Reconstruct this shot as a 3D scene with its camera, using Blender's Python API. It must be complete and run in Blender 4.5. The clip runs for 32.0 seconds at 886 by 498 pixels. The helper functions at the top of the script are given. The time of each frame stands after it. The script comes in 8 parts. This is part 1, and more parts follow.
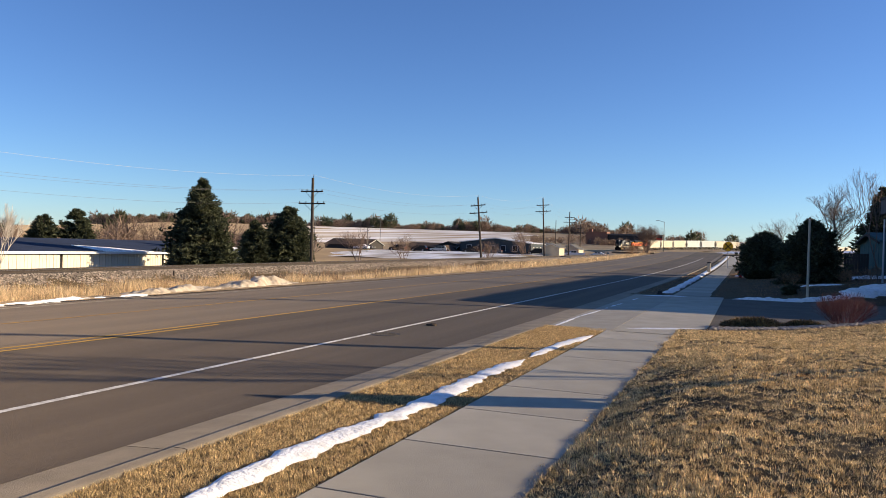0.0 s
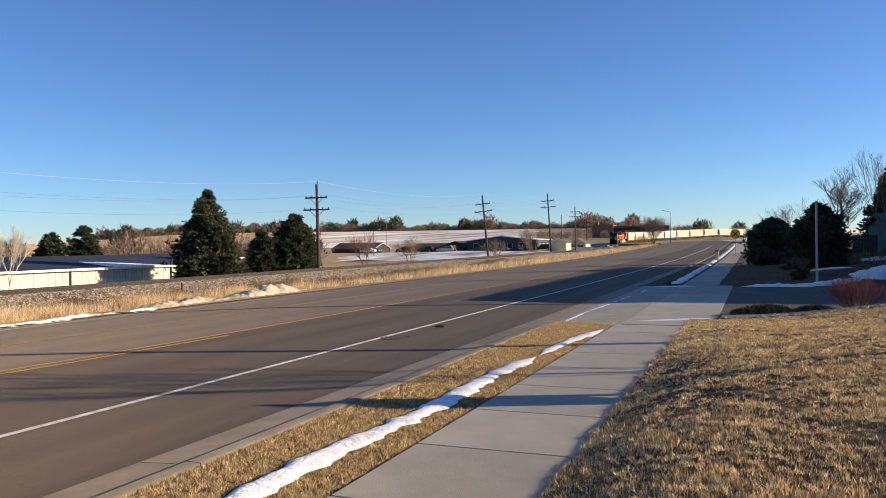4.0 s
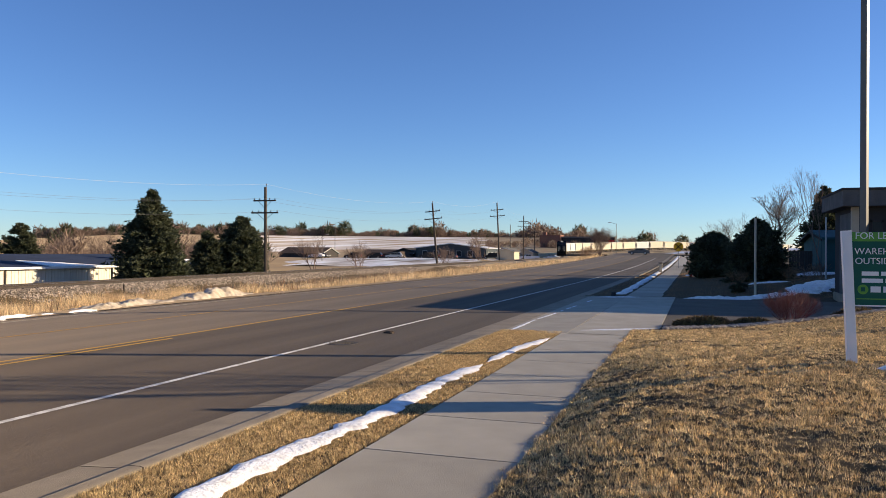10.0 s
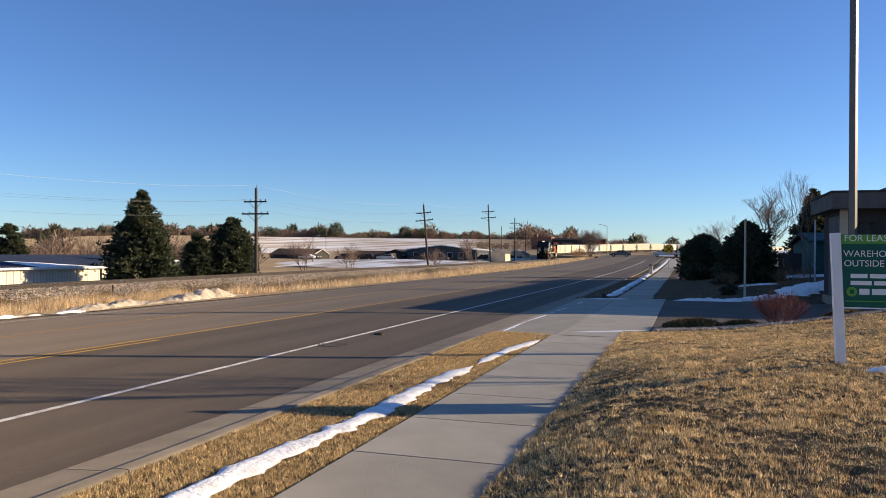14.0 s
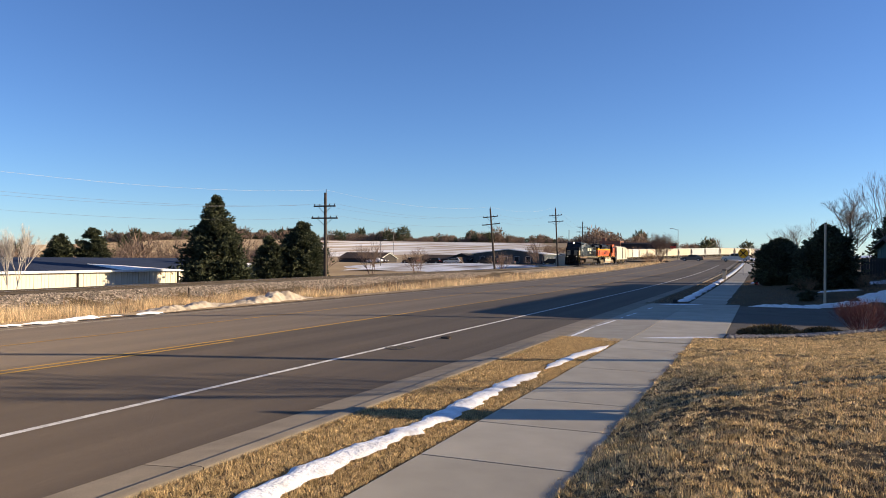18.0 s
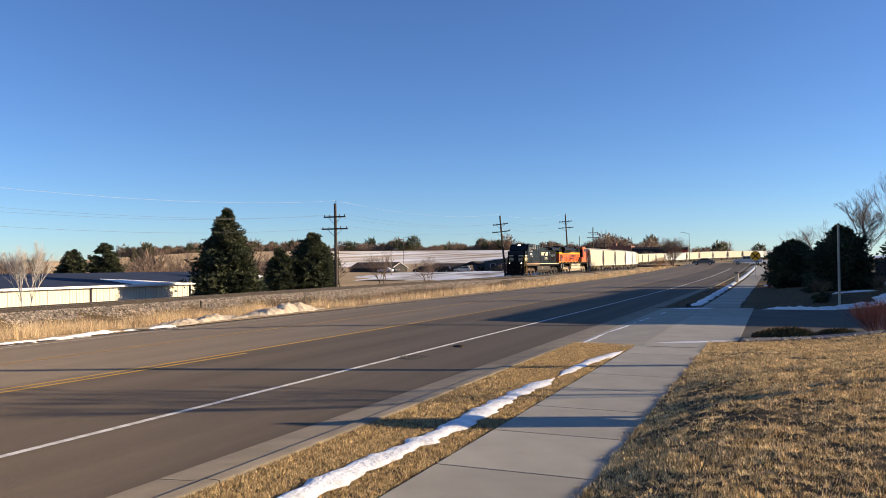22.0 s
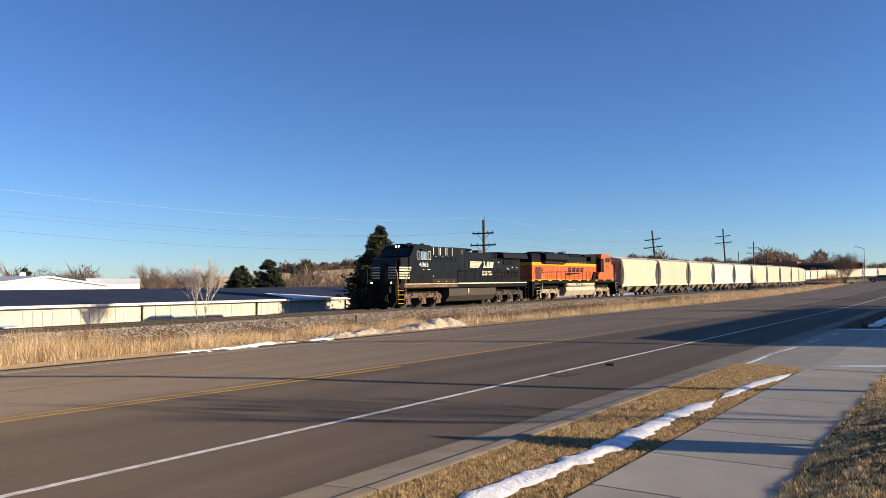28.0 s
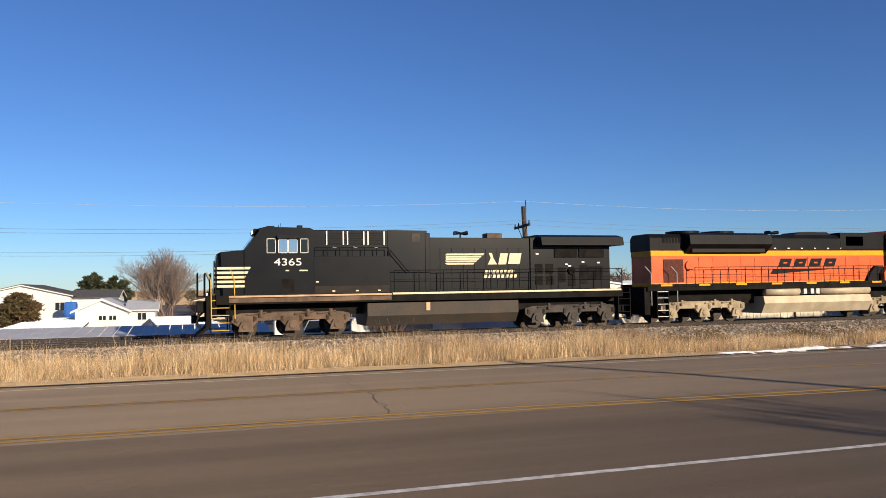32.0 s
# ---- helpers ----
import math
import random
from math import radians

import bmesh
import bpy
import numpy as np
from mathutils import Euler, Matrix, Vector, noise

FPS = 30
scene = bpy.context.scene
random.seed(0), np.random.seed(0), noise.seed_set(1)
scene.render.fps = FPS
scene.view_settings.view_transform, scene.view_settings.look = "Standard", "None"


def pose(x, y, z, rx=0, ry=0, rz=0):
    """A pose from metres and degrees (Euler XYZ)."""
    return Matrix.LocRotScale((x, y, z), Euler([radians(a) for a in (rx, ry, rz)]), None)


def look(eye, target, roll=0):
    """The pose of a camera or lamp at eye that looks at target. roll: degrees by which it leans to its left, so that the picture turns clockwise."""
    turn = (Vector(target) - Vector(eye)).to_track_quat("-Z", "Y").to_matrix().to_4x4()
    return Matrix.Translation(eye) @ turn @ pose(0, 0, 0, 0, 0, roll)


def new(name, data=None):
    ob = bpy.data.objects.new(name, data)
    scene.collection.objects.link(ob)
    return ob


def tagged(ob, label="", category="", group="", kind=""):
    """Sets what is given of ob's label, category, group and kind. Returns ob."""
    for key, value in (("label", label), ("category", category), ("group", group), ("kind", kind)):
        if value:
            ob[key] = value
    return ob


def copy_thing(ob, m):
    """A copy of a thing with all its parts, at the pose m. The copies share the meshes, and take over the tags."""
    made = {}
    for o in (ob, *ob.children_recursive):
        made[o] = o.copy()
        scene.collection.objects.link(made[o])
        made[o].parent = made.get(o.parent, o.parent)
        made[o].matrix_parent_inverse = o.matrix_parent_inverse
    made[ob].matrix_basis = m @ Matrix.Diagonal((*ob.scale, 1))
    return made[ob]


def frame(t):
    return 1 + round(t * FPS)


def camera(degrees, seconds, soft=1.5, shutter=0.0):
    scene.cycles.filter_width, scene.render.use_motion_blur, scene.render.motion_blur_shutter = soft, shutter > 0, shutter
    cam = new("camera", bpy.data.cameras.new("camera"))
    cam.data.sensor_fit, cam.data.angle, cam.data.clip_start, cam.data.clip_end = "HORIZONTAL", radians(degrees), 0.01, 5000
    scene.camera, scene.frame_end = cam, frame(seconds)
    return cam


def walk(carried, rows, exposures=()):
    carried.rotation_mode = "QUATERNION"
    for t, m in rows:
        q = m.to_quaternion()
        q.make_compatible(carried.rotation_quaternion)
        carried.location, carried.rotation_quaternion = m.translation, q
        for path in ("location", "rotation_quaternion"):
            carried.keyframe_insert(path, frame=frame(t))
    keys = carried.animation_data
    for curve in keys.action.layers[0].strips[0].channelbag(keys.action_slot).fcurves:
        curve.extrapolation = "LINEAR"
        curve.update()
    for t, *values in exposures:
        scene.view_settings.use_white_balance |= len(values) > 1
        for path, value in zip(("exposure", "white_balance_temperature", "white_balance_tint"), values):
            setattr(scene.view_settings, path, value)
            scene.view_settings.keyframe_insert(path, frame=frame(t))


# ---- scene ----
cam = camera(59.7, 32.0, soft=0.85)

PATH = [
    (0.0, pose(0.012, 0.032, 1.891, 89.71, -1.73, 21.51)),
    (0.5, pose(0.023, 0.018, 1.892, 89.81, -1.37, 21.66)),
    (1.0, pose(0.025, 0.024, 1.884, 89.69, -1.09, 21.57)),
    (1.5, pose(0.043, 0.019, 1.880, 89.20, -1.58, 22.04)),
    (2.0, pose(0.056, 0.022, 1.890, 89.19, -1.23, 21.85)),
    (2.5, pose(0.053, 0.046, 1.894, 89.08, 0.09, 20.15)),
    (3.0, pose(0.029, 0.058, 1.904, 89.61, 1.00, 22.06)),
    (3.5, pose(0.021, 0.060, 1.911, 89.67, 1.17, 22.00)),
    (5.5, pose(0.054, 0.062, 1.903, 90.25, -0.94, 21.89)),
    (6.0, pose(0.067, 0.028, 1.914, 90.63, -0.97, 21.62)),
    (6.5, pose(0.066, 0.026, 1.899, 90.82, -1.12, 20.83)),
    (7.0, pose(0.074, 0.026, 1.906, 90.46, -0.61, 19.98)),
    (7.5, pose(0.059, 0.004, 1.903, 90.22, -0.16, 19.14)),
    (8.0, pose(0.050, 0.020, 1.910, 90.12, 0.03, 18.52)),
    (8.5, pose(0.045, 0.014, 1.915, 90.21, 0.13, 18.24)),
    (9.0, pose(0.034, 0.009, 1.911, 90.28, -0.06, 18.29)),
    (9.5, pose(0.030, 0.003, 1.912, 90.26, -0.20, 18.41)),
    (10.0, pose(0.026, -0.013, 1.909, 90.22, -0.41, 18.21)),
    (10.5, pose(0.026, -0.007, 1.912, 90.35, -0.38, 18.02)),
    (11.0, pose(0.040, 0.007, 1.913, 90.58, -0.32, 17.97)),
    (11.5, pose(0.042, 0.013, 1.912, 90.57, -0.36, 17.82)),
    (12.0, pose(0.039, 0.011, 1.913, 90.68, -0.32, 17.78)),
    (12.5, pose(0.039, -0.006, 1.909, 90.73, -0.35, 17.78)),
    (13.0, pose(0.037, -0.006, 1.907, 90.61, -0.52, 17.62)),
    (13.5, pose(0.032, 0.010, 1.907, 90.42, -0.55, 17.53)),
    (15.5, pose(0.015, 0.044, 1.901, 90.09, -0.47, 19.00)),
    (16.0, pose(-0.023, 0.061, 1.882, 89.57, -0.48, 22.19)),
    (16.5, pose(-0.015, 0.046, 1.890, 89.86, -0.57, 23.76)),
    (17.0, pose(-0.011, 0.049, 1.893, 89.90, -0.59, 23.58)),
    (17.5, pose(0.005, 0.045, 1.895, 90.03, -0.73, 23.21)),
    (18.0, pose(0.013, 0.038, 1.904, 90.59, -0.68, 22.49)),
    (18.5, pose(0.026, 0.037, 1.904, 90.73, -0.48, 21.70)),
    (19.0, pose(0.022, 0.048, 1.902, 90.74, -0.09, 21.21)),
    (19.5, pose(0.009, 0.043, 1.901, 90.86, -0.07, 21.23)),
    (20.0, pose(-0.002, 0.062, 1.896, 91.06, 0.05, 21.36)),
    (20.5, pose(-0.010, 0.061, 1.897, 91.07, 0.05, 21.36)),
    (21.0, pose(-0.003, 0.057, 1.902, 91.02, -0.03, 21.66)),
    (21.5, pose(-0.015, 0.055, 1.897, 91.07, 0.37, 22.48)),
    (22.0, pose(-0.006, 0.046, 1.903, 91.22, 0.43, 23.27)),
    (22.5, pose(-0.019, 0.050, 1.906, 91.36, 0.59, 23.93)),
    (23.0, pose(-0.010, 0.045, 1.905, 91.42, 0.61, 24.36)),
    (23.5, pose(-0.007, 0.041, 1.906, 91.45, 0.61, 24.75)),
    (24.0, pose(-0.004, 0.035, 1.905, 91.54, 0.46, 25.06)),
    (24.5, pose(-0.010, 0.039, 1.903, 91.63, 0.38, 25.26)),
    (26.5, pose(-0.021, 0.026, 1.904, 92.17, -0.16, 28.99)),
    (27.0, pose(-0.023, 0.012, 1.902, 92.09, -0.28, 30.04)),
    (27.5, pose(-0.043, 0.018, 1.902, 92.30, 0.14, 32.04)),
    (28.0, pose(-0.048, 0.018, 1.898, 92.48, 0.21, 34.19)),
    (28.5, pose(-0.072, -0.009, 1.896, 92.56, 0.22, 37.70)),
    (29.0, pose(-0.085, -0.036, 1.904, 92.28, 0.73, 42.57)),
    (29.5, pose(-0.097, -0.074, 1.899, 91.92, 0.31, 47.71)),
    (30.0, pose(-0.094, -0.188, 1.911, 92.42, 1.01, 52.46)),
    (30.5, pose(-0.112, -0.239, 1.894, 92.35, 1.70, 58.40)),
    (31.0, pose(-0.126, -0.262, 1.896, 92.47, 1.18, 63.25)),
    (31.5, pose(-0.151, -0.270, 1.887, 92.53, 0.78, 67.95)),
    (32.0, pose(-0.218, -0.284, 1.872, 92.89, 0.71, 71.91)),
]
walk(cam, PATH, exposures=[(0, 1.0, 7050, 10), (24.5, 1.0, 7050, 10), (27.0, 0.90, 6850, 10), (29.0, 0.76, 6680, 10), (31.0, 0.58, 6600, 10), (32, 0.44, 6600, 10)])

# ---- light ----
SUN_EL, SUN_DIR = radians(15.5), Vector((0.92, 0.39, 0.0)).normalized()
world = bpy.data.worlds.new("sky")
scene.world = world
world.use_nodes = True
wn = world.node_tree.nodes
sky = wn.new("ShaderNodeTexSky")
sky.sky_type, sky.sun_disc = "NISHITA", False
sky.sun_elevation, sky.sun_rotation = SUN_EL, math.atan2(SUN_DIR.x, SUN_DIR.y)
sky.altitude, sky.air_density, sky.dust_density, sky.ozone_density = 1500, 1.0, 0.35, 6.0
clear = wn.new("ShaderNodeHueSaturation")
clear.inputs["Hue"].default_value, clear.inputs["Saturation"].default_value = 0.508, 1.03
world.node_tree.links.new(sky.outputs[0], clear.inputs["Color"])
world.node_tree.links.new(clear.outputs[0], wn["Background"].inputs[0])
wn["Background"].inputs[1].default_value = 0.090
sun = new("sun", bpy.data.lights.new("sun", "SUN"))
sun.data.energy, sun.data.angle, sun.data.color = 5.0, radians(0.53), (1.0, 0.84, 0.63)
to_sun = Vector((SUN_DIR.x * math.cos(SUN_EL), SUN_DIR.y * math.cos(SUN_EL), math.sin(SUN_EL)))
sun.matrix_basis = look(to_sun * 100, (0, 0, 0))


# ---- materials ----
def mat(name, color, rough=0.8, metal=0.0, var=0.15, scale=6.0, fine=60.0, bump=0.0, bump_scale=80.0,
        random_obj=0.0, island=0.0, color2=None, spot=0.5, spec=0.2, stretch=(1, 1, 1), chalk=0.0):
    """A surface with variation at two scales, in object metres."""
    m = bpy.data.materials.new(name)
    m.use_nodes = True
    nt = m.node_tree
    n, l = nt.nodes, nt.links
    b = n["Principled BSDF"]
    b.inputs["Roughness"].default_value, b.inputs["Metallic"].default_value = rough, metal
    b.inputs["Specular IOR Level"].default_value = spec
    b.inputs["Diffuse Roughness"].default_value = chalk
    tc = n.new("ShaderNodeTexCoord")
    mp = n.new("ShaderNodeMapping")
    mp.inputs["Scale"].default_value = stretch
    l.new(tc.outputs["Object"], mp.inputs[0])
    big, small = n.new("ShaderNodeTexNoise"), n.new("ShaderNodeTexNoise")
    big.inputs["Scale"].default_value, big.inputs["Detail"].default_value = scale, 4
    small.inputs["Scale"].default_value, small.inputs["Detail"].default_value = fine, 2
    for x in (big, small):
        l.new(mp.outputs[0], x.inputs["Vector"])
    ramp = n.new("ShaderNodeValToRGB")
    c = Vector(color)
    d = Vector(color2) if color2 else c * (1 - 2 * var)
    ramp.color_ramp.elements[0].position, ramp.color_ramp.elements[1].position = spot - 0.16, spot + 0.16
    ramp.color_ramp.elements[0].color, ramp.color_ramp.elements[1].color = (*d, 1), (*c, 1)
    l.new(big.outputs[0], ramp.inputs[0])
    last = ramp.outputs[0]

    def times(fac_socket, low, high, last):
        rng = n.new("ShaderNodeMapRange")
        rng.inputs[3].default_value, rng.inputs[4].default_value = low, high
        l.new(fac_socket, rng.inputs[0])
        mx = n.new("ShaderNodeVectorMath")
        mx.operation = "SCALE"
        l.new(last, mx.inputs[0])
        l.new(rng.outputs[0], mx.inputs["Scale"])
        return mx.outputs[0]
    last = times(small.outputs[0], 1 - var * 1.5, 1 + var * 1.5, last)
    if random_obj:
        oi = n.new("ShaderNodeObjectInfo")
        last = times(oi.outputs["Random"], 1 - random_obj, 1 + random_obj, last)
    if island:
        ge = n.new("ShaderNodeNewGeometry")
        last = times(ge.outputs["Random Per Island"], 1 - island, 1 + island, last)
    l.new(last, b.inputs["Base Color"])
    if bump:
        bn, bp = n.new("ShaderNodeTexNoise"), n.new("ShaderNodeBump")
        bn.inputs["Scale"].default_value, bn.inputs["Detail"].default_value = bump_scale, 3
        bp.inputs["Strength"].default_value, bp.inputs["Distance"].default_value = bump, 0.02
        l.new(mp.outputs[0], bn.inputs["Vector"])
        l.new(bn.outputs[0], bp.inputs["Height"])
        l.new(bp.outputs[0], b.inputs["Normal"])
    return m


def leaf_mat(name, color, island=0.4, color2=None, scale=0.6, thin=0.3):
    """Thin plant matter: diffuse with a little light through it."""
    m = mat(name, color, 0.7, var=0.1, scale=scale, island=island, color2=color2, spec=0.25)
    n, l = m.node_tree.nodes, m.node_tree.links
    tr, mx = n.new("ShaderNodeBsdfTranslucent"), n.new("ShaderNodeMixShader")
    b = n["Principled BSDF"]
    l.new(b.inputs["Base Color"].links[0].from_socket, tr.inputs[0])
    mx.inputs[0].default_value = thin
    l.new(b.outputs[0], mx.inputs[1])
    l.new(tr.outputs[0], mx.inputs[2])
    l.new(mx.outputs[0], n["Material Output"].inputs[0])
    return m


M = {
    "asphalt": mat("asphalt", (0.198, 0.151, 0.107), 0.9, var=0.14, chalk=1.0, spec=0.3, scale=1.1, fine=140, bump=0.5, bump_scale=160, stretch=(1, 0.045, 1), color2=(0.155, 0.120, 0.087)),
    "asphalt_dark": mat("asphalt_dark", (0.123, 0.092, 0.065), 0.88, var=0.14, chalk=1.0, spec=0.3, scale=1.3, fine=150, bump=0.5, bump_scale=160, stretch=(1, 0.04, 1), color2=(0.085, 0.064, 0.046)),
    "asphalt_old": mat("asphalt_old", (0.15, 0.126, 0.10), 0.9, chalk=1.0, var=0.1, scale=0.8, fine=120, bump=0.5, bump_scale=150),
    "patch": mat("patch", (0.06, 0.055, 0.052), 0.8, var=0.12, scale=2, fine=90),
    "seam": mat("seam", (0.085, 0.068, 0.052), 0.9, var=0.12, scale=2, fine=60),
    "concrete": mat("concrete", (0.43, 0.385, 0.31), 0.9, chalk=0.8, var=0.07, scale=1.6, fine=90, bump=0.25, bump_scale=120, random_obj=0.11),
    "gutter": mat("gutter", (0.285, 0.235, 0.175), 0.9, chalk=0.8, var=0.12, scale=2.2, fine=70, bump=0.35, bump_scale=90, random_obj=0.1),
    "joint": mat("joint", (0.05, 0.045, 0.04), 0.95, var=0.2),
    "earth": mat("earth", (0.11, 0.077, 0.038), 0.95, chalk=1.0, var=0.2, scale=0.9, fine=30, bump=0.6, bump_scale=40, color2=(0.065, 0.045, 0.023)),
    "meadow": mat("meadow", (0.40, 0.285, 0.155), 0.95, chalk=1.0, var=0.15, scale=0.05, fine=1.2, color2=(0.27, 0.19, 0.11)),
    "snowy_meadow": mat("snowy_meadow", (0.86, 0.83, 0.80), 0.9, chalk=1.0, var=0.06, scale=0.05, fine=0.3, spot=0.50, stretch=(1.1, 0.13, 1), color2=(0.42, 0.29, 0.16)),
    "mulch": mat("mulch", (0.085, 0.062, 0.045), 0.95, var=0.3, scale=3, fine=40, bump=0.8, bump_scale=50),
    "ballast": mat("ballast", (0.20, 0.165, 0.13), 0.95, var=0.3, scale=9, fine=24, bump=1.0, bump_scale=14, color2=(0.10, 0.082, 0.068)),
    "stone": mat("stone", (0.33, 0.27, 0.215), 0.9, var=0.15, scale=3, fine=30, island=0.65),
    "snow": mat("snow", (0.88, 0.875, 0.87), 0.7, chalk=1.0, var=0.05, scale=6, fine=30, spot=0.40, color2=(0.66, 0.64, 0.61), bump=0.9, bump_scale=20),
    "dirty_snow": mat("dirty_snow", (0.52, 0.45, 0.36), 0.85, var=0.12, scale=2.4, fine=20, bump=0.9, bump_scale=16, color2=(0.33, 0.265, 0.195)),
    "white_paint": mat("white_paint", (0.78, 0.75, 0.69), 0.8, var=0.1, scale=6, fine=50, color2=(0.46, 0.43, 0.39)),
    "yellow_paint": mat("yellow_paint", (0.66, 0.37, 0.06), 0.8, var=0.15, scale=5, fine=40, color2=(0.46, 0.265, 0.065)),
    "worn_yellow": mat("worn_yellow", (0.52, 0.29, 0.06), 0.85, var=0.15, scale=5, fine=40, color2=(0.30, 0.185, 0.08)),
    "blade": leaf_mat("blade", (0.80, 0.60, 0.325), 0.9, color2=(0.40, 0.285, 0.14), scale=5.0, thin=0.08),
    "verge_blade": leaf_mat("verge_blade", (0.64, 0.465, 0.24), 0.8, color2=(0.36, 0.25, 0.12), scale=8.0, thin=0.12),
    "tall_blade": leaf_mat("tall_blade", (0.84, 0.635, 0.38), 0.6, color2=(0.46, 0.30, 0.15), scale=1.3, thin=0.22),
    "litter": mat("litter", (0.34, 0.25, 0.15), 0.95, chalk=1.0, var=0.2, scale=3, fine=40, bump=0.8, bump_scale=30, color2=(0.26, 0.185, 0.11)),
    "yard_dirt": mat("yard_dirt", (0.16, 0.14, 0.12), 0.95, var=0.15, scale=0.2, fine=8, color2=(0.11, 0.095, 0.082)),
    "patchy_snow": mat("patchy_snow", (0.84, 0.83, 0.82), 0.8, chalk=1.0, var=0.06, scale=0.22, fine=3, spot=0.46, stretch=(0.9, 0.25, 1), color2=(0.22, 0.165, 0.115)),
    "birch_bark": mat("birch_bark", (0.60, 0.53, 0.45), 0.9, var=0.15, scale=3, fine=20),
    "weed": leaf_mat("weed", (0.33, 0.20, 0.115), 0.45),
    "needle": leaf_mat("needle", (0.085, 0.092, 0.048), 0.6, color2=(0.055, 0.066, 0.038), scale=0.9),
    "juniper": leaf_mat("juniper", (0.10, 0.108, 0.06), 0.6, color2=(0.06, 0.068, 0.04)),
    "low_shrub": leaf_mat("low_shrub", (0.12, 0.11, 0.05), 0.45, color2=(0.17, 0.10, 0.05)),
    "bark": mat("bark", (0.13, 0.10, 0.075), 0.95, var=0.2, scale=5, fine=40, bump=0.7, bump_scale=25),
    "twig": mat("twig", (0.235, 0.168, 0.132), 0.95, var=0.15, scale=2, fine=20, random_obj=0.15),
    "pale_twig": mat("pale_twig", (0.42, 0.35, 0.28), 0.9, var=0.12, scale=2, fine=20),
    "red_twig": mat("red_twig", (0.15, 0.062, 0.06), 0.85, var=0.15, scale=3, fine=20, island=0.3),
    "far_wood": leaf_mat("far_wood", (0.20, 0.14, 0.105), 0.35),
    "pole_wood": mat("pole_wood", (0.088, 0.070, 0.057), 0.9, var=0.2, scale=3, fine=40, stretch=(6, 6, 0.6), bump=0.4, bump_scale=30),
    "blue_pole": mat("blue_pole", (0.20, 0.27, 0.36), 0.6, 0.2, var=0.06),
    "wire": mat("wire", (0.07, 0.07, 0.075), 0.5, var=0.05),
    "wire_pale": mat("wire_pale", (0.30, 0.30, 0.30), 0.5, var=0.05),
    "steel": mat("steel", (0.42, 0.42, 0.42), 0.45, 0.8, var=0.08),
    "galvanised": mat("galvanised", (0.45, 0.45, 0.45), 0.5, 0.4, var=0.08, scale=3),
    "sheet_metal": mat("sheet_metal", (0.56, 0.56, 0.57), 0.6, 0.1, var=0.06, scale=0.8, random_obj=0.05),
    "dark_pole": mat("dark_pole", (0.12, 0.115, 0.105), 0.4, 0.2, var=0.05, scale=2),
    "rail_side": mat("rail_side", (0.062, 0.050, 0.042), 0.85, var=0.2),
    "rail_top": mat("rail_top", (0.5, 0.48, 0.46), 0.3, 0.9, var=0.05),
    "tie": mat("tie", (0.07, 0.06, 0.052), 0.95, var=0.25, scale=4, random_obj=0.25),
    "loco_black": mat("loco_black", (0.0075, 0.0083, 0.0105), 0.24, var=0.2, scale=0.9, fine=14, color2=(0.0105, 0.0108, 0.0120), spec=0.14),
    "grime": mat("grime", (0.165, 0.114, 0.082), 0.85, spec=0.1, var=0.25, scale=1.5, fine=18, color2=(0.085, 0.060, 0.044)),
    "film": mat("film", (0.024, 0.0185, 0.015), 0.6, spec=0.15, var=0.2, scale=2.0, fine=12, color2=(0.010, 0.009, 0.009)),
    "tank_grey": mat("tank_grey", (0.050, 0.044, 0.039), 0.6, spec=0.15, var=0.2, scale=1.2, fine=14, color2=(0.066, 0.052, 0.041)),
    "cream_stripe": mat("cream_stripe", (0.72, 0.62, 0.42), 0.6, var=0.08, scale=2),
    "rust_stripe": mat("rust_stripe", (0.62, 0.42, 0.26), 0.7, var=0.12, scale=1.2, color2=(0.38, 0.22, 0.13)),
    "hand_yellow": mat("hand_yellow", (0.62, 0.40, 0.06), 0.6, var=0.1),
    "orange": mat("orange", (0.66, 0.118, 0.030), 0.45, spec=0.2, var=0.1, scale=1.1, fine=16, color2=(0.52, 0.09, 0.025)),
    "gold": mat("gold", (0.74, 0.34, 0.018), 0.5, spec=0.1, var=0.06, scale=1.5),
    "roof_black": mat("roof_black", (0.0085, 0.009, 0.011), 0.5, spec=0.1, var=0.2, scale=1.2),
    "brown_grille": mat("brown_grille", (0.11, 0.035, 0.025), 0.8, var=0.2, scale=6),
    "tan_truck": mat("tan_truck", (0.40, 0.32, 0.21), 0.75, var=0.2, scale=2.2, fine=20, color2=(0.22, 0.17, 0.115)),
    "silver_tank": mat("silver_tank", (0.50, 0.42, 0.30), 0.55, 0.15, var=0.12, scale=1.4, fine=14),
    "wheel": mat("wheel", (0.06, 0.048, 0.04), 0.6, 0.4, var=0.2),
    "tread": mat("tread", (0.45, 0.43, 0.42), 0.35, 0.9, var=0.05),
    "underframe": mat("underframe", (0.016, 0.014, 0.013), 0.85, spec=0.08, var=0.25, scale=2),
    "cream_car": mat("cream_car", (0.49, 0.437, 0.33), 0.6, var=0.03, scale=0.5, fine=8, random_obj=0.06, color2=(0.445, 0.395, 0.295)),
    "grey_car": mat("grey_car", (0.43, 0.46, 0.445), 0.6, var=0.03, scale=0.5, fine=8, random_obj=0.06, color2=(0.39, 0.415, 0.40)),
    "hopper_dark": mat("hopper_dark", (0.075, 0.065, 0.058), 0.8, var=0.2, scale=2),
    "chute_tan": mat("chute_tan", (0.30, 0.25, 0.17), 0.8, var=0.15, scale=1.6, fine=14, color2=(0.17, 0.135, 0.095)),
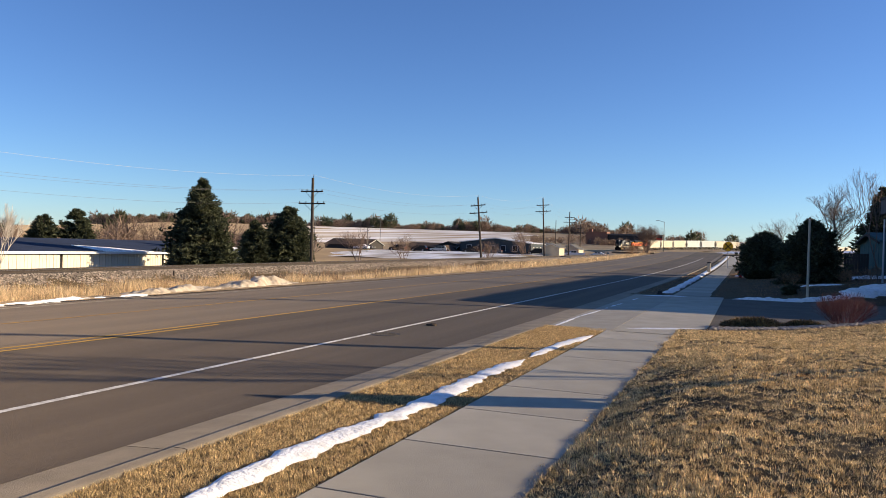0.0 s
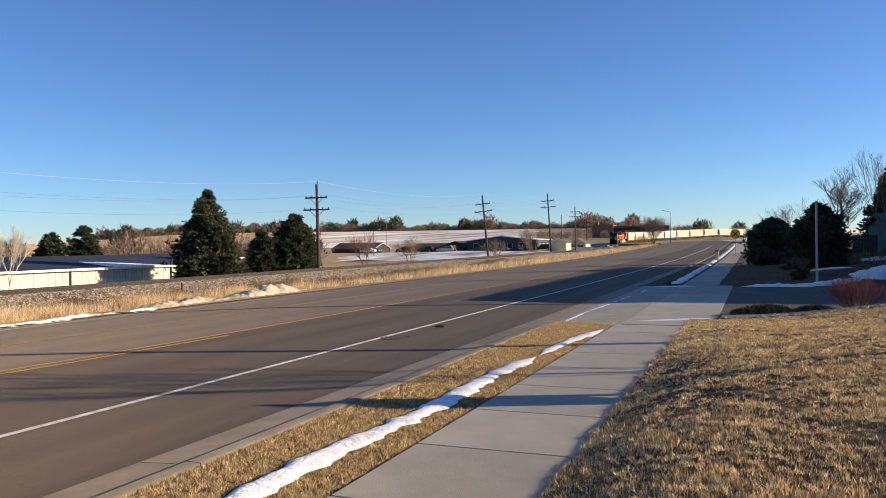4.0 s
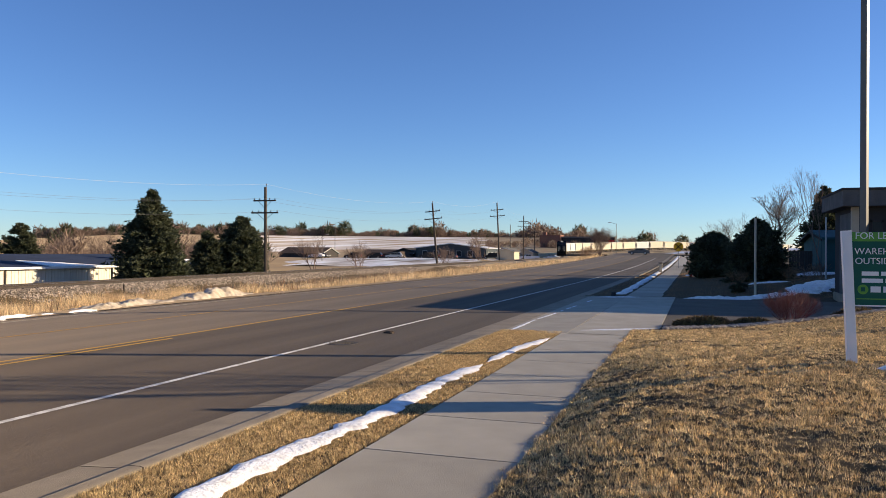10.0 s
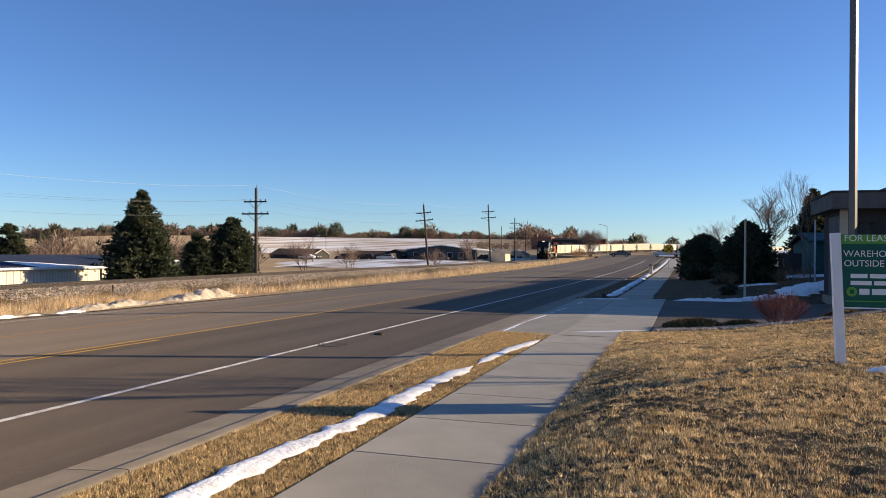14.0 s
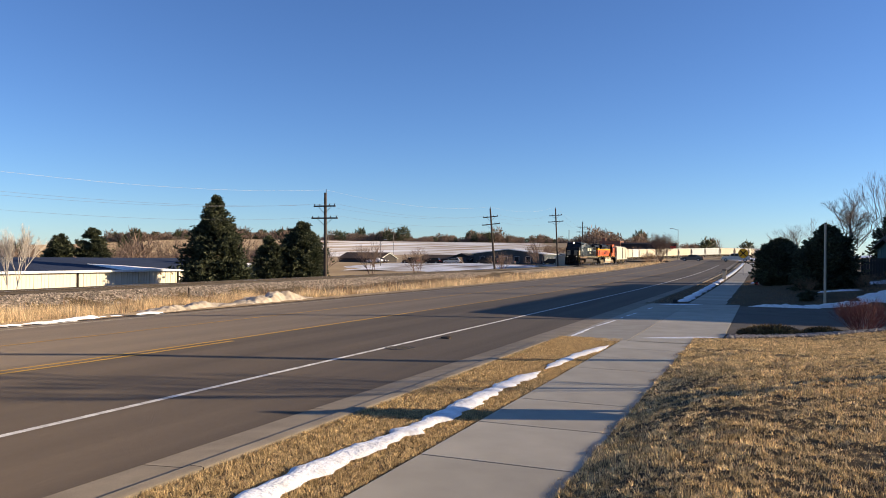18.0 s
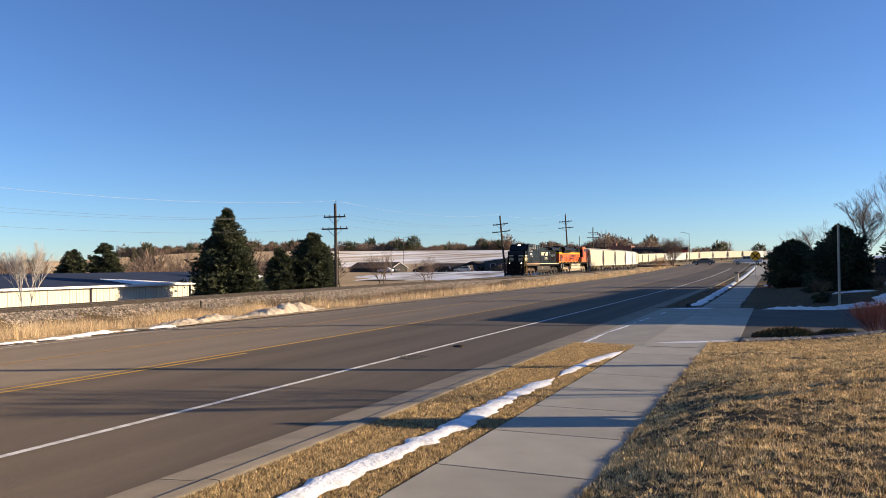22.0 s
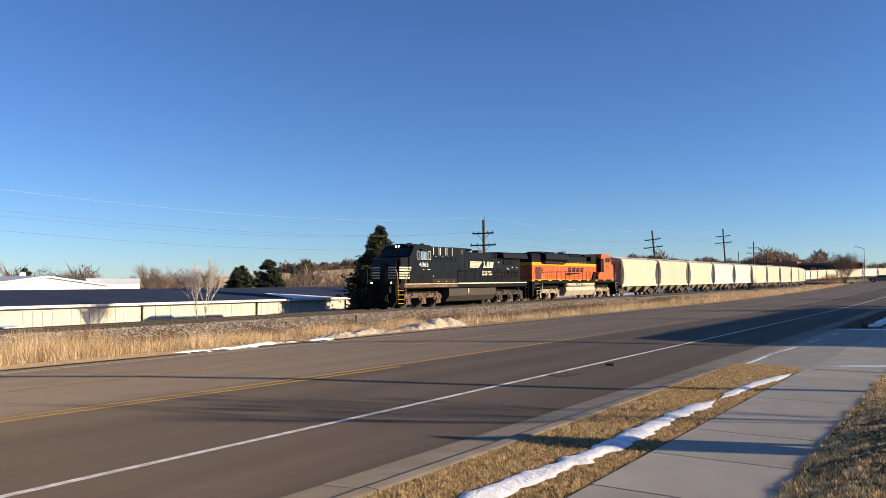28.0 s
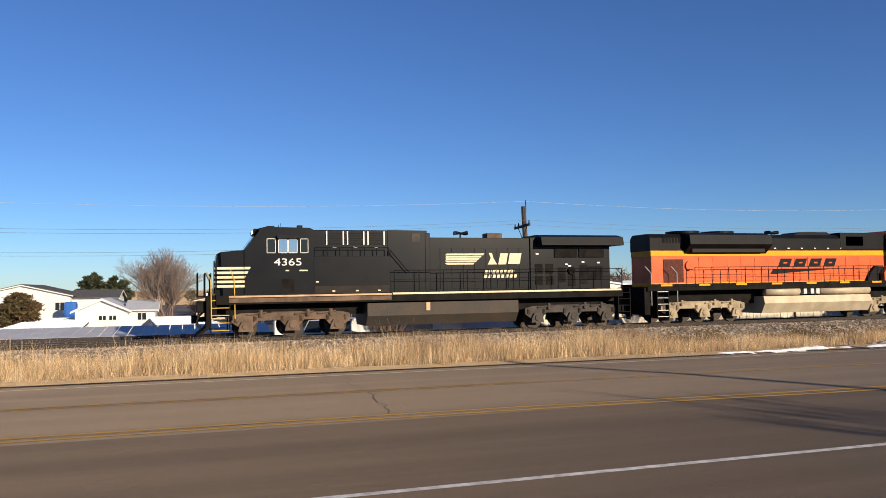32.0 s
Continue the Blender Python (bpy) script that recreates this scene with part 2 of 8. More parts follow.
    "end_brown": mat("end_brown", (0.115, 0.068, 0.05), 0.85, var=0.15, scale=1.4, fine=14),
    "lamp_glow": None,
    "glass": None,
    "cream_wall": mat("cream_wall", (0.64, 0.56, 0.44), 0.7, var=0.05, scale=0.5, fine=8, random_obj=0.03),
    "navy_wall": mat("navy_wall", (0.30, 0.335, 0.41), 0.55, var=0.08, scale=0.6, fine=8, random_obj=0.05),
    "navy_roof": mat("navy_roof", (0.040, 0.052, 0.085), 0.85, var=0.08, scale=0.4, fine=6, random_obj=0.06, spec=0.08),
    "white_wall": mat("white_wall", (0.74, 0.71, 0.66), 0.75, var=0.04, scale=0.5, fine=8),
    "tan_wall": mat("tan_wall", (0.50, 0.42, 0.31), 0.8, var=0.06, scale=0.6, fine=8),
    "brick_wall": mat("brick_wall", (0.24, 0.12, 0.085), 0.85, var=0.12, scale=2, fine=20),
    "grey_roof": mat("grey_roof", (0.13, 0.125, 0.12), 0.95, spec=0.1, var=0.12, scale=2, fine=30),
    "brown_roof": mat("brown_roof", (0.085, 0.062, 0.05), 0.95, spec=0.1, var=0.15, scale=2, fine=30),
    "dark_wall": mat("dark_wall", (0.055, 0.05, 0.048), 0.9, spec=0.1, var=0.1, scale=0.8, fine=12),
    "teal_wall": mat("teal_wall", (0.03, 0.10, 0.105), 0.85, var=0.1, scale=0.8, fine=12),
    "slate_wall": mat("slate_wall", (0.055, 0.068, 0.075), 0.85, var=0.1, scale=0.8, fine=12),
    "trim": mat("trim", (0.72, 0.70, 0.66), 0.6, var=0.04),
    "sign_white": mat("sign_white", (0.78, 0.77, 0.75), 0.55, var=0.03, scale=2),
    "sign_green": mat("sign_green", (0.012, 0.10, 0.068), 0.5, var=0.04, scale=2),
    "sign_lime": mat("sign_lime", (0.12, 0.33, 0.055), 0.5, var=0.04, scale=2),
    "sign_yellow": mat("sign_yellow", (0.66, 0.36, 0.02), 0.5, var=0.05, scale=3),
    "ink": mat("ink", (0.012, 0.012, 0.012), 0.6, var=0.1),
    "car_grey": mat("car_grey", (0.10, 0.105, 0.115), 0.25, 0.3, var=0.04, scale=2),
    "car_silver": mat("car_silver", (0.42, 0.43, 0.45), 0.25, 0.4, var=0.04, scale=2),
    "car_white": mat("car_white", (0.70, 0.70, 0.70), 0.3, var=0.03, scale=2),
    "car_black": mat("car_black", (0.02, 0.02, 0.022), 0.25, var=0.04, scale=2),
    "tyre": mat("tyre", (0.02, 0.02, 0.02), 0.85, var=0.15),
    "red_sign": mat("red_sign", (0.45, 0.03, 0.025), 0.6, var=0.05),
    "blue_tarp": mat("blue_tarp", (0.03, 0.13, 0.45), 0.6, var=0.08),
    "rock": mat("rock", (0.36, 0.31, 0.26), 0.9, var=0.12, scale=5, fine=40, random_obj=0.2, island=0.35),
    "frost": mat("frost", (0.55, 0.57, 0.60), 0.75, var=0.06, scale=1.0),
}
gl = bpy.data.materials.new("glass")
gl.use_nodes = True
gb = gl.node_tree.nodes["Principled BSDF"]
gb.inputs["Base Color"].default_value, gb.inputs["Roughness"].default_value = (0.02, 0.025, 0.03, 1), 0.06
gb.inputs["Specular IOR Level"].default_value = 0.15
M["glass"] = gl
# mirror-like pane imitates bright sky showing through the solid cab
M["sky_glass"] = mat("sky_glass", (0.45, 0.48, 0.52), 0.08, 1.0, var=0.04)
lg = bpy.data.materials.new("lamp_glow")
lg.use_nodes = True
lb = lg.node_tree.nodes["Principled BSDF"]
lb.inputs["Base Color"].default_value = (0.9, 0.85, 0.7, 1)
lb.inputs["Emission Color"].default_value, lb.inputs["Emission Strength"].default_value = (1.0, 0.86, 0.6, 1), 8.0
M["lamp_glow"] = lg


# ---- mesh tools ----
def box(bm, x0, x1, y0, y1, z0, z1, bevel=0.0):
    r = bmesh.ops.create_cube(bm, size=1.0)
    vs = r["verts"]
    for v in vs:
        v.co = Vector((x0 + (v.co.x + 0.5) * (x1 - x0), y0 + (v.co.y + 0.5) * (y1 - y0), z0 + (v.co.z + 0.5) * (z1 - z0)))
    if bevel:
        es = list({e for v in vs for e in v.link_edges})
        bmesh.ops.bevel(bm, geom=es, offset=bevel, segments=2, affect="EDGES", profile=0.6)
    return bm


def rod(bm, a, b, r0, r1=None, n=6, caps=True):
    """A tapered round bar from a to b."""
    a, b = Vector(a), Vector(b)
    r1 = r0 if r1 is None else r1
    d = b - a
    if d.length < 1e-6:
        return bm
    q = d.to_track_quat("Z", "Y")
    ring = []
    for p, r in ((a, r0), (b, r1)):
        ring.append([bm.verts.new(p + q @ Vector((r * math.cos(2 * math.pi * i / n), r * math.sin(2 * math.pi * i / n), 0))) for i in range(n)])
    for i in range(n):
        j = (i + 1) % n
        bm.faces.new((ring[0][i], ring[0][j], ring[1][j], ring[1][i]))
    if caps:
        bm.faces.new(ring[0][::-1])
        bm.faces.new(ring[1])
    return bm


def tube(bm, pts, r, n=6):
    """One bent round bar through the points."""
    pts = [Vector(p) for p in pts]
    rings = []
    for i, p in enumerate(pts):
        d = pts[min(i + 1, len(pts) - 1)] - pts[max(i - 1, 0)]
        q = d.to_track_quat("Z", "Y")
        rings.append([bm.verts.new(p + q @ Vector((r * math.cos(2 * math.pi * k / n), r * math.sin(2 * math.pi * k / n), 0))) for k in range(n)])
    for a, b in zip(rings[:-1], rings[1:]):
        for k in range(n):
            bm.faces.new((a[k], a[(k + 1) % n], b[(k + 1) % n], b[k]))
    bm.faces.new(rings[0][::-1])
    bm.faces.new(rings[-1])
    return bm


def prism(bm, outline, x0, x1):
    """A (y, z) outline drawn out along x."""
    a = [bm.verts.new((x0, y, z)) for y, z in outline]
    b = [bm.verts.new((x1, y, z)) for y, z in outline]
    n = len(outline)
    bm.faces.new(a)
    bm.faces.new(b[::-1])
    for i in range(n):
        j = (i + 1) % n
        bm.faces.new((a[j], a[i], b[i], b[j]))
    bmesh.ops.recalc_face_normals(bm, faces=bm.faces[:])
    return bm


def extrude_y(bm, outline, y0, y1):
    """An (x, z) outline drawn out along y."""
    a = [bm.verts.new((x, y0, z)) for x, z in outline]
    b = [bm.verts.new((x, y1, z)) for x, z in outline]
    n = len(outline)
    bm.faces.new(a)
    bm.faces.new(b[::-1])
    for i in range(n):
        j = (i + 1) % n
        bm.faces.new((a[j], a[i], b[i], b[j]))
    bmesh.ops.recalc_face_normals(bm, faces=bm.faces[:])
    return bm


def mesh_of(name, bm, material, smooth=False):
    me = bpy.data.meshes.new(name)
    bm.to_mesh(me)
    bm.free()
    me.materials.append(material)
    if smooth:
        me.polygons.foreach_set("use_smooth", [True] * len(me.polygons))
    return me


def part(name, bm, material, parent, label="", smooth=False):
    ob = new(name, mesh_of(name, bm, material, smooth))
    ob.parent = parent
    if label:
        ob["label"] = label
    return ob


def shared(name, me, parent, x, y, z, rz=0.0):
    ob = new(name, me)
    ob.parent = parent
    ob.matrix_basis = pose(x, y, z, 0, 0, rz)
    return ob


def thing(name, label, category, m=None, group="", kind=""):
    ob = new(name)
    ob.empty_display_size = 0.2
    if m is not None:
        ob.matrix_basis = m
    return tagged(ob, label, category, group, kind)


def solo(name, bm, material, label, category, m=None, group="", kind="", smooth=False):
    ob = new(name, mesh_of(name, bm, material, smooth))
    if m is not None:
        ob.matrix_basis = m
    return tagged(ob, label, category, group, kind)


def raw(name, verts, faces, material, smooth=False):
    me = bpy.data.meshes.new(name)
    me.from_pydata(verts, [], faces)
    me.materials.append(material)
    if smooth:
        me.polygons.foreach_set("use_smooth", [True] * len(me.polygons))
    return me


def text(name, body, size, material, parent, m, label="", extrude=0.004):
    cu = bpy.data.curves.new(name, "FONT")
    cu.body, cu.size, cu.extrude, cu.align_x, cu.align_y = body, size, extrude, "LEFT", "BOTTOM"
    cu.materials.append(material)
    tmp = bpy.data.objects.new(name, cu)
    me = bpy.data.meshes.new_from_object(tmp)
    bpy.data.objects.remove(tmp)
    ob = new(name, me)
    ob.parent, ob.matrix_basis = parent, m
    if label:
        ob["label"] = label
    return ob


def smoothstep(a, b, x):
    t = np.clip((x - a) / (b - a), 0, 1)
    return t * t * (3 - 2 * t)

# ---- ground ----
ROAD_NEAR, ROAD_FAR = -5.30, -18.6          # asphalt edges
TRACK_X, RAIL_Z0, RAIL_SLOPE = -37.1, -0.28, 0.004


def road_z(x):
    return np.interp(x, [-18.6, -14.4, -11.0, -7.4, -5.30], [-0.12, -0.02, 0.0, -0.04, -0.06])


def rise(y):
    return RAIL_SLOPE * np.clip(y, -60, 320) + 2.6 * np.clip((y - 270) / 180, 0, 1.1) ** 2


def climb(y):
    """The street climbs to a crest at the side street."""
    return np.minimum(1.7 * np.clip((y - 45) / 135, 0, 2) ** 2, 2.0)


# railway centre line: straight, a bend away from the street, a wide bend across it
def build_track():
    pts, x, y, h, s = [], TRACK_X, -160.0, 0.0, 0.0
    step = 2.0
    while y < 900 and x < 500:
        pts.append((s, x, y, h))
        if y < 196:
            k = 0.0
        elif y < 318 and h > -radians(9.6):
            k = -1 / 330.0
        elif y < 312:
            k = 0.0
        elif h < radians(31):
            k = 1 / 205.0
        else:
            k = 0.0
        h += k * step
        x += math.sin(h) * step
        y += math.cos(h) * step
        s += step
    return np.array(pts)


TRACK = build_track()
S_AT_0 = 160.0                                # arc length where y = 0


def track_at(s):
    return [float(np.interp(s, TRACK[:, 0], TRACK[:, i])) for i in (1, 2, 3)]


def track_x(y):
    return np.interp(y, TRACK[:, 2], TRACK[:, 1])


def rail_z(y):
    return RAIL_Z0 + rise(y)


def verge_z(x, y):
    """Ground across the street, round the railway and down to the lots behind it."""
    d = x - track_x(y)
    r = rise(y)
    prof = np.interp(d, [-400, -60, -22, -12, -5.5, -3.0, -1.9, 1.9, 3.2, 5.0, 10.0, 14.5, 17.6, 18.6],
                     [-2.2, -2.6, -2.6, -2.3, -1.2, -0.95, -0.50, -0.50, -1.0, -0.98, -0.88, -0.55, -0.22, -0.14])
    near = smoothstep(18.6, 9.0, d)
    prof = prof + 1.8 * smoothstep(110, 205, y) * smoothstep(-7.0, -14.0, d)
    return prof + r * near + climb(y) * (1 - near)


def lawn_end(x):
    """Far edge of the turf, where the planted bed begins."""
    return 19.6 + 0.42 * np.clip(np.asarray(x, float) + 1.1, 0, 9)


def lawn_z(x, y):
    """Mound of turf beside the pavement, and the yards past the driveway."""
    up = np.interp(x, [-1.5, -1.25, -0.8, -0.4, 0.0, 1.7, 4.0, 9.0, 40.0], [0.0, 0.06, 0.19, 0.28, 0.34, 0.475, 0.60, 0.7, 0.9])
    near = up * (1 - 0.92 * smoothstep(11.5, 19.6, y) * smoothstep(7.0, -0.6, x))
    far = np.interp(x, [-1.5, 0.5, 3.0, 8.0, 40.0], [0.0, 0.12, 0.42, 0.75, 1.0]) * smoothstep(35.0, 41.0, y)
    # hollows and tussocks of the old turf
    b = np.sin(8.3 * x + 3.1 * y + 1.7 * np.sin(2.1 * y)) * np.sin(7.9 * y - 3.7 * x + 1.5 * np.sin(2.9 * x)) * (0.6 + 0.6 * np.sin(1.3 * x + 0.9 * y))
    b = 0.016 * b + 0.012 * np.sin(19 * x + 5 * y + np.sin(3.3 * y)) * np.sin(17 * y - 6 * x + np.sin(4.1 * x))
    b = b + 0.010 * np.sin(31 * x - 9 * y + 2 * np.sin(5.2 * y)) * np.sin(29 * y + 11 * x + 2 * np.sin(6.1 * x))
    near = near + b * smoothstep(-1.45, -0.9, x) * smoothstep(lawn_end(x), lawn_end(x) - 2.0, y) * smoothstep(7.5, 5.5, x)
    yard = np.interp(x, [0.0, 30.0], [-0.05, 0.15])
    w = smoothstep(lawn_end(x) + 0.3, lawn_end(x) + 1.9, y)
    near = near * (1 - w) + yard * w
    return np.where(y < 30, near, far)


def ground_z(x, y):
    x, y = np.asarray(x, float), np.asarray(y, float)
    z = np.where(x < ROAD_FAR, verge_z(x, y), np.where(x < ROAD_NEAR, road_z(x) - 0.06, np.where(x < -4.55, -0.16, -0.03)))
    z = np.where(x > -1.5, lawn_z(x, y), z)
    z = np.where(x < ROAD_FAR, z, z + climb(y))
    w = smoothstep(196, 240, y)
    z = np.where(x < ROAD_FAR, z, z * (1 - w) + (rise(y) - 0.75) * w)
    drive = (x > -4.9) & (y > np.where(x > -1.5, lawn_end(x) + 1.9, 18.4)) & (y < 35.2)
    z = np.where(drive, np.interp(x, [-4.9, -3.0, 0.0, 30.0], [-0.10, -0.06, -0.05, 0.15]), z)
    # the far rise with its fields
    far = np.hypot(x, y)
    side = -x / np.maximum(far, 1)
    hill = 19.0 * smoothstep(380, 1150, far) * (0.2 + 0.8 * smoothstep(0.03, 0.20, side)) * (0.25 + 0.75 * smoothstep(0.80, 0.62, side)) * np.where(y > -200, 1, 0)
    return z + np.where(far > 380, hill, 0)


def axis(stops):
    out = []
    for a, b, st in stops:
        out += list(np.arange(a, b, st))
    return np.array(out + [stops[-1][1]])


GX = axis([(-2400, -400, 100), (-400, -120, 20), (-120, -60, 4), (-60, -18, 0.7), (-18, -6, 3), (-6, -1.6, 0.175), (-1.6, 4.4, 0.06), (4.4, 6.2, 0.1), (6.2, 8, 0.35), (8, 40, 2), (40, 200, 20), (200, 1600, 100)])
GY = axis([(-600, -100, 50), (-100, -10, 6), (-10, 1.6, 0.6), (1.6, 12, 0.06), (12, 19, 0.1), (19, 26, 0.2), (26, 45, 0.6), (45, 140, 2.5), (140, 360, 5), (360, 2600, 60)])
gx, gy = np.meshgrid(GX, GY)
gz = ground_z(gx, gy)
gz = gz + np.where((gx < -19.5), 0.05, 0.012) * (np.sin(gx * 1.7 + gy * 0.9) + np.sin(gy * 2.3 - gx * 0.7)) * np.where((gx > -18.8) & (gx < -1.5), 0, 0.6)
nx, ny = len(GX), len(GY)
gverts = np.c_[gx.ravel(), gy.ravel(), gz.ravel()]
gi = np.arange(nx * ny).reshape(ny, nx)
gfaces = np.stack([gi[:-1, :-1], gi[:-1, 1:], gi[1:, 1:], gi[1:, :-1]], -1).reshape(-1, 4)
ground = new("ground", raw("ground", gverts.tolist(), gfaces.tolist(), M["earth"], True))
tagged(ground, "bare winter earth and dry turf reaching to the hills", "ground", kind="structure")
ground.data.materials.append(M["meadow"])
cx = gverts[gfaces].mean(1)
ground.data.materials.append(M["snowy_meadow"])
far_off = np.hypot(cx[:, 0], cx[:, 1])
slot = ((far_off > 130) | (cx[:, 0] < -42)).astype(np.int32)
ground.data.materials.append(M["yard_dirt"])
slot[(cx[:, 0] < -42) & (cx[:, 0] > -260) & (cx[:, 1] > -80) & (cx[:, 1] < 100)] = 3
bearing = np.degrees(np.arctan2(-cx[:, 0], cx[:, 1]))
slot[(far_off > 430) & (bearing > 15.5) & (bearing < 33)] = 2
ground.data.polygons.foreach_set("material_index", slot)


def strip(name, x_of, ys, zs, material, parent, label=""):
    """A band along the street: x_of and zs are lists across it."""
    v, f = [], []
    k = len(x_of)
    for y in ys:
        for x, z in zip(x_of, zs):
            v.append((x, y, z + float(climb(y))))
    for i in range(len(ys) - 1):
        for j in range(k - 1):
            a = i * k + j
            f.append((a, a + 1, a + k + 1, a + k))
    ob = new(name, raw(name, v, f, material))
    ob.parent = parent
    if label:
        ob["label"] = label
    return ob


# ---- street ----
road = new("road")
tagged(road, "worn brown-grey asphalt street with painted lines", "road", kind="structure")
ROAD_YS = list(np.arange(-60, 205, 5.0))
xs = [-18.6, -16.5, -14.4, -12.8, -11.0, -9.3, -7.4, -6.5, -5.30]
strip("far_lanes", xs[:5], ROAD_YS, [float(road_z(x)) for x in xs[:5]], M["asphalt"], road)
strip("near_lanes", xs[4:], ROAD_YS, [float(road_z(x)) for x in xs[4:]], M["asphalt_dark"], road)
bm = bmesh.new()
box(bm, ROAD_FAR - 9, ROAD_FAR + 0.02, 171, 187, 1.2, 1.62)
part("side_street", bm, M["asphalt_old"], road)
bm = bmesh.new()
box(bm, ROAD_NEAR + 0.7, 70, 171, 187, 1.2, 1.63)
part("side_street", bm, M["asphalt_old"], road)


def line(name, x, w, y0, y1, material, lift=0.005):
    xs = [x - w / 2, x + w / 2]
    ys = list(np.linspace(y0, y1, max(2, int((y1 - y0) / 5))))
    return strip(name, xs, ys, [float(road_z(q)) + lift for q in xs], material, road)


def bent_line(name, off, w, y0, y1, material):
    """A centre line that swings over where the turning lane begins."""
    v, f = [], []
    ys = np.linspace(y0, y1, int((y1 - y0) / 1.0))
    for y in ys:
        c = float(np.interp(y, [-60, 0, 5, 10, 15, 170], [-11.45, -11.38, -11.27, -10.98, -10.86, -10.86])) + off
        v += [(x, y, float(road_z(x) + climb(y)) + 0.006) for x in (c - w / 2, c + w / 2)]
    for i in range(len(ys) - 1):
        f.append((2 * i, 2 * i + 1, 2 * i + 3, 2 * i + 2))
    ob = new(name, raw(name, v, f, material))
    ob.parent = road


line("edge_line", -7.38, 0.105, -60, 150, M["white_paint"])
bent_line("centre_line", 0.14, 0.09, -60, 14.0, M["yellow_paint"])
bent_line("centre_line", -0.14, 0.09, -60, 24.0, M["yellow_paint"])
bent_line("centre_line", -0.14, 0.09, 24.0, 165, M["worn_yellow"])
line("far_lane_line", -14.30, 0.10, -60, 165, M["worn_yellow"])
line("far_lane_line", -14.5, 0.10, -60, 6, M["worn_yellow"])
line("shoulder_line", -17.9, 0.10, -60, 165, M["white_paint"]).data.materials[0] = M["concrete"]


def crack(pts, w):
    """A thin dark crack wandering over the asphalt."""
    bm = bmesh.new()
    rows = []
    for i, (x, y) in enumerate(pts):
        x0, y0 = pts[max(i - 1, 0)]
        x1, y1 = pts[min(i + 1, len(pts) - 1)]
        d = Vector((x1 - x0, y1 - y0, 0)).normalized()
        k = w * (0.3 if i in (0, len(pts) - 1) else random.uniform(0.5, 1.1)) / 2
        rows.append([bm.verts.new((x + sg * d.y * k, y - sg * d.x * k, float(road_z(x) + climb(y)) + 0.004)) for sg in (-1, 1)])
    for a, b in zip(rows[:-1], rows[1:]):
        bm.faces.new((a[0], a[1], b[1], b[0]))
    part("crack", bm, M["seam"], road)


crng = random.Random(12)
for y0 in (-14, -5.5, 2.8, 9.6, 21.5, 30.5, 41, 52, 66):
    xa, xb = crng.choice(((-18.3, -11.6), (-17.5, -13.0), (-18.4, -14.8)))
    pts, y = [], y0
    for i in range(23):
        y += crng.uniform(-0.16, 0.16)
        pts.append((xa + (xb - xa) * i / 22, y))
    crack(pts, 0.012)
for x0, ya, yb in ((-11.42, -16, 34), (-16.3, -12, 26), (-9.1, 12, 40)):
    pts, x = [], x0
    for i in range(60):
        x += crng.uniform(-0.035, 0.035)
        pts.append((x, ya + (yb - ya) * i / 59))
    crack(pts, 0.012)
# a clod of mud and a manhole cover
bm = bmesh.new()
bmesh.ops.create_icosphere(bm, subdivisions=2, radius=0.115)
for v in bm.verts:
    v.co = Vector((v.co.x * 1.3, v.co.y * 0.9, max(v.co.z, -0.02) * 0.45)) * (1 + 0.35 * noise.noise(v.co * 14))
solo("clod", bm, M["mulch"], "dark clod of dirt lying on the asphalt", "dirt clod", pose(-6.95, 17.15, float(road_z(-6.95)) + 0.006))
cover = thing("manhole_cover", "round iron manhole cover set in the asphalt", "manhole", pose(-7.15, 14.9, float(road_z(-7.15))))
bm = bmesh.new()
bmesh.ops.create_cone(bm, segments=28, radius1=0.36, radius2=0.36, depth=0.012, cap_ends=True)
part("lid", bm, M["patch"], cover)
bm = bmesh.new()
for i in range(9):
    for j in range(9):
        if (i - 4) ** 2 + (j - 4) ** 2 < 17:
            box(bm, (i - 4) * 0.07 - 0.02, (i - 4) * 0.07 + 0.02, (j - 4) * 0.07 - 0.02, (j - 4) * 0.07 + 0.02, 0.006, 0.012)
part("studs", bm, M["asphalt_old"], cover)["kind"] = "stuff"

# kerb and gutter in cast lengths
kerb = new("kerb")
tagged(kerb, "concrete kerb and gutter along the street", "kerb", kind="structure")
GUT = [(-5.28, -0.054), (-5.28, -0.40), (-4.58, -0.40), (-4.58, 0.000), (-4.61, 0.006), (-4.735, 0.004), (-4.752, -0.002), (-4.762, -0.020), (-4.86, -0.030)]


def gutter_mesh(length, drop):
    bm = bmesh.new()
    extrude_y(bm, [(x, z if z < -0.045 or not drop else -0.045) for x, z in GUT], 0.008, length - 0.008)
    return mesh_of("gutter_length", bm, M["gutter"])


GUT_A, GUT_B = gutter_mesh(2.95, False), gutter_mesh(2.95, True)
y = 5.61 - 2.95 * 11
while y < 112:
    mid = y + 1.5
    shared("gutter_length", GUT_B if 18.4 < mid < 34 else GUT_A, kerb, 0, y, float(climb(mid)))
    y += 2.95
strip("kerb_run", [-5.3, -4.82, -4.80, -4.6], list(np.arange(112, 171, 4.0)), [-0.056, -0.056, -0.01, -0.005], M["gutter"], kerb)

# pavement slabs
pavement = new("pavement")
tagged(pavement, "pale concrete pavement of scored slabs", "pavement", kind="structure")


def slab_mesh(w, l, t=0.12):
    bm = bmesh.new()
    box(bm, -w / 2, w / 2, 0.011, l - 0.011, -t, 0.0, 0.008)
    return mesh_of("slab", bm, M["concrete"])


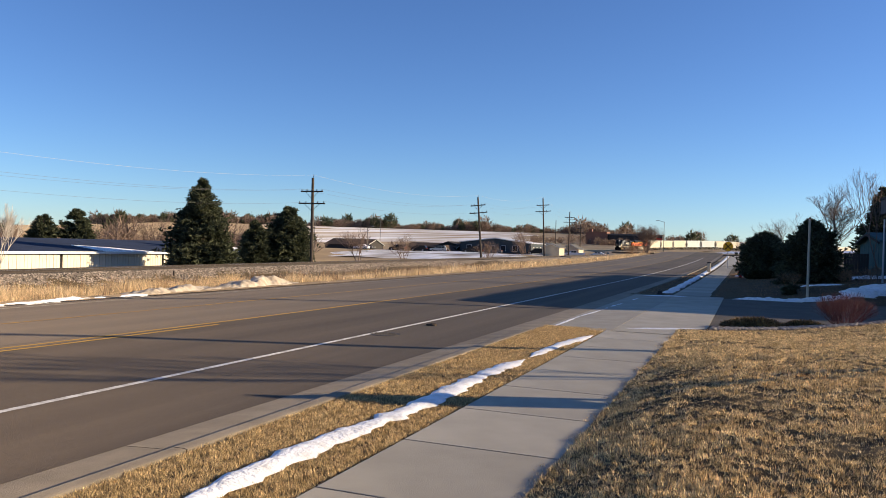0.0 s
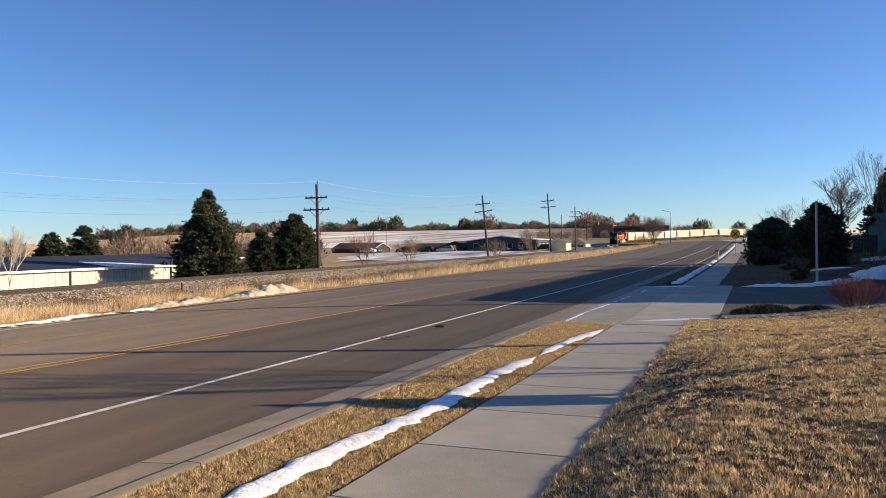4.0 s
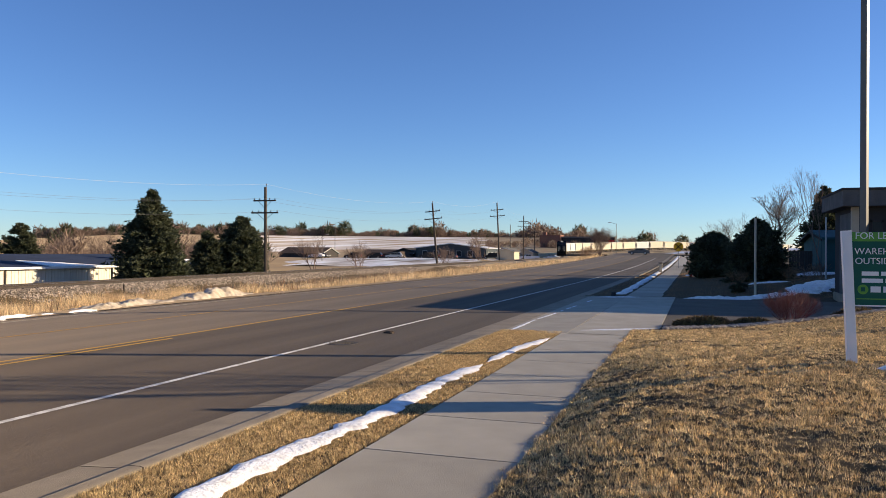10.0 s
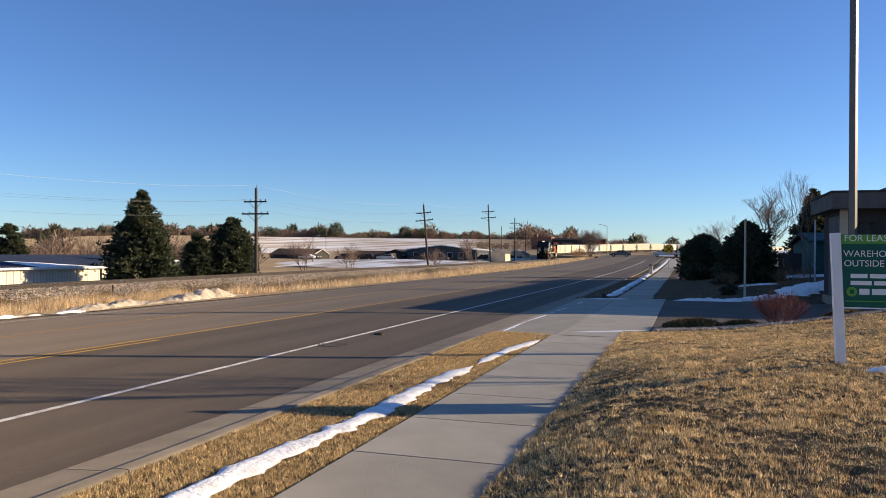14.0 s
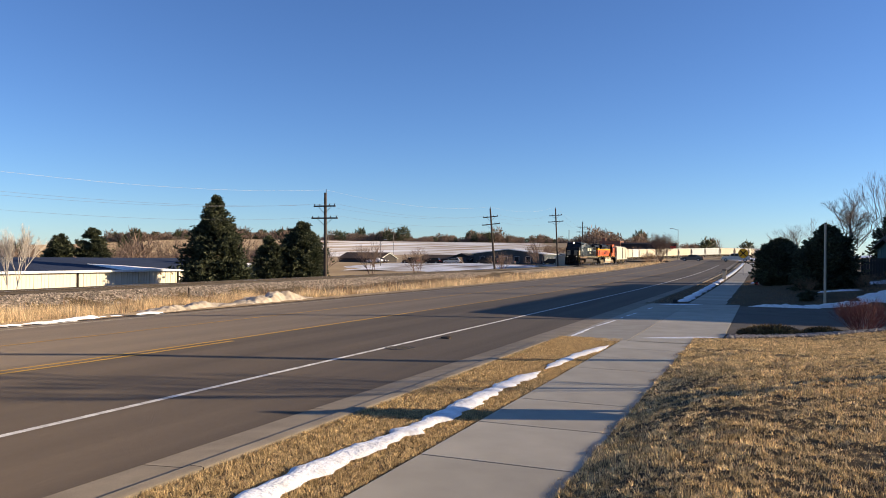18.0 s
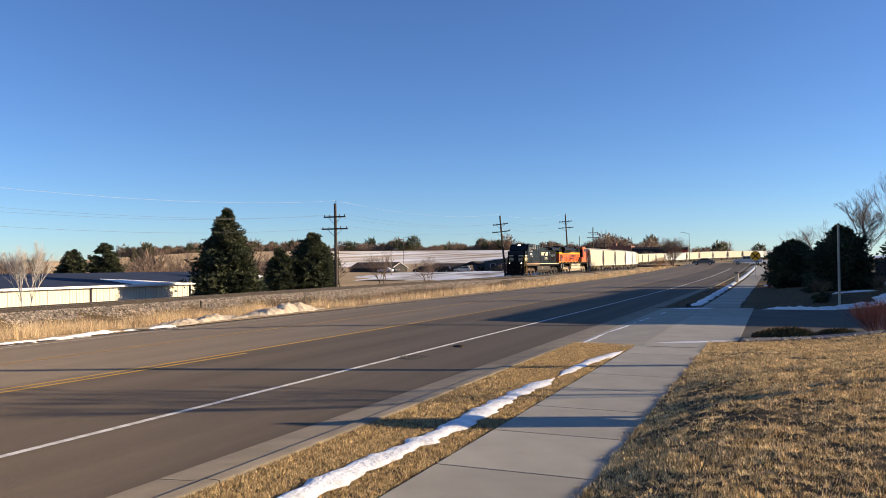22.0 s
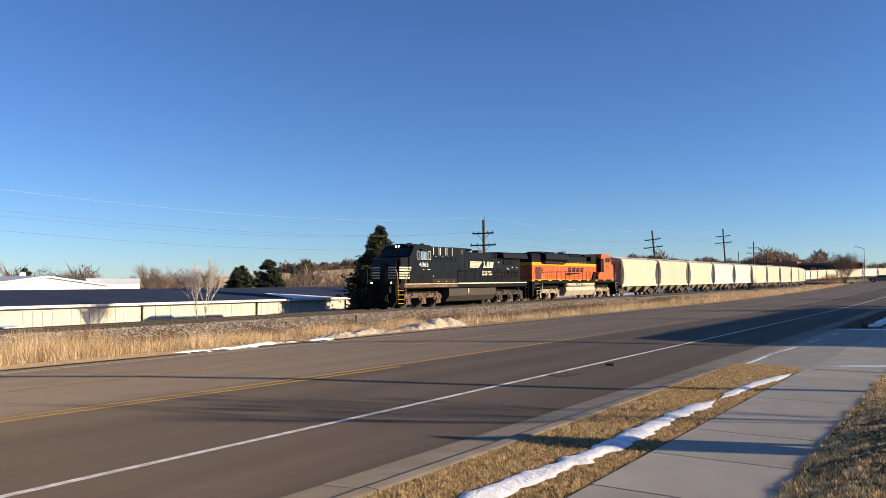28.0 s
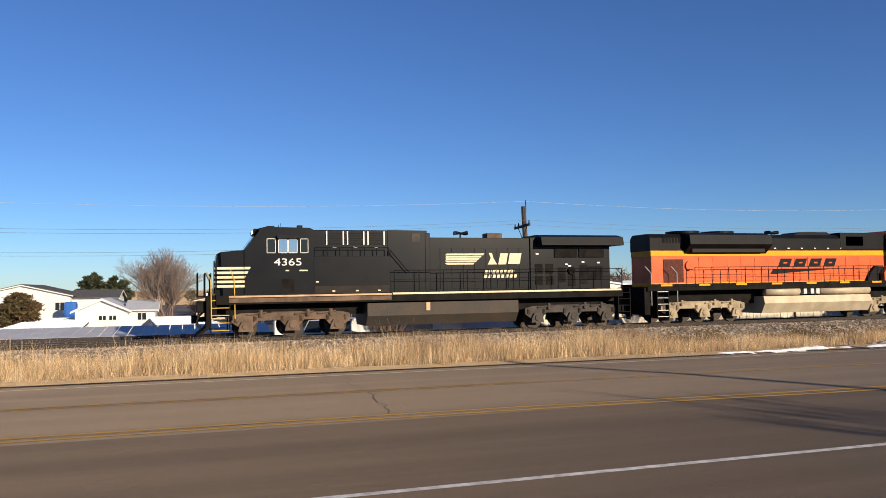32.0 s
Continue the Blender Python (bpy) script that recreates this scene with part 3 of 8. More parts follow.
SL = slab_mesh(1.53, 1.65)
y = 6.87 - 1.65 * 11
while y < 17.4:
    shared("slab", SL, pavement, -2.265, y, 0.0)
    y += 1.65
y = 35.5
while y < 105:
    shared("slab", SL, pavement, -2.2, y, float(climb(y + 0.8)))
    y += 1.65
strip("slab_run", [-2.97, -1.43], list(np.arange(105.5, 171, 4.0)), [0.01, 0.01], M["concrete"], pavement)
bm = bmesh.new()
box(bm, -3.05, -1.46, -12, 18.2, -0.10, -0.02)
part("slab_bed", bm, M["joint"], pavement)

# driveway apron and the drive to the yard
driveway = new("driveway")
tagged(driveway, "wide concrete driveway apron with asphalt drive behind", "driveway", kind="structure")
for i, (ya, yb) in enumerate(((18.3, 23.8), (23.8, 29.4), (29.4, 35.3))):
    for xa, xb in ((-4.59, -2.9), (-2.9, -0.85)):
        bm = bmesh.new()
        box(bm, xa + 0.008, xb - 0.008, ya + 0.008, yb - 0.008, -0.2, 0.0, 0.006)
        for v in bm.verts:
            if v.co.x < -4.3 and v.co.z > -0.1:
                v.co.z -= 0.045
        part("apron_slab", bm, M["concrete"], driveway)
bm = bmesh.new()
v0 = [bm.verts.new(p) for p in ((-0.85, 21.2, -0.01), (8.0, 25.2, 0.03), (30, 25.2, 0.2), (30, 32.0, 0.2), (-0.85, 34.6, -0.01))]
bm.faces.new(v0)
part("drive", bm, M["asphalt_old"], driveway)

# ---- railway ----
railway = new("railway")
tagged(railway, "single railway track on a grey stone ballast bank", "railway", kind="structure")


def sweep(name, outline, s0, s1, step, material, label=""):
    """An (offset, height) outline carried along the track."""
    v, f, k = [], [], len(outline)
    ss = np.arange(s0, s1, step)
    for s in ss:
        x, y, h = track_at(s)
        for o, z in outline:
            v.append((x + o * math.cos(h), y - o * math.sin(h), rail_z(y) + z))
    for i in range(len(ss) - 1):
        for j in range(k - 1):
            a = i * k + j
            f.append((a, a + 1, a + k + 1, a + k))
    ob = new(name, raw(name, v, f, material))
    ob.parent = railway
    return ob


sweep("ballast_bed", [(-5.2, -0.95), (-3.1, -0.72), (-2.0, -0.21), (2.0, -0.21), (3.1, -0.72), (5.2, -0.95)], 60, 720, 4, M["ballast"])
for o in (-0.7175, 0.7175):
    sweep("rail", [(o - 0.07, -0.17), (o - 0.07, -0.155), (o - 0.012, -0.14), (o - 0.012, -0.045), (o - 0.036, -0.03), (o - 0.036, -0.004), (o + 0.036, -0.004), (o + 0.036, -0.03), (o + 0.012, -0.045), (o + 0.012, -0.14), (o + 0.07, -0.155), (o + 0.07, -0.17)], 60, 700, 4, M["rail_side"])
    sweep("rail_head", [(o - 0.03, 0.0), (o + 0.03, 0.0)], 60, 700, 4, M["rail_top"])
bm = bmesh.new()
box(bm, -1.3, 1.3, -0.115, 0.115, -0.34, -0.175, 0.008)
TIE = mesh_of("tie", bm, M["tie"])
s = S_AT_0 - 14
for i in range(260):
    x, y, h = track_at(s)
    shared("tie", TIE, railway, x, y, float(rail_z(y)), -math.degrees(h) + random.uniform(-1.5, 1.5))
    s += 0.56
# loose stones on the slope that faces the street
rng = np.random.default_rng(4)
N = 44000
ys = rng.uniform(-12, 95, N)
d = rng.uniform(1.2, 5.4, N)
zz = np.interp(d, [1.2, 2.0, 3.1, 5.4], [-0.205, -0.205, -0.72, -0.96]) + rail_z(ys) + 0.01
size = rng.uniform(0.04, 0.105, N)
octa = np.array([(1, 0, 0), (-1, 0, 0), (0, 1, 0), (0, -1, 0), (0, 0, 0.7), (0, 0, -0.7)])
of = np.array([(0, 2, 4), (2, 1, 4), (1, 3, 4), (3, 0, 4), (2, 0, 5), (1, 2, 5), (3, 1, 5), (0, 3, 5)])
sv = octa[None] * size[:, None, None] * rng.uniform(0.6, 1.3, (N, 6, 3))
an = rng.uniform(0, 6.28, N)
ca, sa = np.cos(an)[:, None], np.sin(an)[:, None]
sx, sy = sv[..., 0] * ca - sv[..., 1] * sa, sv[..., 0] * sa + sv[..., 1] * ca
sv = np.stack([sx + (track_x(ys) + d)[:, None], sy + ys[:, None], sv[..., 2] + zz[:, None]], -1).reshape(-1, 3)
sf = (of[None] + (np.arange(N) * 6)[:, None, None]).reshape(-1, 3)
stones = new("ballast_stones", raw("ballast_stones", sv.tolist(), sf.tolist(), M["stone"]))
stones.parent = railway
stones["kind"] = "stuff"

# ---- train ----
WHEELSETS = []


def wheelset(parent, y):
    bm = bmesh.new()
    rod(bm, (-0.9, 0, 0), (0.9, 0, 0), 0.09, n=8)
    for sx in (-1, 1):
        rod(bm, (sx * 0.66, 0, 0), (sx * 0.70, 0, 0), 0.54, n=24)
        rod(bm, (sx * 0.70, 0, 0), (sx * 0.79, 0, 0), 0.505, n=24)
        rod(bm, (sx * 0.79, 0, 0), (sx * 0.86, 0, 0), 0.16, n=12)
        for k in range(4):
            a = k * math.pi / 2
            rod(bm, (sx * 0.785, math.cos(a) * 0.3, math.sin(a) * 0.3), (sx * 0.796, math.cos(a) * 0.3, math.sin(a) * 0.3), 0.06, n=8)
    ob = part("wheelset", bm, M["wheel"], parent)
    ob.location = (0, y, 0.5)
    WHEELSETS.append((ob, y))
    return ob


def truck(parent, axles, material, label):
    """A three-axle bogie: side frames with journal boxes, springs and brake gear."""
    a, c = min(axles), max(axles)
    bm = bmesh.new()
    for sx in (-1, 1):
        x0, x1 = sorted((sx * 1.02, sx * 1.20))
        prism(bm, [(a - 0.62, 0.72), (a - 0.30, 0.50), (a + 0.30, 0.50), (a + 0.55, 0.78), (axles[1] - 0.55, 0.78), (axles[1] - 0.30, 0.50),
                   (axles[1] + 0.30, 0.50), (axles[1] + 0.55, 0.78), (c - 0.55, 0.78), (c - 0.30, 0.50), (c + 0.30, 0.50), (c + 0.62, 0.72),
                   (c + 0.62, 1.02), (c + 0.2, 1.12), (a - 0.2, 1.12), (a - 0.62, 1.02)], x0, x1)
    box(bm, -1.0, 1.0, axles[1] - 0.9, axles[1] + 0.9, 0.75, 1.15)
    t = part("truck_frame", bm, material, parent, label)
    for y in axles:
        for sx in (-1, 1):
            bm = bmesh.new()
            prism(bm, [(y - 0.34, 0.30), (y + 0.34, 0.30), (y + 0.30, 0.52), (y + 0.17, 0.76), (y - 0.17, 0.76), (y - 0.30, 0.52)], *sorted((sx * 1.19, sx * 1.33)))
            rod(bm, (sx * 1.32, y, 0.54), (sx * 1.38, y, 0.54), 0.15, n=12)
            part("journal_box", bm, material, t)
        for sx in (-1, 1):
            for dy in (-0.42, 0.42):
                bm = bmesh.new()
                for k in range(5):
                    rod(bm, (sx * 1.17, y + dy, 0.74 + k * 0.05), (sx * 1.17, y + dy, 0.77 + k * 0.05), 0.11, n=8)
                part("spring", bm, material, t)
    for sx in (-1, 1):
        for y in (axles[0] + 0.55, axles[1] + 0.6, axles[2] - 0.4):
            bm = bmesh.new()
            rod(bm, (sx * 1.25, y - 0.5, 1.05), (sx * 1.25, y + 0.35, 1.14), 0.045)
            rod(bm, (sx * 1.25, y + 0.1, 0.95), (sx * 1.25, y + 0.1, 1.25), 0.09, n=8)
            part("brake_cylinder", bm, material, t)
    for y in axles:
        wheelset(parent, y)


STANCHION = {}


def handrail(parent, x, y0, y1, z0, z1, n, material, mid=True):
    key = (round(z1 - z0, 2), material.name)
    if key not in STANCHION:
        bm = bmesh.new()
        rod(bm, (0, 0, 0), (0, 0, z1 - z0), 0.022, n=6)
        STANCHION[key] = mesh_of("stanchion", bm, material)
    bm = bmesh.new()
    rod(bm, (x, y0, z1), (x, y1, z1), 0.02)
    if mid:
        rod(bm, (x, y0, (z0 + z1) / 2 + 0.1), (x, y1, (z0 + z1) / 2 + 0.1), 0.012)
    rail = part("handrail", bm, material, parent)
    for i in range(n):
        shared("stanchion", STANCHION[key], rail, x, y0 + (y1 - y0) * i / (n - 1), z0)


def steps(parent, y, material, sx, z_top=1.9, width=0.75):
    for k in range(5):
        bm = bmesh.new()
        box(bm, *sorted((sx * 1.05, sx * 1.46)), y - width / 2, y + width / 2, 0.38 + k * 0.33, 0.41 + k * 0.33)
        part("step", bm, material, parent)
    bm = bmesh.new()
    for dy in (-width / 2, width / 2):
        box(bm, *sorted((sx * 1.05, sx * 1.47)), y + dy - 0.02, y + dy + 0.02, 0.3, z_top)
    part("step_side", bm, M["underframe"], parent)


def horn(parent, y, z, material):
    bm = bmesh.new()
    rod(bm, (0, y, z - 0.25), (0, y, z), 0.04)
    for dx in (-0.14, 0, 0.14):
        rod(bm, (dx, y - 0.05, z), (dx, y + 0.34, z + 0.02), 0.03, 0.11, n=10)
        rod(bm, (dx, y + 0.05, z), (dx, y - 0.30, z + 0.02), 0.03, 0.11, n=10)
    part("horn", bm, material, parent)


def coupler(parent, y, d, material):
    bm = bmesh.new()
    box(bm, -0.12, 0.12, min(y, y + d * 0.55), max(y, y + d * 0.55), 0.75, 0.98, 0.02)
    box(bm, -0.22, 0.18, min(y + d * 0.4, y + d * 0.68), max(y + d * 0.4, y + d * 0.68), 0.68, 1.05, 0.04)
    part("coupler", bm, material, parent)


L1, L2, LC = 22.2, 23.3, 14.0


def black_locomotive():
    t = thing("locomotive", "dirty black freight locomotive with cream stripes and lit headlights", "locomotive")
    B, G = M["loco_black"], M["grime"]
    bm = bmesh.new()
    box(bm, -1.5, 1.5, 0.75, 21.1, 1.52, 1.93, 0.02)
    box(bm, -0.6, 0.6, 0.3, 21.3, 0.95, 1.55)
    part("frame", bm, M["underframe"], t)
    for sx in (-1, 1):
        bm = bmesh.new()
        box(bm, *sorted((sx * 1.50, sx * 1.53)), 1.3, 8.7, 1.60, 1.80, 0.004)
        part("dirty_sill", bm, G, t, "sill caked with brown dirt")
        bm = bmesh.new()
        box(bm, *sorted((sx * 1.50, sx * 1.535)), 1.3, 8.7, 1.83, 1.91, 0.004)
        part("sill_stripe", bm, M["rust_stripe"], t, "cream sill stripe stained rusty")
        bm = bmesh.new()
        box(bm, *sorted((sx * 1.50, sx * 1.535)), 8.75, 21.0, 1.84, 1.93, 0.004)
        part("sill_stripe", bm, M["cream_stripe"], t, "cream sill stripe")
    # nose and cab
    bm = bmesh.new()
    prism(bm, [(0.78, 1.93), (0.73, 3.0), (0.80, 3.78), (0.95, 3.86), (2.1, 3.96), (2.1, 1.93)], -1.42, 1.42)
    bmesh.ops.bevel(bm, geom=[e for e in bm.edges if abs(e.verts[0].co.y - e.verts[1].co.y) < 0.25 and abs(e.verts[0].co.z - e.verts[1].co.z) > 0.3 and e.verts[0].co.y < 1.2], offset=0.28, segments=2, affect="EDGES")
    nose = part("nose", bm, B, t)
    bm = bmesh.new()
    box(bm, -0.33, 0.33, 0.70, 0.74, 2.0, 3.5, 0.01)
    part("nose_door", bm, M["roof_black"], nose)
    bm = bmesh.new()
    prism(bm, [(1.98, 1.93), (1.98, 3.92), (2.62, 4.80), (2.62, 4.93), (2.9, 5.0), (4.9, 4.97), (5.05, 4.9), (5.05, 1.93)], -1.5, 1.5)
    bmesh.ops.bevel(bm, geom=[e for e in bm.edges if e.verts[0].co.z > 4.7 and e.verts[1].co.z > 4.7 and abs(e.verts[0].co.x - e.verts[1].co.x) < 0.1 and abs(e.verts[0].co.x) > 1], offset=0.12, segments=2, affect="EDGES")
    cab = part("cab", bm, B, t)
    for xa, xb in ((-1.28, -0.30), (-0.22, 0.22), (0.30, 1.28)):
        bm = bmesh.new()
        v = [bm.verts.new(p) for p in ((xa, 2.02, 4.02), (xb, 2.02, 4.02), (xb, 2.48, 4.66), (xa, 2.48, 4.66))]
        bm.faces.new(v)
        bmesh.ops.translate(bm, vec=(0, -0.03, 0.03), verts=bm.verts[:])
        part("windscreen", bm, M["glass"], cab)
    bm = bmesh.new()
    box(bm, -1.05, 1.05, 2.42, 2.75, 4.72, 4.94, 0.05)
    part("number_board", bm, M["roof_black"], cab)
    for x in (-0.14, 0.14):
        bm = bmesh.new()
        rod(bm, (x, 2.412, 4.83), (x, 2.43, 4.83), 0.065, n=14)
        part("headlight", bm, M["lamp_glow"], cab, "lit round headlight")
    for x in (-0.95, 0.95):
        bm = bmesh.new()
        rod(bm, (x, 0.392, 1.98), (x, 0.41, 1.98), 0.07, n=14)
        part("ditch_light", bm, M["lamp_glow"], t, "lit ditch light above the step")
        bm = bmesh.new()
        box(bm, x - 0.14, x + 0.14, 0.40, 0.60, 1.84, 2.12, 0.03)
        part("lamp_housing", bm, M["underframe"], t)
    for sx in (-1, 1):
        for ya, yb in ((2.95, 3.34), (3.46, 3.88), (3.90, 4.32), (4.44, 4.81)):
            bm = bmesh.new()
            box(bm, *sorted((sx * 1.49, sx * 1.506)), ya, yb, 3.80, 4.46)
            w = part("side_window", bm, M["sky_glass" if 3.4 < ya < 4.2 else "glass"], cab)
            bm = bmesh.new()
            for a0, a1, z0, z1 in ((ya, ya + 0.026, 3.8, 4.46), (yb - 0.026, yb, 3.8, 4.46), (ya, yb, 3.80, 3.826), (ya, yb, 4.434, 4.46)):
                box(bm, *sorted((sx * 1.495, sx * 1.525)), a0, a1, z0, z1)
            part("window_frame", bm, M["trim"], w, "bright metal window frame")
        bm = bmesh.new()
        prism(bm, [(3.4, 4.46), (4.4, 4.46), (4.4, 4.60), (3.4, 4.60)], *sorted((sx * 1.5, sx * 1.72)))
        part("window_awning", bm, M["roof_black"], cab)
        bm = bmesh.new()
        box(bm, *sorted((sx * 1.5, sx * 1.515)), 3.62, 4.16, 2.05, 2.62)
        part("vent_panel", bm, M["underframe"], t)
        for k in range(5):
            z = 3.19 - k * 0.2
            bm = bmesh.new()
            prism(bm, [(0.80, z - 0.11), (2.26 - 0.11 * k - 0.06, z - 0.11), (2.26 - 0.11 * k, z), (0.80, z)], *sorted((sx * 1.425, sx * 1.432)))
            prism(bm, [(1.98, z - 0.11), (2.26 - 0.11 * k - 0.06, z - 0.11), (2.26 - 0.11 * k, z), (1.98, z)], *sorted((sx * 1.5, sx * 1.508)))
            part("nose_stripe", bm, M["cream_stripe"], nose)
    for k, sx in ((k, sx) for k in range(5) for sx in (-1, 1)):
        z = 3.19 - k * 0.2
        bm = prism(bmesh.new(), [(0.715, z - 0.09), (0.73, z - 0.09), (0.73, z), (0.715, z)], *sorted((sx * 0.4, sx * 1.15)))
        part("front_stripe", bm, M["cream_stripe"], nose)
    for x, y, w, h in ((-0.5, 3.3, 0.5, 0.10), (0.6, 3.2, 0.35, 0.12), (0.1, 4.2, 0.7, 0.08), (0.9, 4.5, 0.25, 0.14), (-0.9, 4.4, 0.25, 0.12)):
        part("roof_box", box(bmesh.new(), x - w / 2, x + w / 2, y - w / 2, y + w / 2, 4.95, 4.97 + h, 0.02), M["roof_black"], cab)
    for x in (0.35, -0.6):
        part("antenna", rod(bmesh.new(), (x, 3.7, 4.95), (x, 3.7, 5.25), 0.012), M["ink"], cab)
    text("fleet_number", "4365", 0.46, M["sign_white"], t, pose(1.506, 3.26, 3.15, 90, 0, 90) @ Matrix.Diagonal((1.38, 1.0, 1.0, 1.0)))
    for y0, w in ((3.78, 0.15), (4.4, 0.38)):
        bm = bmesh.new()
        box(bm, 1.5, 1.506, y0, y0 + w, 2.98, 3.04)
        part("small_lettering", bm, M["cream_stripe"], t)
    # wide equipment cabin behind the cab
    bm = bmesh.new()
    box(bm, -1.5, 1.5, 5.05, 8.65, 1.93, 3.66, 0.02)
    box(bm, -1.12, 1.12, 5.05, 8.65, 3.6, 4.90, 0.04)
    cabin = part("equipment_cabin", bm, B, t)
    for sx in (-1, 1):
        for i in range(3):
            y0 = 5.68 + i * 0.98
            bm = bmesh.new()
            box(bm, *sorted((sx * 1.12, sx * 1.14)), y0, y0 + 0.84, 4.22, 4.82)
            g = part("grille", bm, M["roof_black"], cabin)
            bm = bmesh.new()
            for k in range(7):
                box(bm, *sorted((sx * 1.135, sx * 1.17)), y0 + 0.07, y0 + 0.77, 4.26 + k * 0.08, 4.28 + k * 0.08)
            part("louvres", bm, B, g)
            for yy in (y0, y0 + 0.78):
                part("grille_upright", box(bmesh.new(), *sorted((sx * 1.13, sx * 1.18)), yy, yy + 0.06, 4.20, 4.84), M["trim"], g, "bright metal upright")
            bm = bmesh.new()
            box(bm, *sorted((sx * 1.12, sx * 1.13)), y0 + 0.32, y0 + 0.50, 4.06, 4.10)
            part("label_plate", bm, M["trim"], cabin)
        handrail(cabin, sx * 1.44, 5.1, 8.6, 3.66, 4.05, 7, B, mid=False)
        bm = bmesh.new()
        for yy in (6.2, 7.4):
            prism(bm, [(yy, 2.45), (yy + 1.1, 2.45), (yy + 0.55, 3.55)], *sorted((sx * 1.5, sx * 1.512)))
        part("door_panel", bm, B, cabin)
        for yy, zz in ((5.15, 2.45), (5.9, 2.02), (7.0, 2.02), (8.05, 2.02)):
            bm = bmesh.new()
            box(bm, *sorted((sx * 1.5, sx * 1.506)), yy, yy + 0.13, zz, zz + 0.06)
            part("label_plate", bm, M["cream_stripe"], cabin)
    for sx in (-1, 1):
        for ya, yb, z1 in ((5.1, 8.62, 2.28),):
            part("dirt_film", box(bmesh.new(), *sorted((sx * 1.5, sx * 1.503)), ya, yb, 1.94, z1), M["film"], cabin, "film of brown road dirt")
    bm = bmesh.new()
    prism(bm, [(8.65, 1.93), (8.65, 4.92), (10.6, 4.90), (10.6, 1.93)], -1.1, 1.1)
    part("blower_hood", bm, B, t)
    for sx in (-1, 1):
        bm = bmesh.new()
        box(bm, *sorted((sx * 1.1, sx * 1.12)), 9.85, 10.25, 4.35, 4.75)
        part("blower_vent", bm, M["hopper_dark"], t)
        bm = bmesh.new()
        rod(bm, (sx * 1.3, 8.7, 3.95), (sx * 1.3, 9.6, 2.9), 0.022)
        rod(bm, (sx * 1.3, 8.7, 3.95), (sx * 1.3, 8.7, 3.6), 0.022)
        part("ladder_rail", bm, B, t)
    # engine hood with its doors
    bm = bmesh.new()
    box(bm, -0.95, 0.95, 10.6, 16.1, 1.93, 4.58, 0.03)
    hood = part("engine_hood", bm, B, t)
    for sx in (-1, 1):
        for i in range(9):
            bm = bmesh.new()
            box(bm, *sorted((sx * 0.95, sx * 0.972)), 10.7 + i * 0.60, 11.26 + i * 0.60, 2.05, 4.05, 0.006)
            part("hood_door", bm, B, hood)
    bm = bmesh.new()
    box(bm, -1.12, 1.12, 10.5, 10.75, 1.93, 4.78, 0.02)
    part("hood_step", bm, B, t)
    # lettering as plain shapes
    for k in range(5):
        bm = bmesh.new()
        z = 3.79 - k * 0.115
        prism(bm, [(11.62 + 0.02 * k - 0.06, z - 0.085), (13.55 - 0.13 * k, z - 0.085), (13.62 - 0.13 * k, z), (11.65 - 0.03 * k, z)], 0.973, 0.977)
        part("emblem_bar", bm, M["cream_stripe"], hood)
    for pts in ([(13.80, 3.24), (14.30, 3.24), (14.12, 3.52), (14.02, 3.82), (13.86, 3.82), (13.96, 3.56)],
                [(14.36, 3.24), (14.78, 3.24), (14.90, 3.80), (14.48, 3.80)],
                [(14.88, 3.26), (15.52, 3.26), (15.64, 3.80), (15.00, 3.80)]):
        bm = bmesh.new()
        prism(bm, pts, 0.973, 0.977)
        part("emblem_shape", bm, M["cream_stripe"], hood)
    for z, y0, y1 in ((2.80, 13.62, 15.25), (2.57, 13.58, 15.42)):
        bm = bmesh.new()
        n = 8
        for i in range(n):
            a = y0 + (y1 - y0) * i / n
            prism(bm, [(a, z), (a + 0.15, z), (a + 0.18, z + 0.16), (a + 0.03, z + 0.16)], 0.973, 0.977)
        part("lettering_bar", bm, M["cream_stripe"], hood)
    bm = bmesh.new()
    box(bm, -0.35, 0.35, 14.03, 14.86, 4.55, 4.86, 0.03)
    part("exhaust_stack", bm, M["grime"], t)
    horn(t, 12.7, 4.85, B)
    # radiator section
    bm = bmesh.new()
    box(bm, -1.0, 1.0, 16.1, 20.67, 1.93, 4.60, 0.03)
    rad = part("radiator_cabin", bm, B, t)
    bm = bmesh.new()
    extrude_y(bm, [(-1.6, 4.18), (-1.5, 4.60), (-0.9, 4.74), (0.9, 4.74), (1.5, 4.60), (1.6, 4.18)], 16.5, 21.2)
    part("radiator_wing", bm, M["roof_black"], rad)
    for sx in (-1, 1):
        for ya, yb in ((17.45, 18.75), (18.85, 20.3)):
            bm = bmesh.new()
            prism(bm, [(ya, 3.58), (yb, 3.58), (yb, 4.06), (ya, 4.06)], *sorted((sx * 1.0, sx * 1.06)))
            part("radiator_grille", bm, M["underframe"], rad)
        for ya, za, zb in ((16.35, 2.75, 3.25), (16.95, 2.75, 3.25), (16.35, 2.2, 2.65), (16.95, 2.2, 2.65), (17.65, 2.3, 3.05), (18.2, 2.1, 2.7), (18.9, 2.2, 3.2), (19.35, 2.4, 3.1), (19.8, 2.4, 3.1)):
            bm = bmesh.new()
            box(bm, *sorted((sx * 1.0, sx * 1.025)), ya, ya + 0.42, za, zb, 0.006)
            part("access_door", bm, M["underframe"], rad)
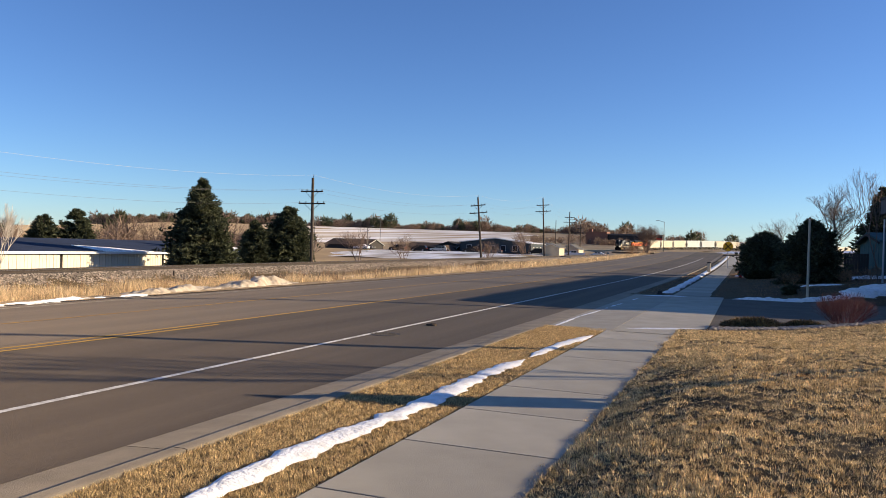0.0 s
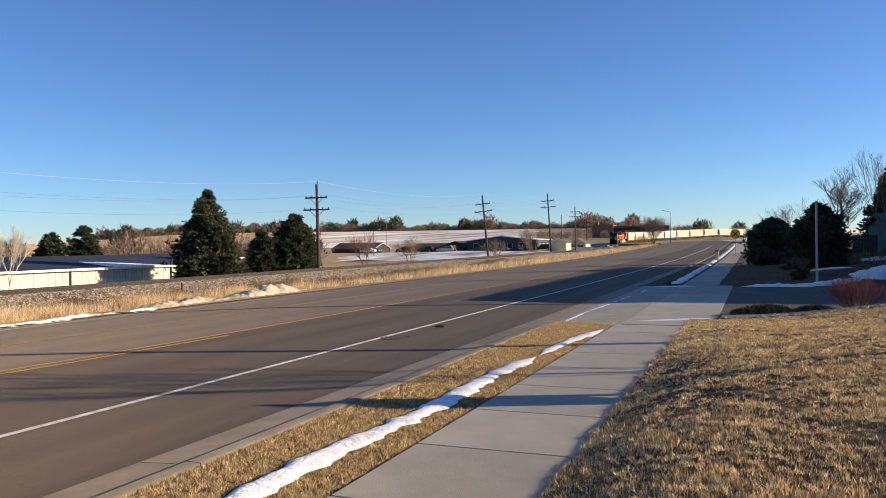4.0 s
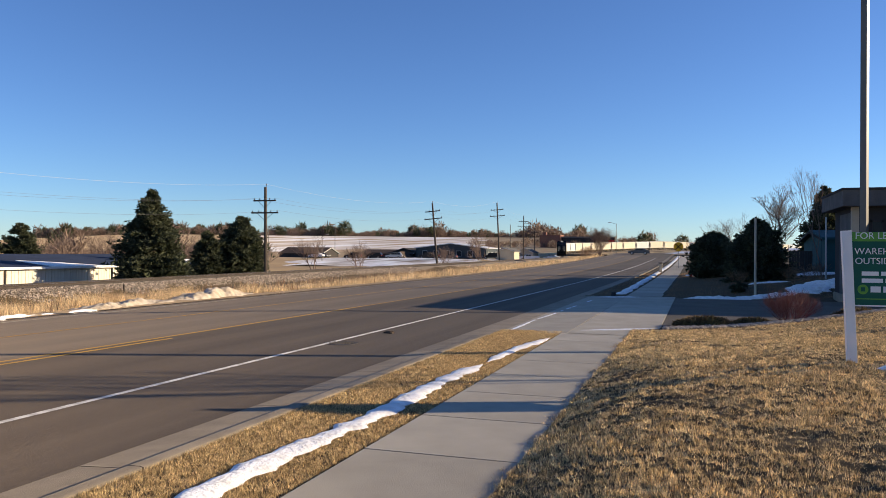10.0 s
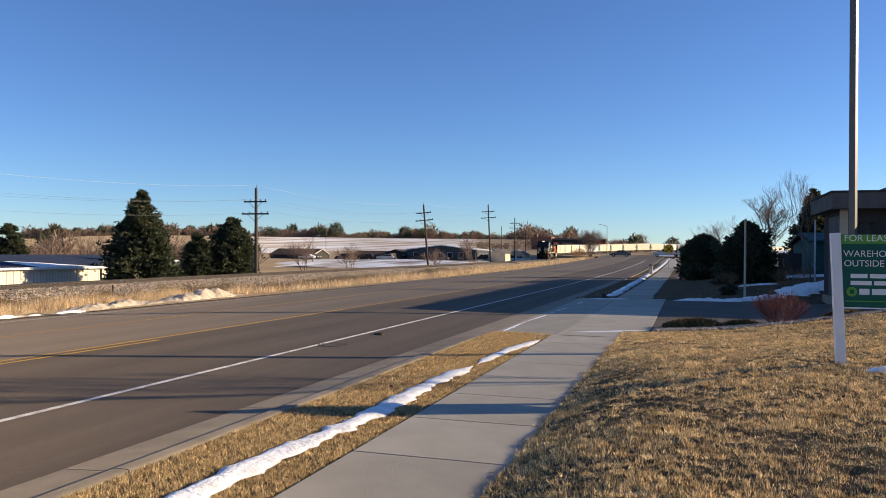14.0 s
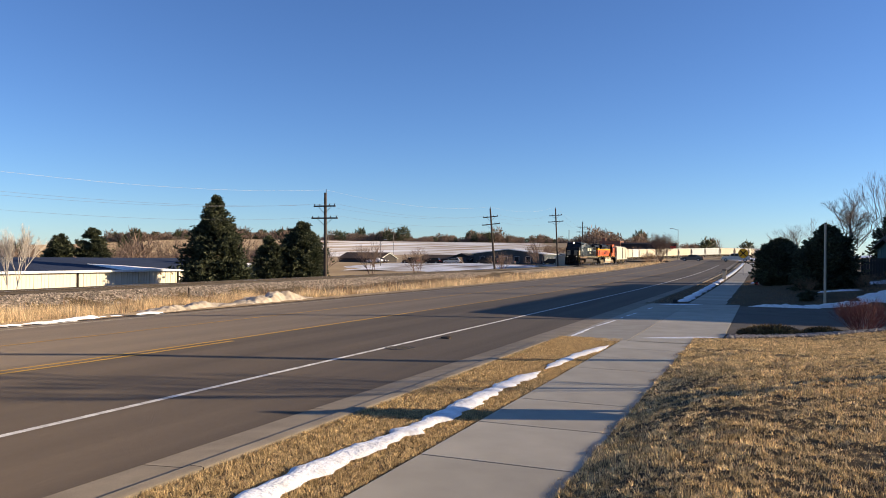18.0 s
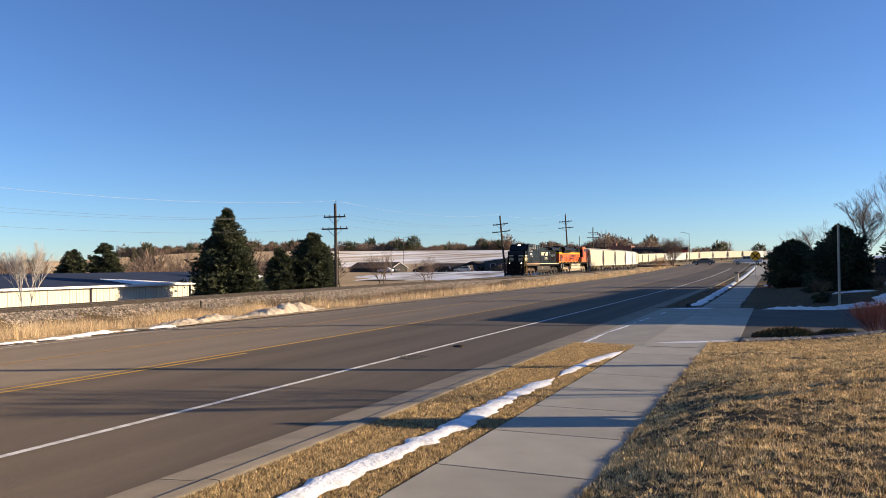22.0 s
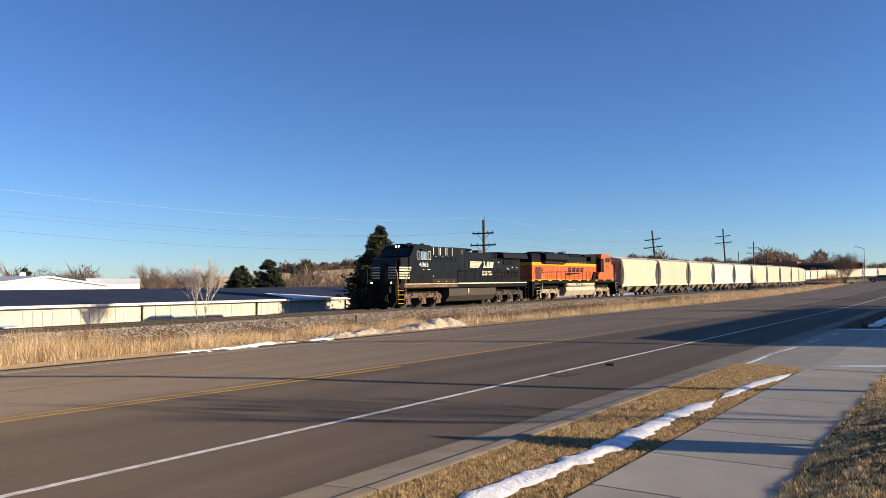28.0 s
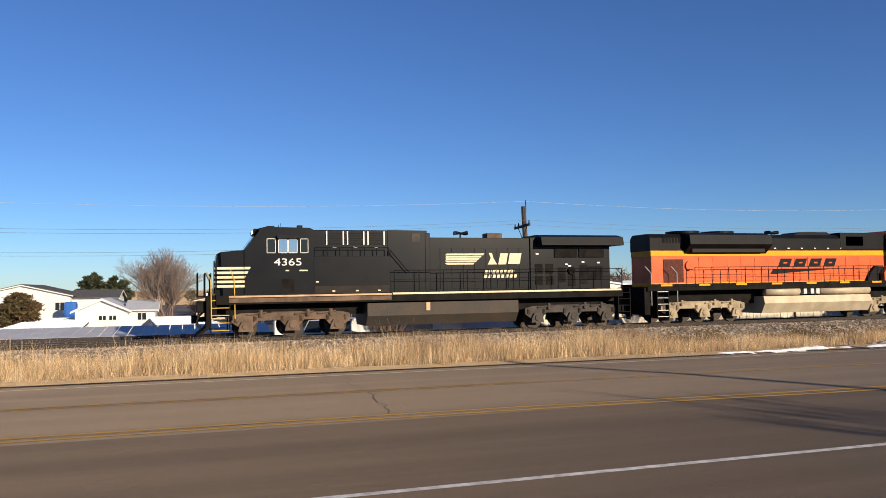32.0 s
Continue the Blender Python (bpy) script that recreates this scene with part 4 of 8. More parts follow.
        for ya, za in ((16.4, 3.72), (18.05, 3.18), (18.22, 3.1), (19.0, 3.3), (19.9, 3.26)):
            bm = bmesh.new()
            box(bm, *sorted((sx * 1.025, sx * 1.032)), ya, ya + 0.16, za, za + 0.08)
            part("label_plate", bm, M["trim"], rad)
        bm = bmesh.new()
        rod(bm, (sx * 1.03, 18.4, 2.9), (sx * 1.10, 18.4, 2.9), 0.2, n=14)
        part("hand_wheel", bm, M["underframe"], rad)
        handrail(t, sx * 1.45, 8.85, 21.1, 1.93, 2.98, 11, B)
    # fuel tank
    bm = bmesh.new()
    extrude_y(bm, [(-1.45, 1.45), (-1.45, 0.85), (-1.05, 0.38), (1.05, 0.38), (1.45, 0.85), (1.45, 1.45)], 7.55, 15.2)
    tank = part("fuel_tank", bm, M["tank_grey"], t, "dusty dark grey fuel tank")
    bm = bmesh.new()
    box(bm, 1.45, 1.5, 10.4, 10.6, 1.05, 1.44, 0.01)
    part("filler", bm, M["rust_stripe"], tank)
    # pilot, steps and front rails
    bm = bmesh.new()
    box(bm, -1.4, 1.4, 0.35, 0.8, 0.95, 1.92, 0.03)
    prism(bm, [(0.35, 1.0), (0.35, 0.55), (-0.08, 0.18), (0.05, 0.16), (0.5, 0.5), (0.6, 1.0)], -1.45, 1.45)
    part("pilot", bm, M["underframe"], t)
    for x, y0, r in ((-0.55, 0.3, 0.035), (-0.42, 0.3, 0.03), (0.45, 0.3, 0.035), (0.6, 0.3, 0.03), (0.8, 0.3, 0.03)):
        bm = tube(bmesh.new(), [(x + 0.12 * k / 6, y0 - 0.32 * math.sin(k / 6 * 2.6), 1.25 - 0.75 * k / 6) for k in range(7)], r)
        part("air_hose", bm, M["ink"], t)
    bm = bmesh.new()
    box(bm, -0.95, -0.35, -0.05, 0.35, 1.15, 1.55, 0.04)
    box(bm, 0.35, 1.1, -0.05, 0.35, 1.2, 1.7, 0.04)
    part("end_valve_box", bm, M["underframe"], t)
    part("end_platform", box(bmesh.new(), -1.2, 1.2, -0.05, 0.75, 1.86, 1.93, 0.01), M["underframe"], t)
    for x in (-1.18, -0.75, 0.75, 0.95, 1.18):
        part("end_post", rod(bmesh.new(), (x, -0.02, 1.9), (x, -0.02, 2.95), 0.028), B, t)
    coupler(t, 0.4, -1, M["underframe"])
    coupler(t, 21.1, 1, M["underframe"])
    for sx in (-1, 1):
        steps(t, 0.95, M["hand_yellow"], sx, 1.93, 0.8)
        steps(t, 21.2, M["underframe"], sx, 1.93, 0.7)
        for yy, z1 in ((0.42, 3.0), (1.42, 3.1)):
            bm = bmesh.new()
            rod(bm, (sx * 1.47, yy + 0.15, 0.9), (sx * 1.47, yy + 0.12, 2.6), 0.024)
            rod(bm, (sx * 1.47, yy + 0.12, 2.6), (sx * 1.40, yy - 0.05, z1), 0.024)
            part("grab_rail", bm, M["hand_yellow"], t, "yellow grab rail")
        for yy in (0.0, 0.3, 0.55):
            bm = bmesh.new()
            rod(bm, (sx * 1.2, yy, 1.9), (sx * 1.2, yy, 2.94), 0.03)
            part("front_post", bm, B, t)
    bm = bmesh.new()
    rod(bm, (-1.2, 0.0, 2.94), (1.2, 0.0, 2.94), 0.025)
    rod(bm, (-1.2, 0.0, 2.4), (1.2, 0.0, 2.4), 0.02)
    part("front_rail", bm, B, t)
    for x0 in (-0.8, -0.3, 0.3, 0.8):
        bm = bmesh.new()
        rod(bm, (x0, 0.1, 1.4), (x0 * 1.1, -0.05, 0.7), 0.03)
        rod(bm, (x0 * 1.1, -0.05, 0.7), (x0 * 1.2, 0.1, 0.45), 0.03)
        part("air_hose", bm, M["ink"], t)
    for yy in (2.9, 3.5, 4.4):
        bm = bmesh.new()
        box(bm, -0.3, 0.3, yy, yy + 0.22, 4.98, 5.06, 0.02)
        part("roof_antenna", bm, M["roof_black"], cab)
    truck(t, [2.05, 4.1, 6.15], G, "dirt-brown three-axle bogie")
    truck(t, [16.3, 18.3, 20.25], M["hopper_dark"], "dark three-axle bogie")
    return t


def orange_locomotive():
    t = thing("locomotive", "orange and black freight locomotive with a yellow band", "locomotive")
    O, K = M["orange"], M["roof_black"]
    bm = bmesh.new()
    box(bm, -1.5, 1.5, 0.4, 22.2, 1.75, 1.97, 0.02)
    box(bm, -0.6, 0.6, 0.3, 22.6, 0.95, 1.78)
    part("frame", bm, M["underframe"], t)
    for sx in (-1, 1):
        bm = bmesh.new()
        box(bm, *sorted((sx * 1.5, sx * 1.53)), 0.6, 22.1, 1.97, 2.12, 0.004)
        part("sill_stripe", bm, M["underframe"], t)
        for i in range(9):
            bm = bmesh.new()
            box(bm, *sorted((sx * 1.53, sx * 1.536)), 1.2 + i * 2.4, 1.9 + i * 2.4, 2.0, 2.1)
            part("reflector", bm, M["gold"], t)
    bm = bmesh.new()
    box(bm, -0.98, 0.98, 1.0, 17.4, 1.97, 3.62, 0.03)
    hood = part("long_hood", bm, O, t)
    bm = bmesh.new()
    box(bm, -0.985, 0.985, 0.98, 17.4, 3.62, 3.92, 0.01)
    part("yellow_band", bm, M["gold"], hood)
    bm = bmesh.new()
    box(bm, -0.985, 0.985, 0.98, 17.4, 1.99, 2.16, 0.01)
    part("yellow_sill_band", bm, M["gold"], hood)
    bm = bmesh.new()
    extrude_y(bm, [(-0.98, 3.92), (-0.98, 4.62), (-0.75, 4.84), (0.75, 4.84), (0.98, 4.62), (0.98, 3.92)], 0.95, 17.4)
    part("hood_roof", bm, K, hood)
    bm = bmesh.new()
    extrude_y(bm, [(-0.95, 3.72), (-1.58, 4.25), (-1.5, 4.76), (-0.8, 4.92), (0.8, 4.92), (1.5, 4.76), (1.58, 4.25), (0.95, 3.72)], 3.1, 8.5)
    part("flared_radiator", bm, K, hood)
    for sx in (-1, 1):
        bm = bmesh.new()
        prism(bm, [(3.4, 3.82), (8.2, 3.82), (8.2, 4.22), (3.4, 4.22)], *sorted((sx * 1.15, sx * 1.3)))
        part("radiator_screen", bm, M["ink"], hood)
    for y0 in (3.7, 6.0):
        bm = bmesh.new()
        rod(bm, (0, y0, 4.9), (0, y0, 5.03), 0.92, n=28)
        part("radiator_fan", bm, K, hood)
    bm = bmesh.new()
    prism(bm, [(10.6, 4.8), (11.3, 5.02), (13.2, 5.02), (13.6, 4.8)], -0.7, 0.7)
    part("exhaust_housing", bm, K, hood)
    bm = bmesh.new()
    box(bm, -1.0, 1.0, 13.9, 17.3, 3.95, 4.98, 0.04)
    part("inertial_cabin", bm, K, hood)
    horn(t, 9.8, 5.0, K)
    for sx in (-1, 1):
        bm = bmesh.new()
        box(bm, *sorted((sx * 0.98, sx * 1.0)), 14.3, 15.6, 4.2, 4.75)
        part("intake_screen", bm, M["brown_grille"], hood)
        bm = bmesh.new()
        box(bm, *sorted((sx * 0.98, sx * 1.01)), 1.74, 3.0, 2.2, 3.45, 0.008)
        part("brown_screen", bm, M["brown_grille"], hood, "brown mesh screen")
        bm = bmesh.new()
        rod(bm, (sx * 1.0, 3.4, 3.1), (sx * 1.08, 3.4, 3.1), 0.28, n=16)
        part("hand_brake", bm, O, hood)
        for i in range(14):
            bm = bmesh.new()
            y0 = 4.0 + i * 0.93
            box(bm, *sorted((sx * 0.98, sx * 1.0)), y0, y0 + 0.86, 2.24, 3.54, 0.008)
            part("hood_door", bm, O, hood)
        for i in range(8):
            bm = bmesh.new()
            box(bm, *sorted((sx * 0.985, sx * 0.995)), 9.1 + i * 0.95, 9.24 + i * 0.95, 4.02, 4.08)
            part("label_plate", bm, M["trim"], hood)
        for i in range(6):
            bm = bmesh.new()
            box(bm, *sorted((sx * 0.98, sx * 1.0)), 1.75 + i * 0.2, 1.87 + i * 0.2, 4.35, 4.65)
            part("louvre", bm, M["underframe"], hood)
    # emblem as plain slanted shapes
    for i in range(4):
        a = 9.35 + i * 1.08
        bm = bmesh.new()
        prism(bm, [(a - 0.05, 2.98), (a + 0.76, 2.98), (a + 0.98, 3.46), (a + 0.17, 3.46)], 1.001, 1.006)
        e = part("emblem_shape", bm, K, hood)
        bm = bmesh.new()
        prism(bm, [(a + 0.34, 3.18), (a + 0.60, 3.18), (a + 0.64, 3.26), (a + 0.38, 3.26)], 1.006, 1.010)
        part("emblem_inset", bm, O, e)
    bm = bmesh.new()
    prism(bm, [(8.75, 2.58), (8.85, 2.58), (12.9, 2.82), (12.9, 2.86), (8.95, 2.86)], 1.001, 1.006)
    part("emblem_swoosh", bm, K, hood)
    # cab and nose
    bm = bmesh.new()
    prism(bm, [(17.4, 1.97), (17.4, 4.95), (17.7, 5.12), (19.9, 5.12), (20.2, 4.85), (20.5, 4.05), (20.5, 1.97)], -1.5, 1.5)
    cab = part("cab", bm, O, t)
    bm = bmesh.new()
    prism(bm, [(20.5, 1.97), (20.5, 4.05), (21.4, 3.92), (21.75, 3.7), (21.85, 1.97)], -1.25, 1.25)
    part("nose", bm, O, t)
    for sx in (-1, 1):
        for ya, yb in ((18.55, 19.05), (19.12, 19.62), (19.72, 20.15)):
            bm = bmesh.new()
            box(bm, *sorted((sx * 1.49, sx * 1.51)), ya, yb, 4.15, 4.66)
            w = part("side_window", bm, M["glass"], cab)
            bm = bmesh.new()
            box(bm, *sorted((sx * 1.5, sx * 1.52)), ya - 0.03, ya, 4.12, 4.69)
            box(bm, *sorted((sx * 1.5, sx * 1.52)), yb, yb + 0.03, 4.12, 4.69)
            part("window_frame", bm, M["ink"], w)
        bm = bmesh.new()
        box(bm, *sorted((sx * 1.0, sx * 1.49)), 17.36, 17.41, 2.4, 4.6)
        part("cab_rear_panel", bm, K, cab)
        # black sheet on the solid cab side paints the shade inside a doorway
        bm = bmesh.new()
        box(bm, *sorted((sx * 1.495, sx * 1.51)), 17.0 + 0.42, 18.2, 2.95, 4.55, 0.006)
        part("cab_door", bm, K, cab, "flat black panel for the dark inside of a doorway")
        bm = bmesh.new()
        prism(bm, [(15.6, 2.0), (16.9, 2.0), (16.9, 2.95), (16.3, 3.0), (15.9, 2.6)], *sorted((sx * 1.0, sx * 1.2)))
        part("sand_box", bm, K, t)
        bm = bmesh.new()
        prism(bm, [(16.6, 1.97), (20.5, 1.97), (20.5, 3.0), (17.0, 3.0), (16.6, 2.6)], *sorted((sx * 1.2, sx * 1.495)))
        part("battery_box", bm, O, t)
        handrail(t, sx * 1.46, 3.4, 16.5, 1.97, 3.0, 13, M["ink"])
        steps(t, 2.35 - 1.0, M["galvanised"], sx, 1.97, 0.7)
        steps(t, 22.3, M["galvanised"], sx, 1.97, 0.6)
        for yy in (0.65, 2.25, 21.95):
            bm = bmesh.new()
            rod(bm, (sx * 1.47, yy, 1.0), (sx * 1.47, yy, 2.7), 0.024)
            rod(bm, (sx * 1.47, yy, 2.7), (sx * 1.47, yy - 0.35, 3.05), 0.024)
            part("grab_rail", bm, M["galvanised"], t, "pale grab rail")
    text("fleet_number", "8572", 0.44, M["brown_grille"], t, pose(1.502, 18.72, 3.36, 90, 0, 90) @ Matrix.Diagonal((1.2, 1.0, 1.0, 1.0)))
    bm = bmesh.new()
    extrude_y(bm, [(-1.4, 1.34), (-1.5, 0.95), (-1.2, 0.40), (1.2, 0.40), (1.5, 0.95), (1.4, 1.34)], 7.9, 15.55)
    part("fuel_tank", bm, M["silver_tank"], t, "tan-silver fuel tank")
    for sx in (-1, 1):
        for ya, yb in ((8.1, 10.4), (11.9, 15.5)):
            bm = bmesh.new()
            rod(bm, (sx * 1.25, ya, 1.6), (sx * 1.25, yb, 1.6), 0.24, n=18)
            part("air_reservoir", bm, M["silver_tank"], t, "tan-silver air reservoir", True)
        for yy in (10.7, 11.2, 11.6):
            bm = bmesh.new()
            box(bm, *sorted((sx * 1.15, sx * 1.4)), yy, yy + 0.25, 1.42, 1.8, 0.03)
            part("valve", bm, M["galvanised"], t)
    bm = bmesh.new()
    box(bm, -1.4, 1.4, 0.25, 0.6, 0.5, 1.95, 0.04)
    part("pilot", bm, M["underframe"], t)
    bm = bmesh.new()
    box(bm, -1.4, 1.4, 22.1, 22.4, 0.4, 1.95, 0.04)
    part("pilot", bm, M["underframe"], t)
    coupler(t, 0.3, -1, M["underframe"])
    coupler(t, 22.4, 1, M["underframe"])
    truck(t, [2.0, 4.05, 6.15], M["tan_truck"], "tan three-axle bogie")
    truck(t, [15.9, 17.85, 19.9], M["tan_truck"], "tan three-axle bogie")
    return t


def hopper_car(material, label):
    t = thing("hopper_car", label, "hopper wagon", group="hopper wagons of the train")
    side = [(0.55, 4.42), (13.45, 4.42), (13.0, 3.7), (12.78, 3.0), (12.80, 2.3), (13.05, 1.7), (13.1, 1.38), (0.9, 1.38), (0.95, 1.7), (1.2, 2.3), (1.22, 3.0), (1.0, 3.7)]
    bm = bmesh.new()
    prism(bm, side, -1.6, 1.6)
    body = part("body", bm, material, t)
    bm = bmesh.new()
    extrude_y(bm, [(-1.6, 4.42), (-1.52, 4.60), (-1.2, 4.74), (-0.5, 4.80), (0.5, 4.80), (1.2, 4.74), (1.52, 4.60), (1.6, 4.42)], 0.5, 13.5)
    part("roof", bm, material, body)
    bm = bmesh.new()
    box(bm, -0.42, 0.42, 0.3, 13.7, 4.86, 4.90)
    for i in range(12):
        box(bm, -0.4, 0.4, 0.8 + i * 1.1, 0.86 + i * 1.1, 4.79, 4.87)
        for sx in (-1, 1):
            box(bm, *sorted((sx * 1.2, sx * 1.25)), 0.8 + i * 1.1, 0.86 + i * 1.1, 4.70, 4.88)
    for sx in (-1, 1):
        box(bm, *sorted((sx * 1.18, sx * 1.27)), 0.6, 13.4, 4.86, 4.89)
    part("running_board", bm, M["galvanised"], t)
    for sx in (-1, 1):
        bm = bmesh.new()
        box(bm, *sorted((sx * 1.45, sx * 1.63)), 0.35, 13.65, 1.22, 1.42, 0.01)
        part("side_sill", bm, material, body)
        bm = bmesh.new()
        box(bm, *sorted((sx * 1.56, sx * 1.64)), 0.45, 13.55, 4.36, 4.46, 0.01)
        part("top_sill", bm, material, body)
        for y0, y1 in ((0.38, 0.86), (13.14, 13.62)):
            bm = bmesh.new()
            for yy in (y0, y1):
                box(bm, *sorted((sx * 1.57, sx * 1.61)), yy - 0.02, yy + 0.02, 0.95, 4.45)
            for k in range(9):
                box(bm, *sorted((sx * 1.57, sx * 1.60)), y0, y1, 1.1 + k * 0.37, 1.13 + k * 0.37)
            part("ladder", bm, M["galvanised"], t, "pale end ladder")
        for y0, w, h in ((2.1, 0.5, 0.14), (2.1, 0.9, 0.14), (10.9, 0.35, 0.25)):
            bm = bmesh.new()
            z = {0.5: 3.0, 0.9: 2.75, 0.35: 2.1}[w]
            box(bm, *sorted((sx * 1.6, sx * 1.604)), y0, y0 + w, z, z + h)
            part("lettering_bar", bm, M["galvanised"], body)
    part("centre_sill", box(bmesh.new(), -0.7, 0.7, 1.2, 12.8, 0.8, 1.36), M["hopper_dark"], t)
    for c, d in ((0.62, 1), (13.38, -1)):
        for sx in (-1, 1):
            part("end_bay", box(bmesh.new(), *sorted((sx * 1.15, sx * 1.2)), min(c, c + 0.85 * d), max(c, c + 0.85 * d), 1.40, 4.36), M["end_brown"], t, "rust-brown end bay")
    for c in (3.75, 7.0, 10.25):
        bm = bmesh.new()
        a = [bm.verts.new((x, c + dy, 1.38)) for x, dy in ((-1.55, -1.3), (1.55, -1.3), (1.55, 1.3), (-1.55, 1.3))]
        b = [bm.verts.new((x, c + dy, 0.52)) for x, dy in ((-0.95, -0.22), (0.95, -0.22), (0.95, 0.22), (-0.95, 0.22))]
        for i in range(4):
            j = (i + 1) % 4
            bm.faces.new((a[i], a[j], b[j], b[i]))
        bm.faces.new(b)
        chute = part("hopper_chute", bm, M["chute_tan"], t, "dirt-stained tan chute")
        bm = bmesh.new()
        box(bm, -0.9, 0.9, c - 0.4, c + 0.4, 0.40, 0.52)
        part("outlet_gate", bm, M["hopper_dark"], chute)
    for c, d in ((0.55, 1), (13.45, -1)):
        bm = bmesh.new()
        box(bm, -1.5, 1.5, c - 0.08, c + 0.08, 1.0, 1.3)
        box(bm, -0.3, 0.3, min(c - 0.3 * d, c + 2.5 * d), max(c - 0.3 * d, c + 2.5 * d), 0.8, 1.2)
        for sx in (-1.3, -0.5, 0.5, 1.3):
            rod(bm, (sx, c, 1.2), (sx, c + 0.3 * d, 4.4), 0.05)
        part("end_frame", bm, M["hopper_dark"], t)
        coupler(t, c, -d, M["underframe"])
    for c in (1.75, 12.25):
        bm = bmesh.new()
        for sx in (-1, 1):
            prism(bm, [(c - 1.15, 0.42), (c - 0.62, 0.42), (c - 0.35, 0.24), (c + 0.35, 0.24), (c + 0.62, 0.42), (c + 1.15, 0.42), (c + 1.15, 0.66), (c + 0.4, 0.86), (c - 0.4, 0.86), (c - 1.15, 0.66)], *sorted((sx * 0.95, sx * 1.1)))
        box(bm, -1.05, 1.05, c - 0.2, c + 0.2, 0.45, 0.8)
        part("bogie", bm, M["hopper_dark"], t)
        for dy in (-0.85, 0.85):
            wheelset(t, c + dy)
    return t


def vehicle_pose(s_front, length):
    """The pose of a vehicle whose front stands at arc length s_front; its y axis runs towards its rear."""
    xa, ya, _ = track_at(s_front + 0.17 * length)
    xb, yb, _ = track_at(s_front + 0.83 * length)
    h = math.atan2(xb - xa, yb - ya)
    ux, uy = math.sin(h), math.cos(h)
    ox, oy = xa - ux * 0.17 * length, ya - uy * 0.17 * length
    pitch = math.degrees(math.atan2(float(rail_z(yb) - rail_z(ya)), 0.66 * length))
    return pose(ox, oy, float(rail_z(oy)), pitch, 0, -math.degrees(h))


SPEED, Y_END = 11.44, 0.03
TRAIN = []


def train_front(t):
    return S_AT_0 + Y_END + SPEED * (32.0 - t)


off = 0.0
for made, length in ((black_locomotive(), L1), (orange_locomotive(), L2)):
    TRAIN.append((made, off, length))
    off += length
cream = hopper_car(M["cream_car"], "cream covered hopper wagon with triangular chutes")
grey = hopper_car(M["grey_car"], "pale grey covered hopper wagon with triangular chutes")
TRAIN.append((cream, off, LC))
off += LC
for i in range(1, 30):
    if i == 3:
        made = grey
    else:
        made = copy_thing(grey if i in (4, 11, 17, 18, 24) else cream, pose(0, 0, 0))
    TRAIN.append((made, off, LC))
    off += LC
for made, o, length in TRAIN:
    made.matrix_basis = vehicle_pose(train_front(0) + o, length)

# ---- plants ----
def clumps(centres, outward, size, rng, blades=6, flat=0.5):
    """Tufts of pointed slivers round each centre, leaning outward."""
    n = len(centres)
    d = rng.normal(size=(n, blades, 3))
    d[..., 2] *= flat
    d += outward[:, None, :] * 0.9
    d /= np.linalg.norm(d, axis=-1, keepdims=True) + 1e-9
    side = np.cross(d, rng.normal(size=(n, blades, 3)))
    side /= np.linalg.norm(side, axis=-1, keepdims=True) + 1e-9
    ln = size[:, None, None] * rng.uniform(0.7, 1.4, (n, blades, 1))
    c = centres[:, None, :]
    v = np.stack([c - side * ln * 0.24, c + side * ln * 0.24, c + d * ln], 2).reshape(-1, 3)
    return v


def tri_mesh(name, v, material):
    f = np.arange(len(v)).reshape(-1, 3)
    me = bpy.data.meshes.new(name)
    me.vertices.add(len(v))
    me.vertices.foreach_set("co", np.ascontiguousarray(v, np.float32).ravel())
    me.loops.add(len(v))
    me.loops.foreach_set("vertex_index", f.ravel().astype(np.int32))
    me.polygons.add(len(f))
    me.polygons.foreach_set("loop_start", (np.arange(len(f)) * 3).astype(np.int32))
    me.update(calc_edges=True)
    me.materials.append(material)
    return me


PYRAMID = [(0, 0.8), (0.12, 1.0), (0.3, 0.96), (0.45, 0.79), (0.6, 0.6), (0.75, 0.42), (0.88, 0.22), (1, 0.03)]
DOME = [(0, 0.7), (0.2, 0.98), (0.45, 0.98), (0.65, 0.85), (0.82, 0.6), (0.93, 0.36), (1, 0.12)]
CONE = [(0, 0.8), (0.12, 1.0), (0.35, 0.95), (0.55, 0.8), (0.75, 0.56), (0.9, 0.28), (1, 0.05)]


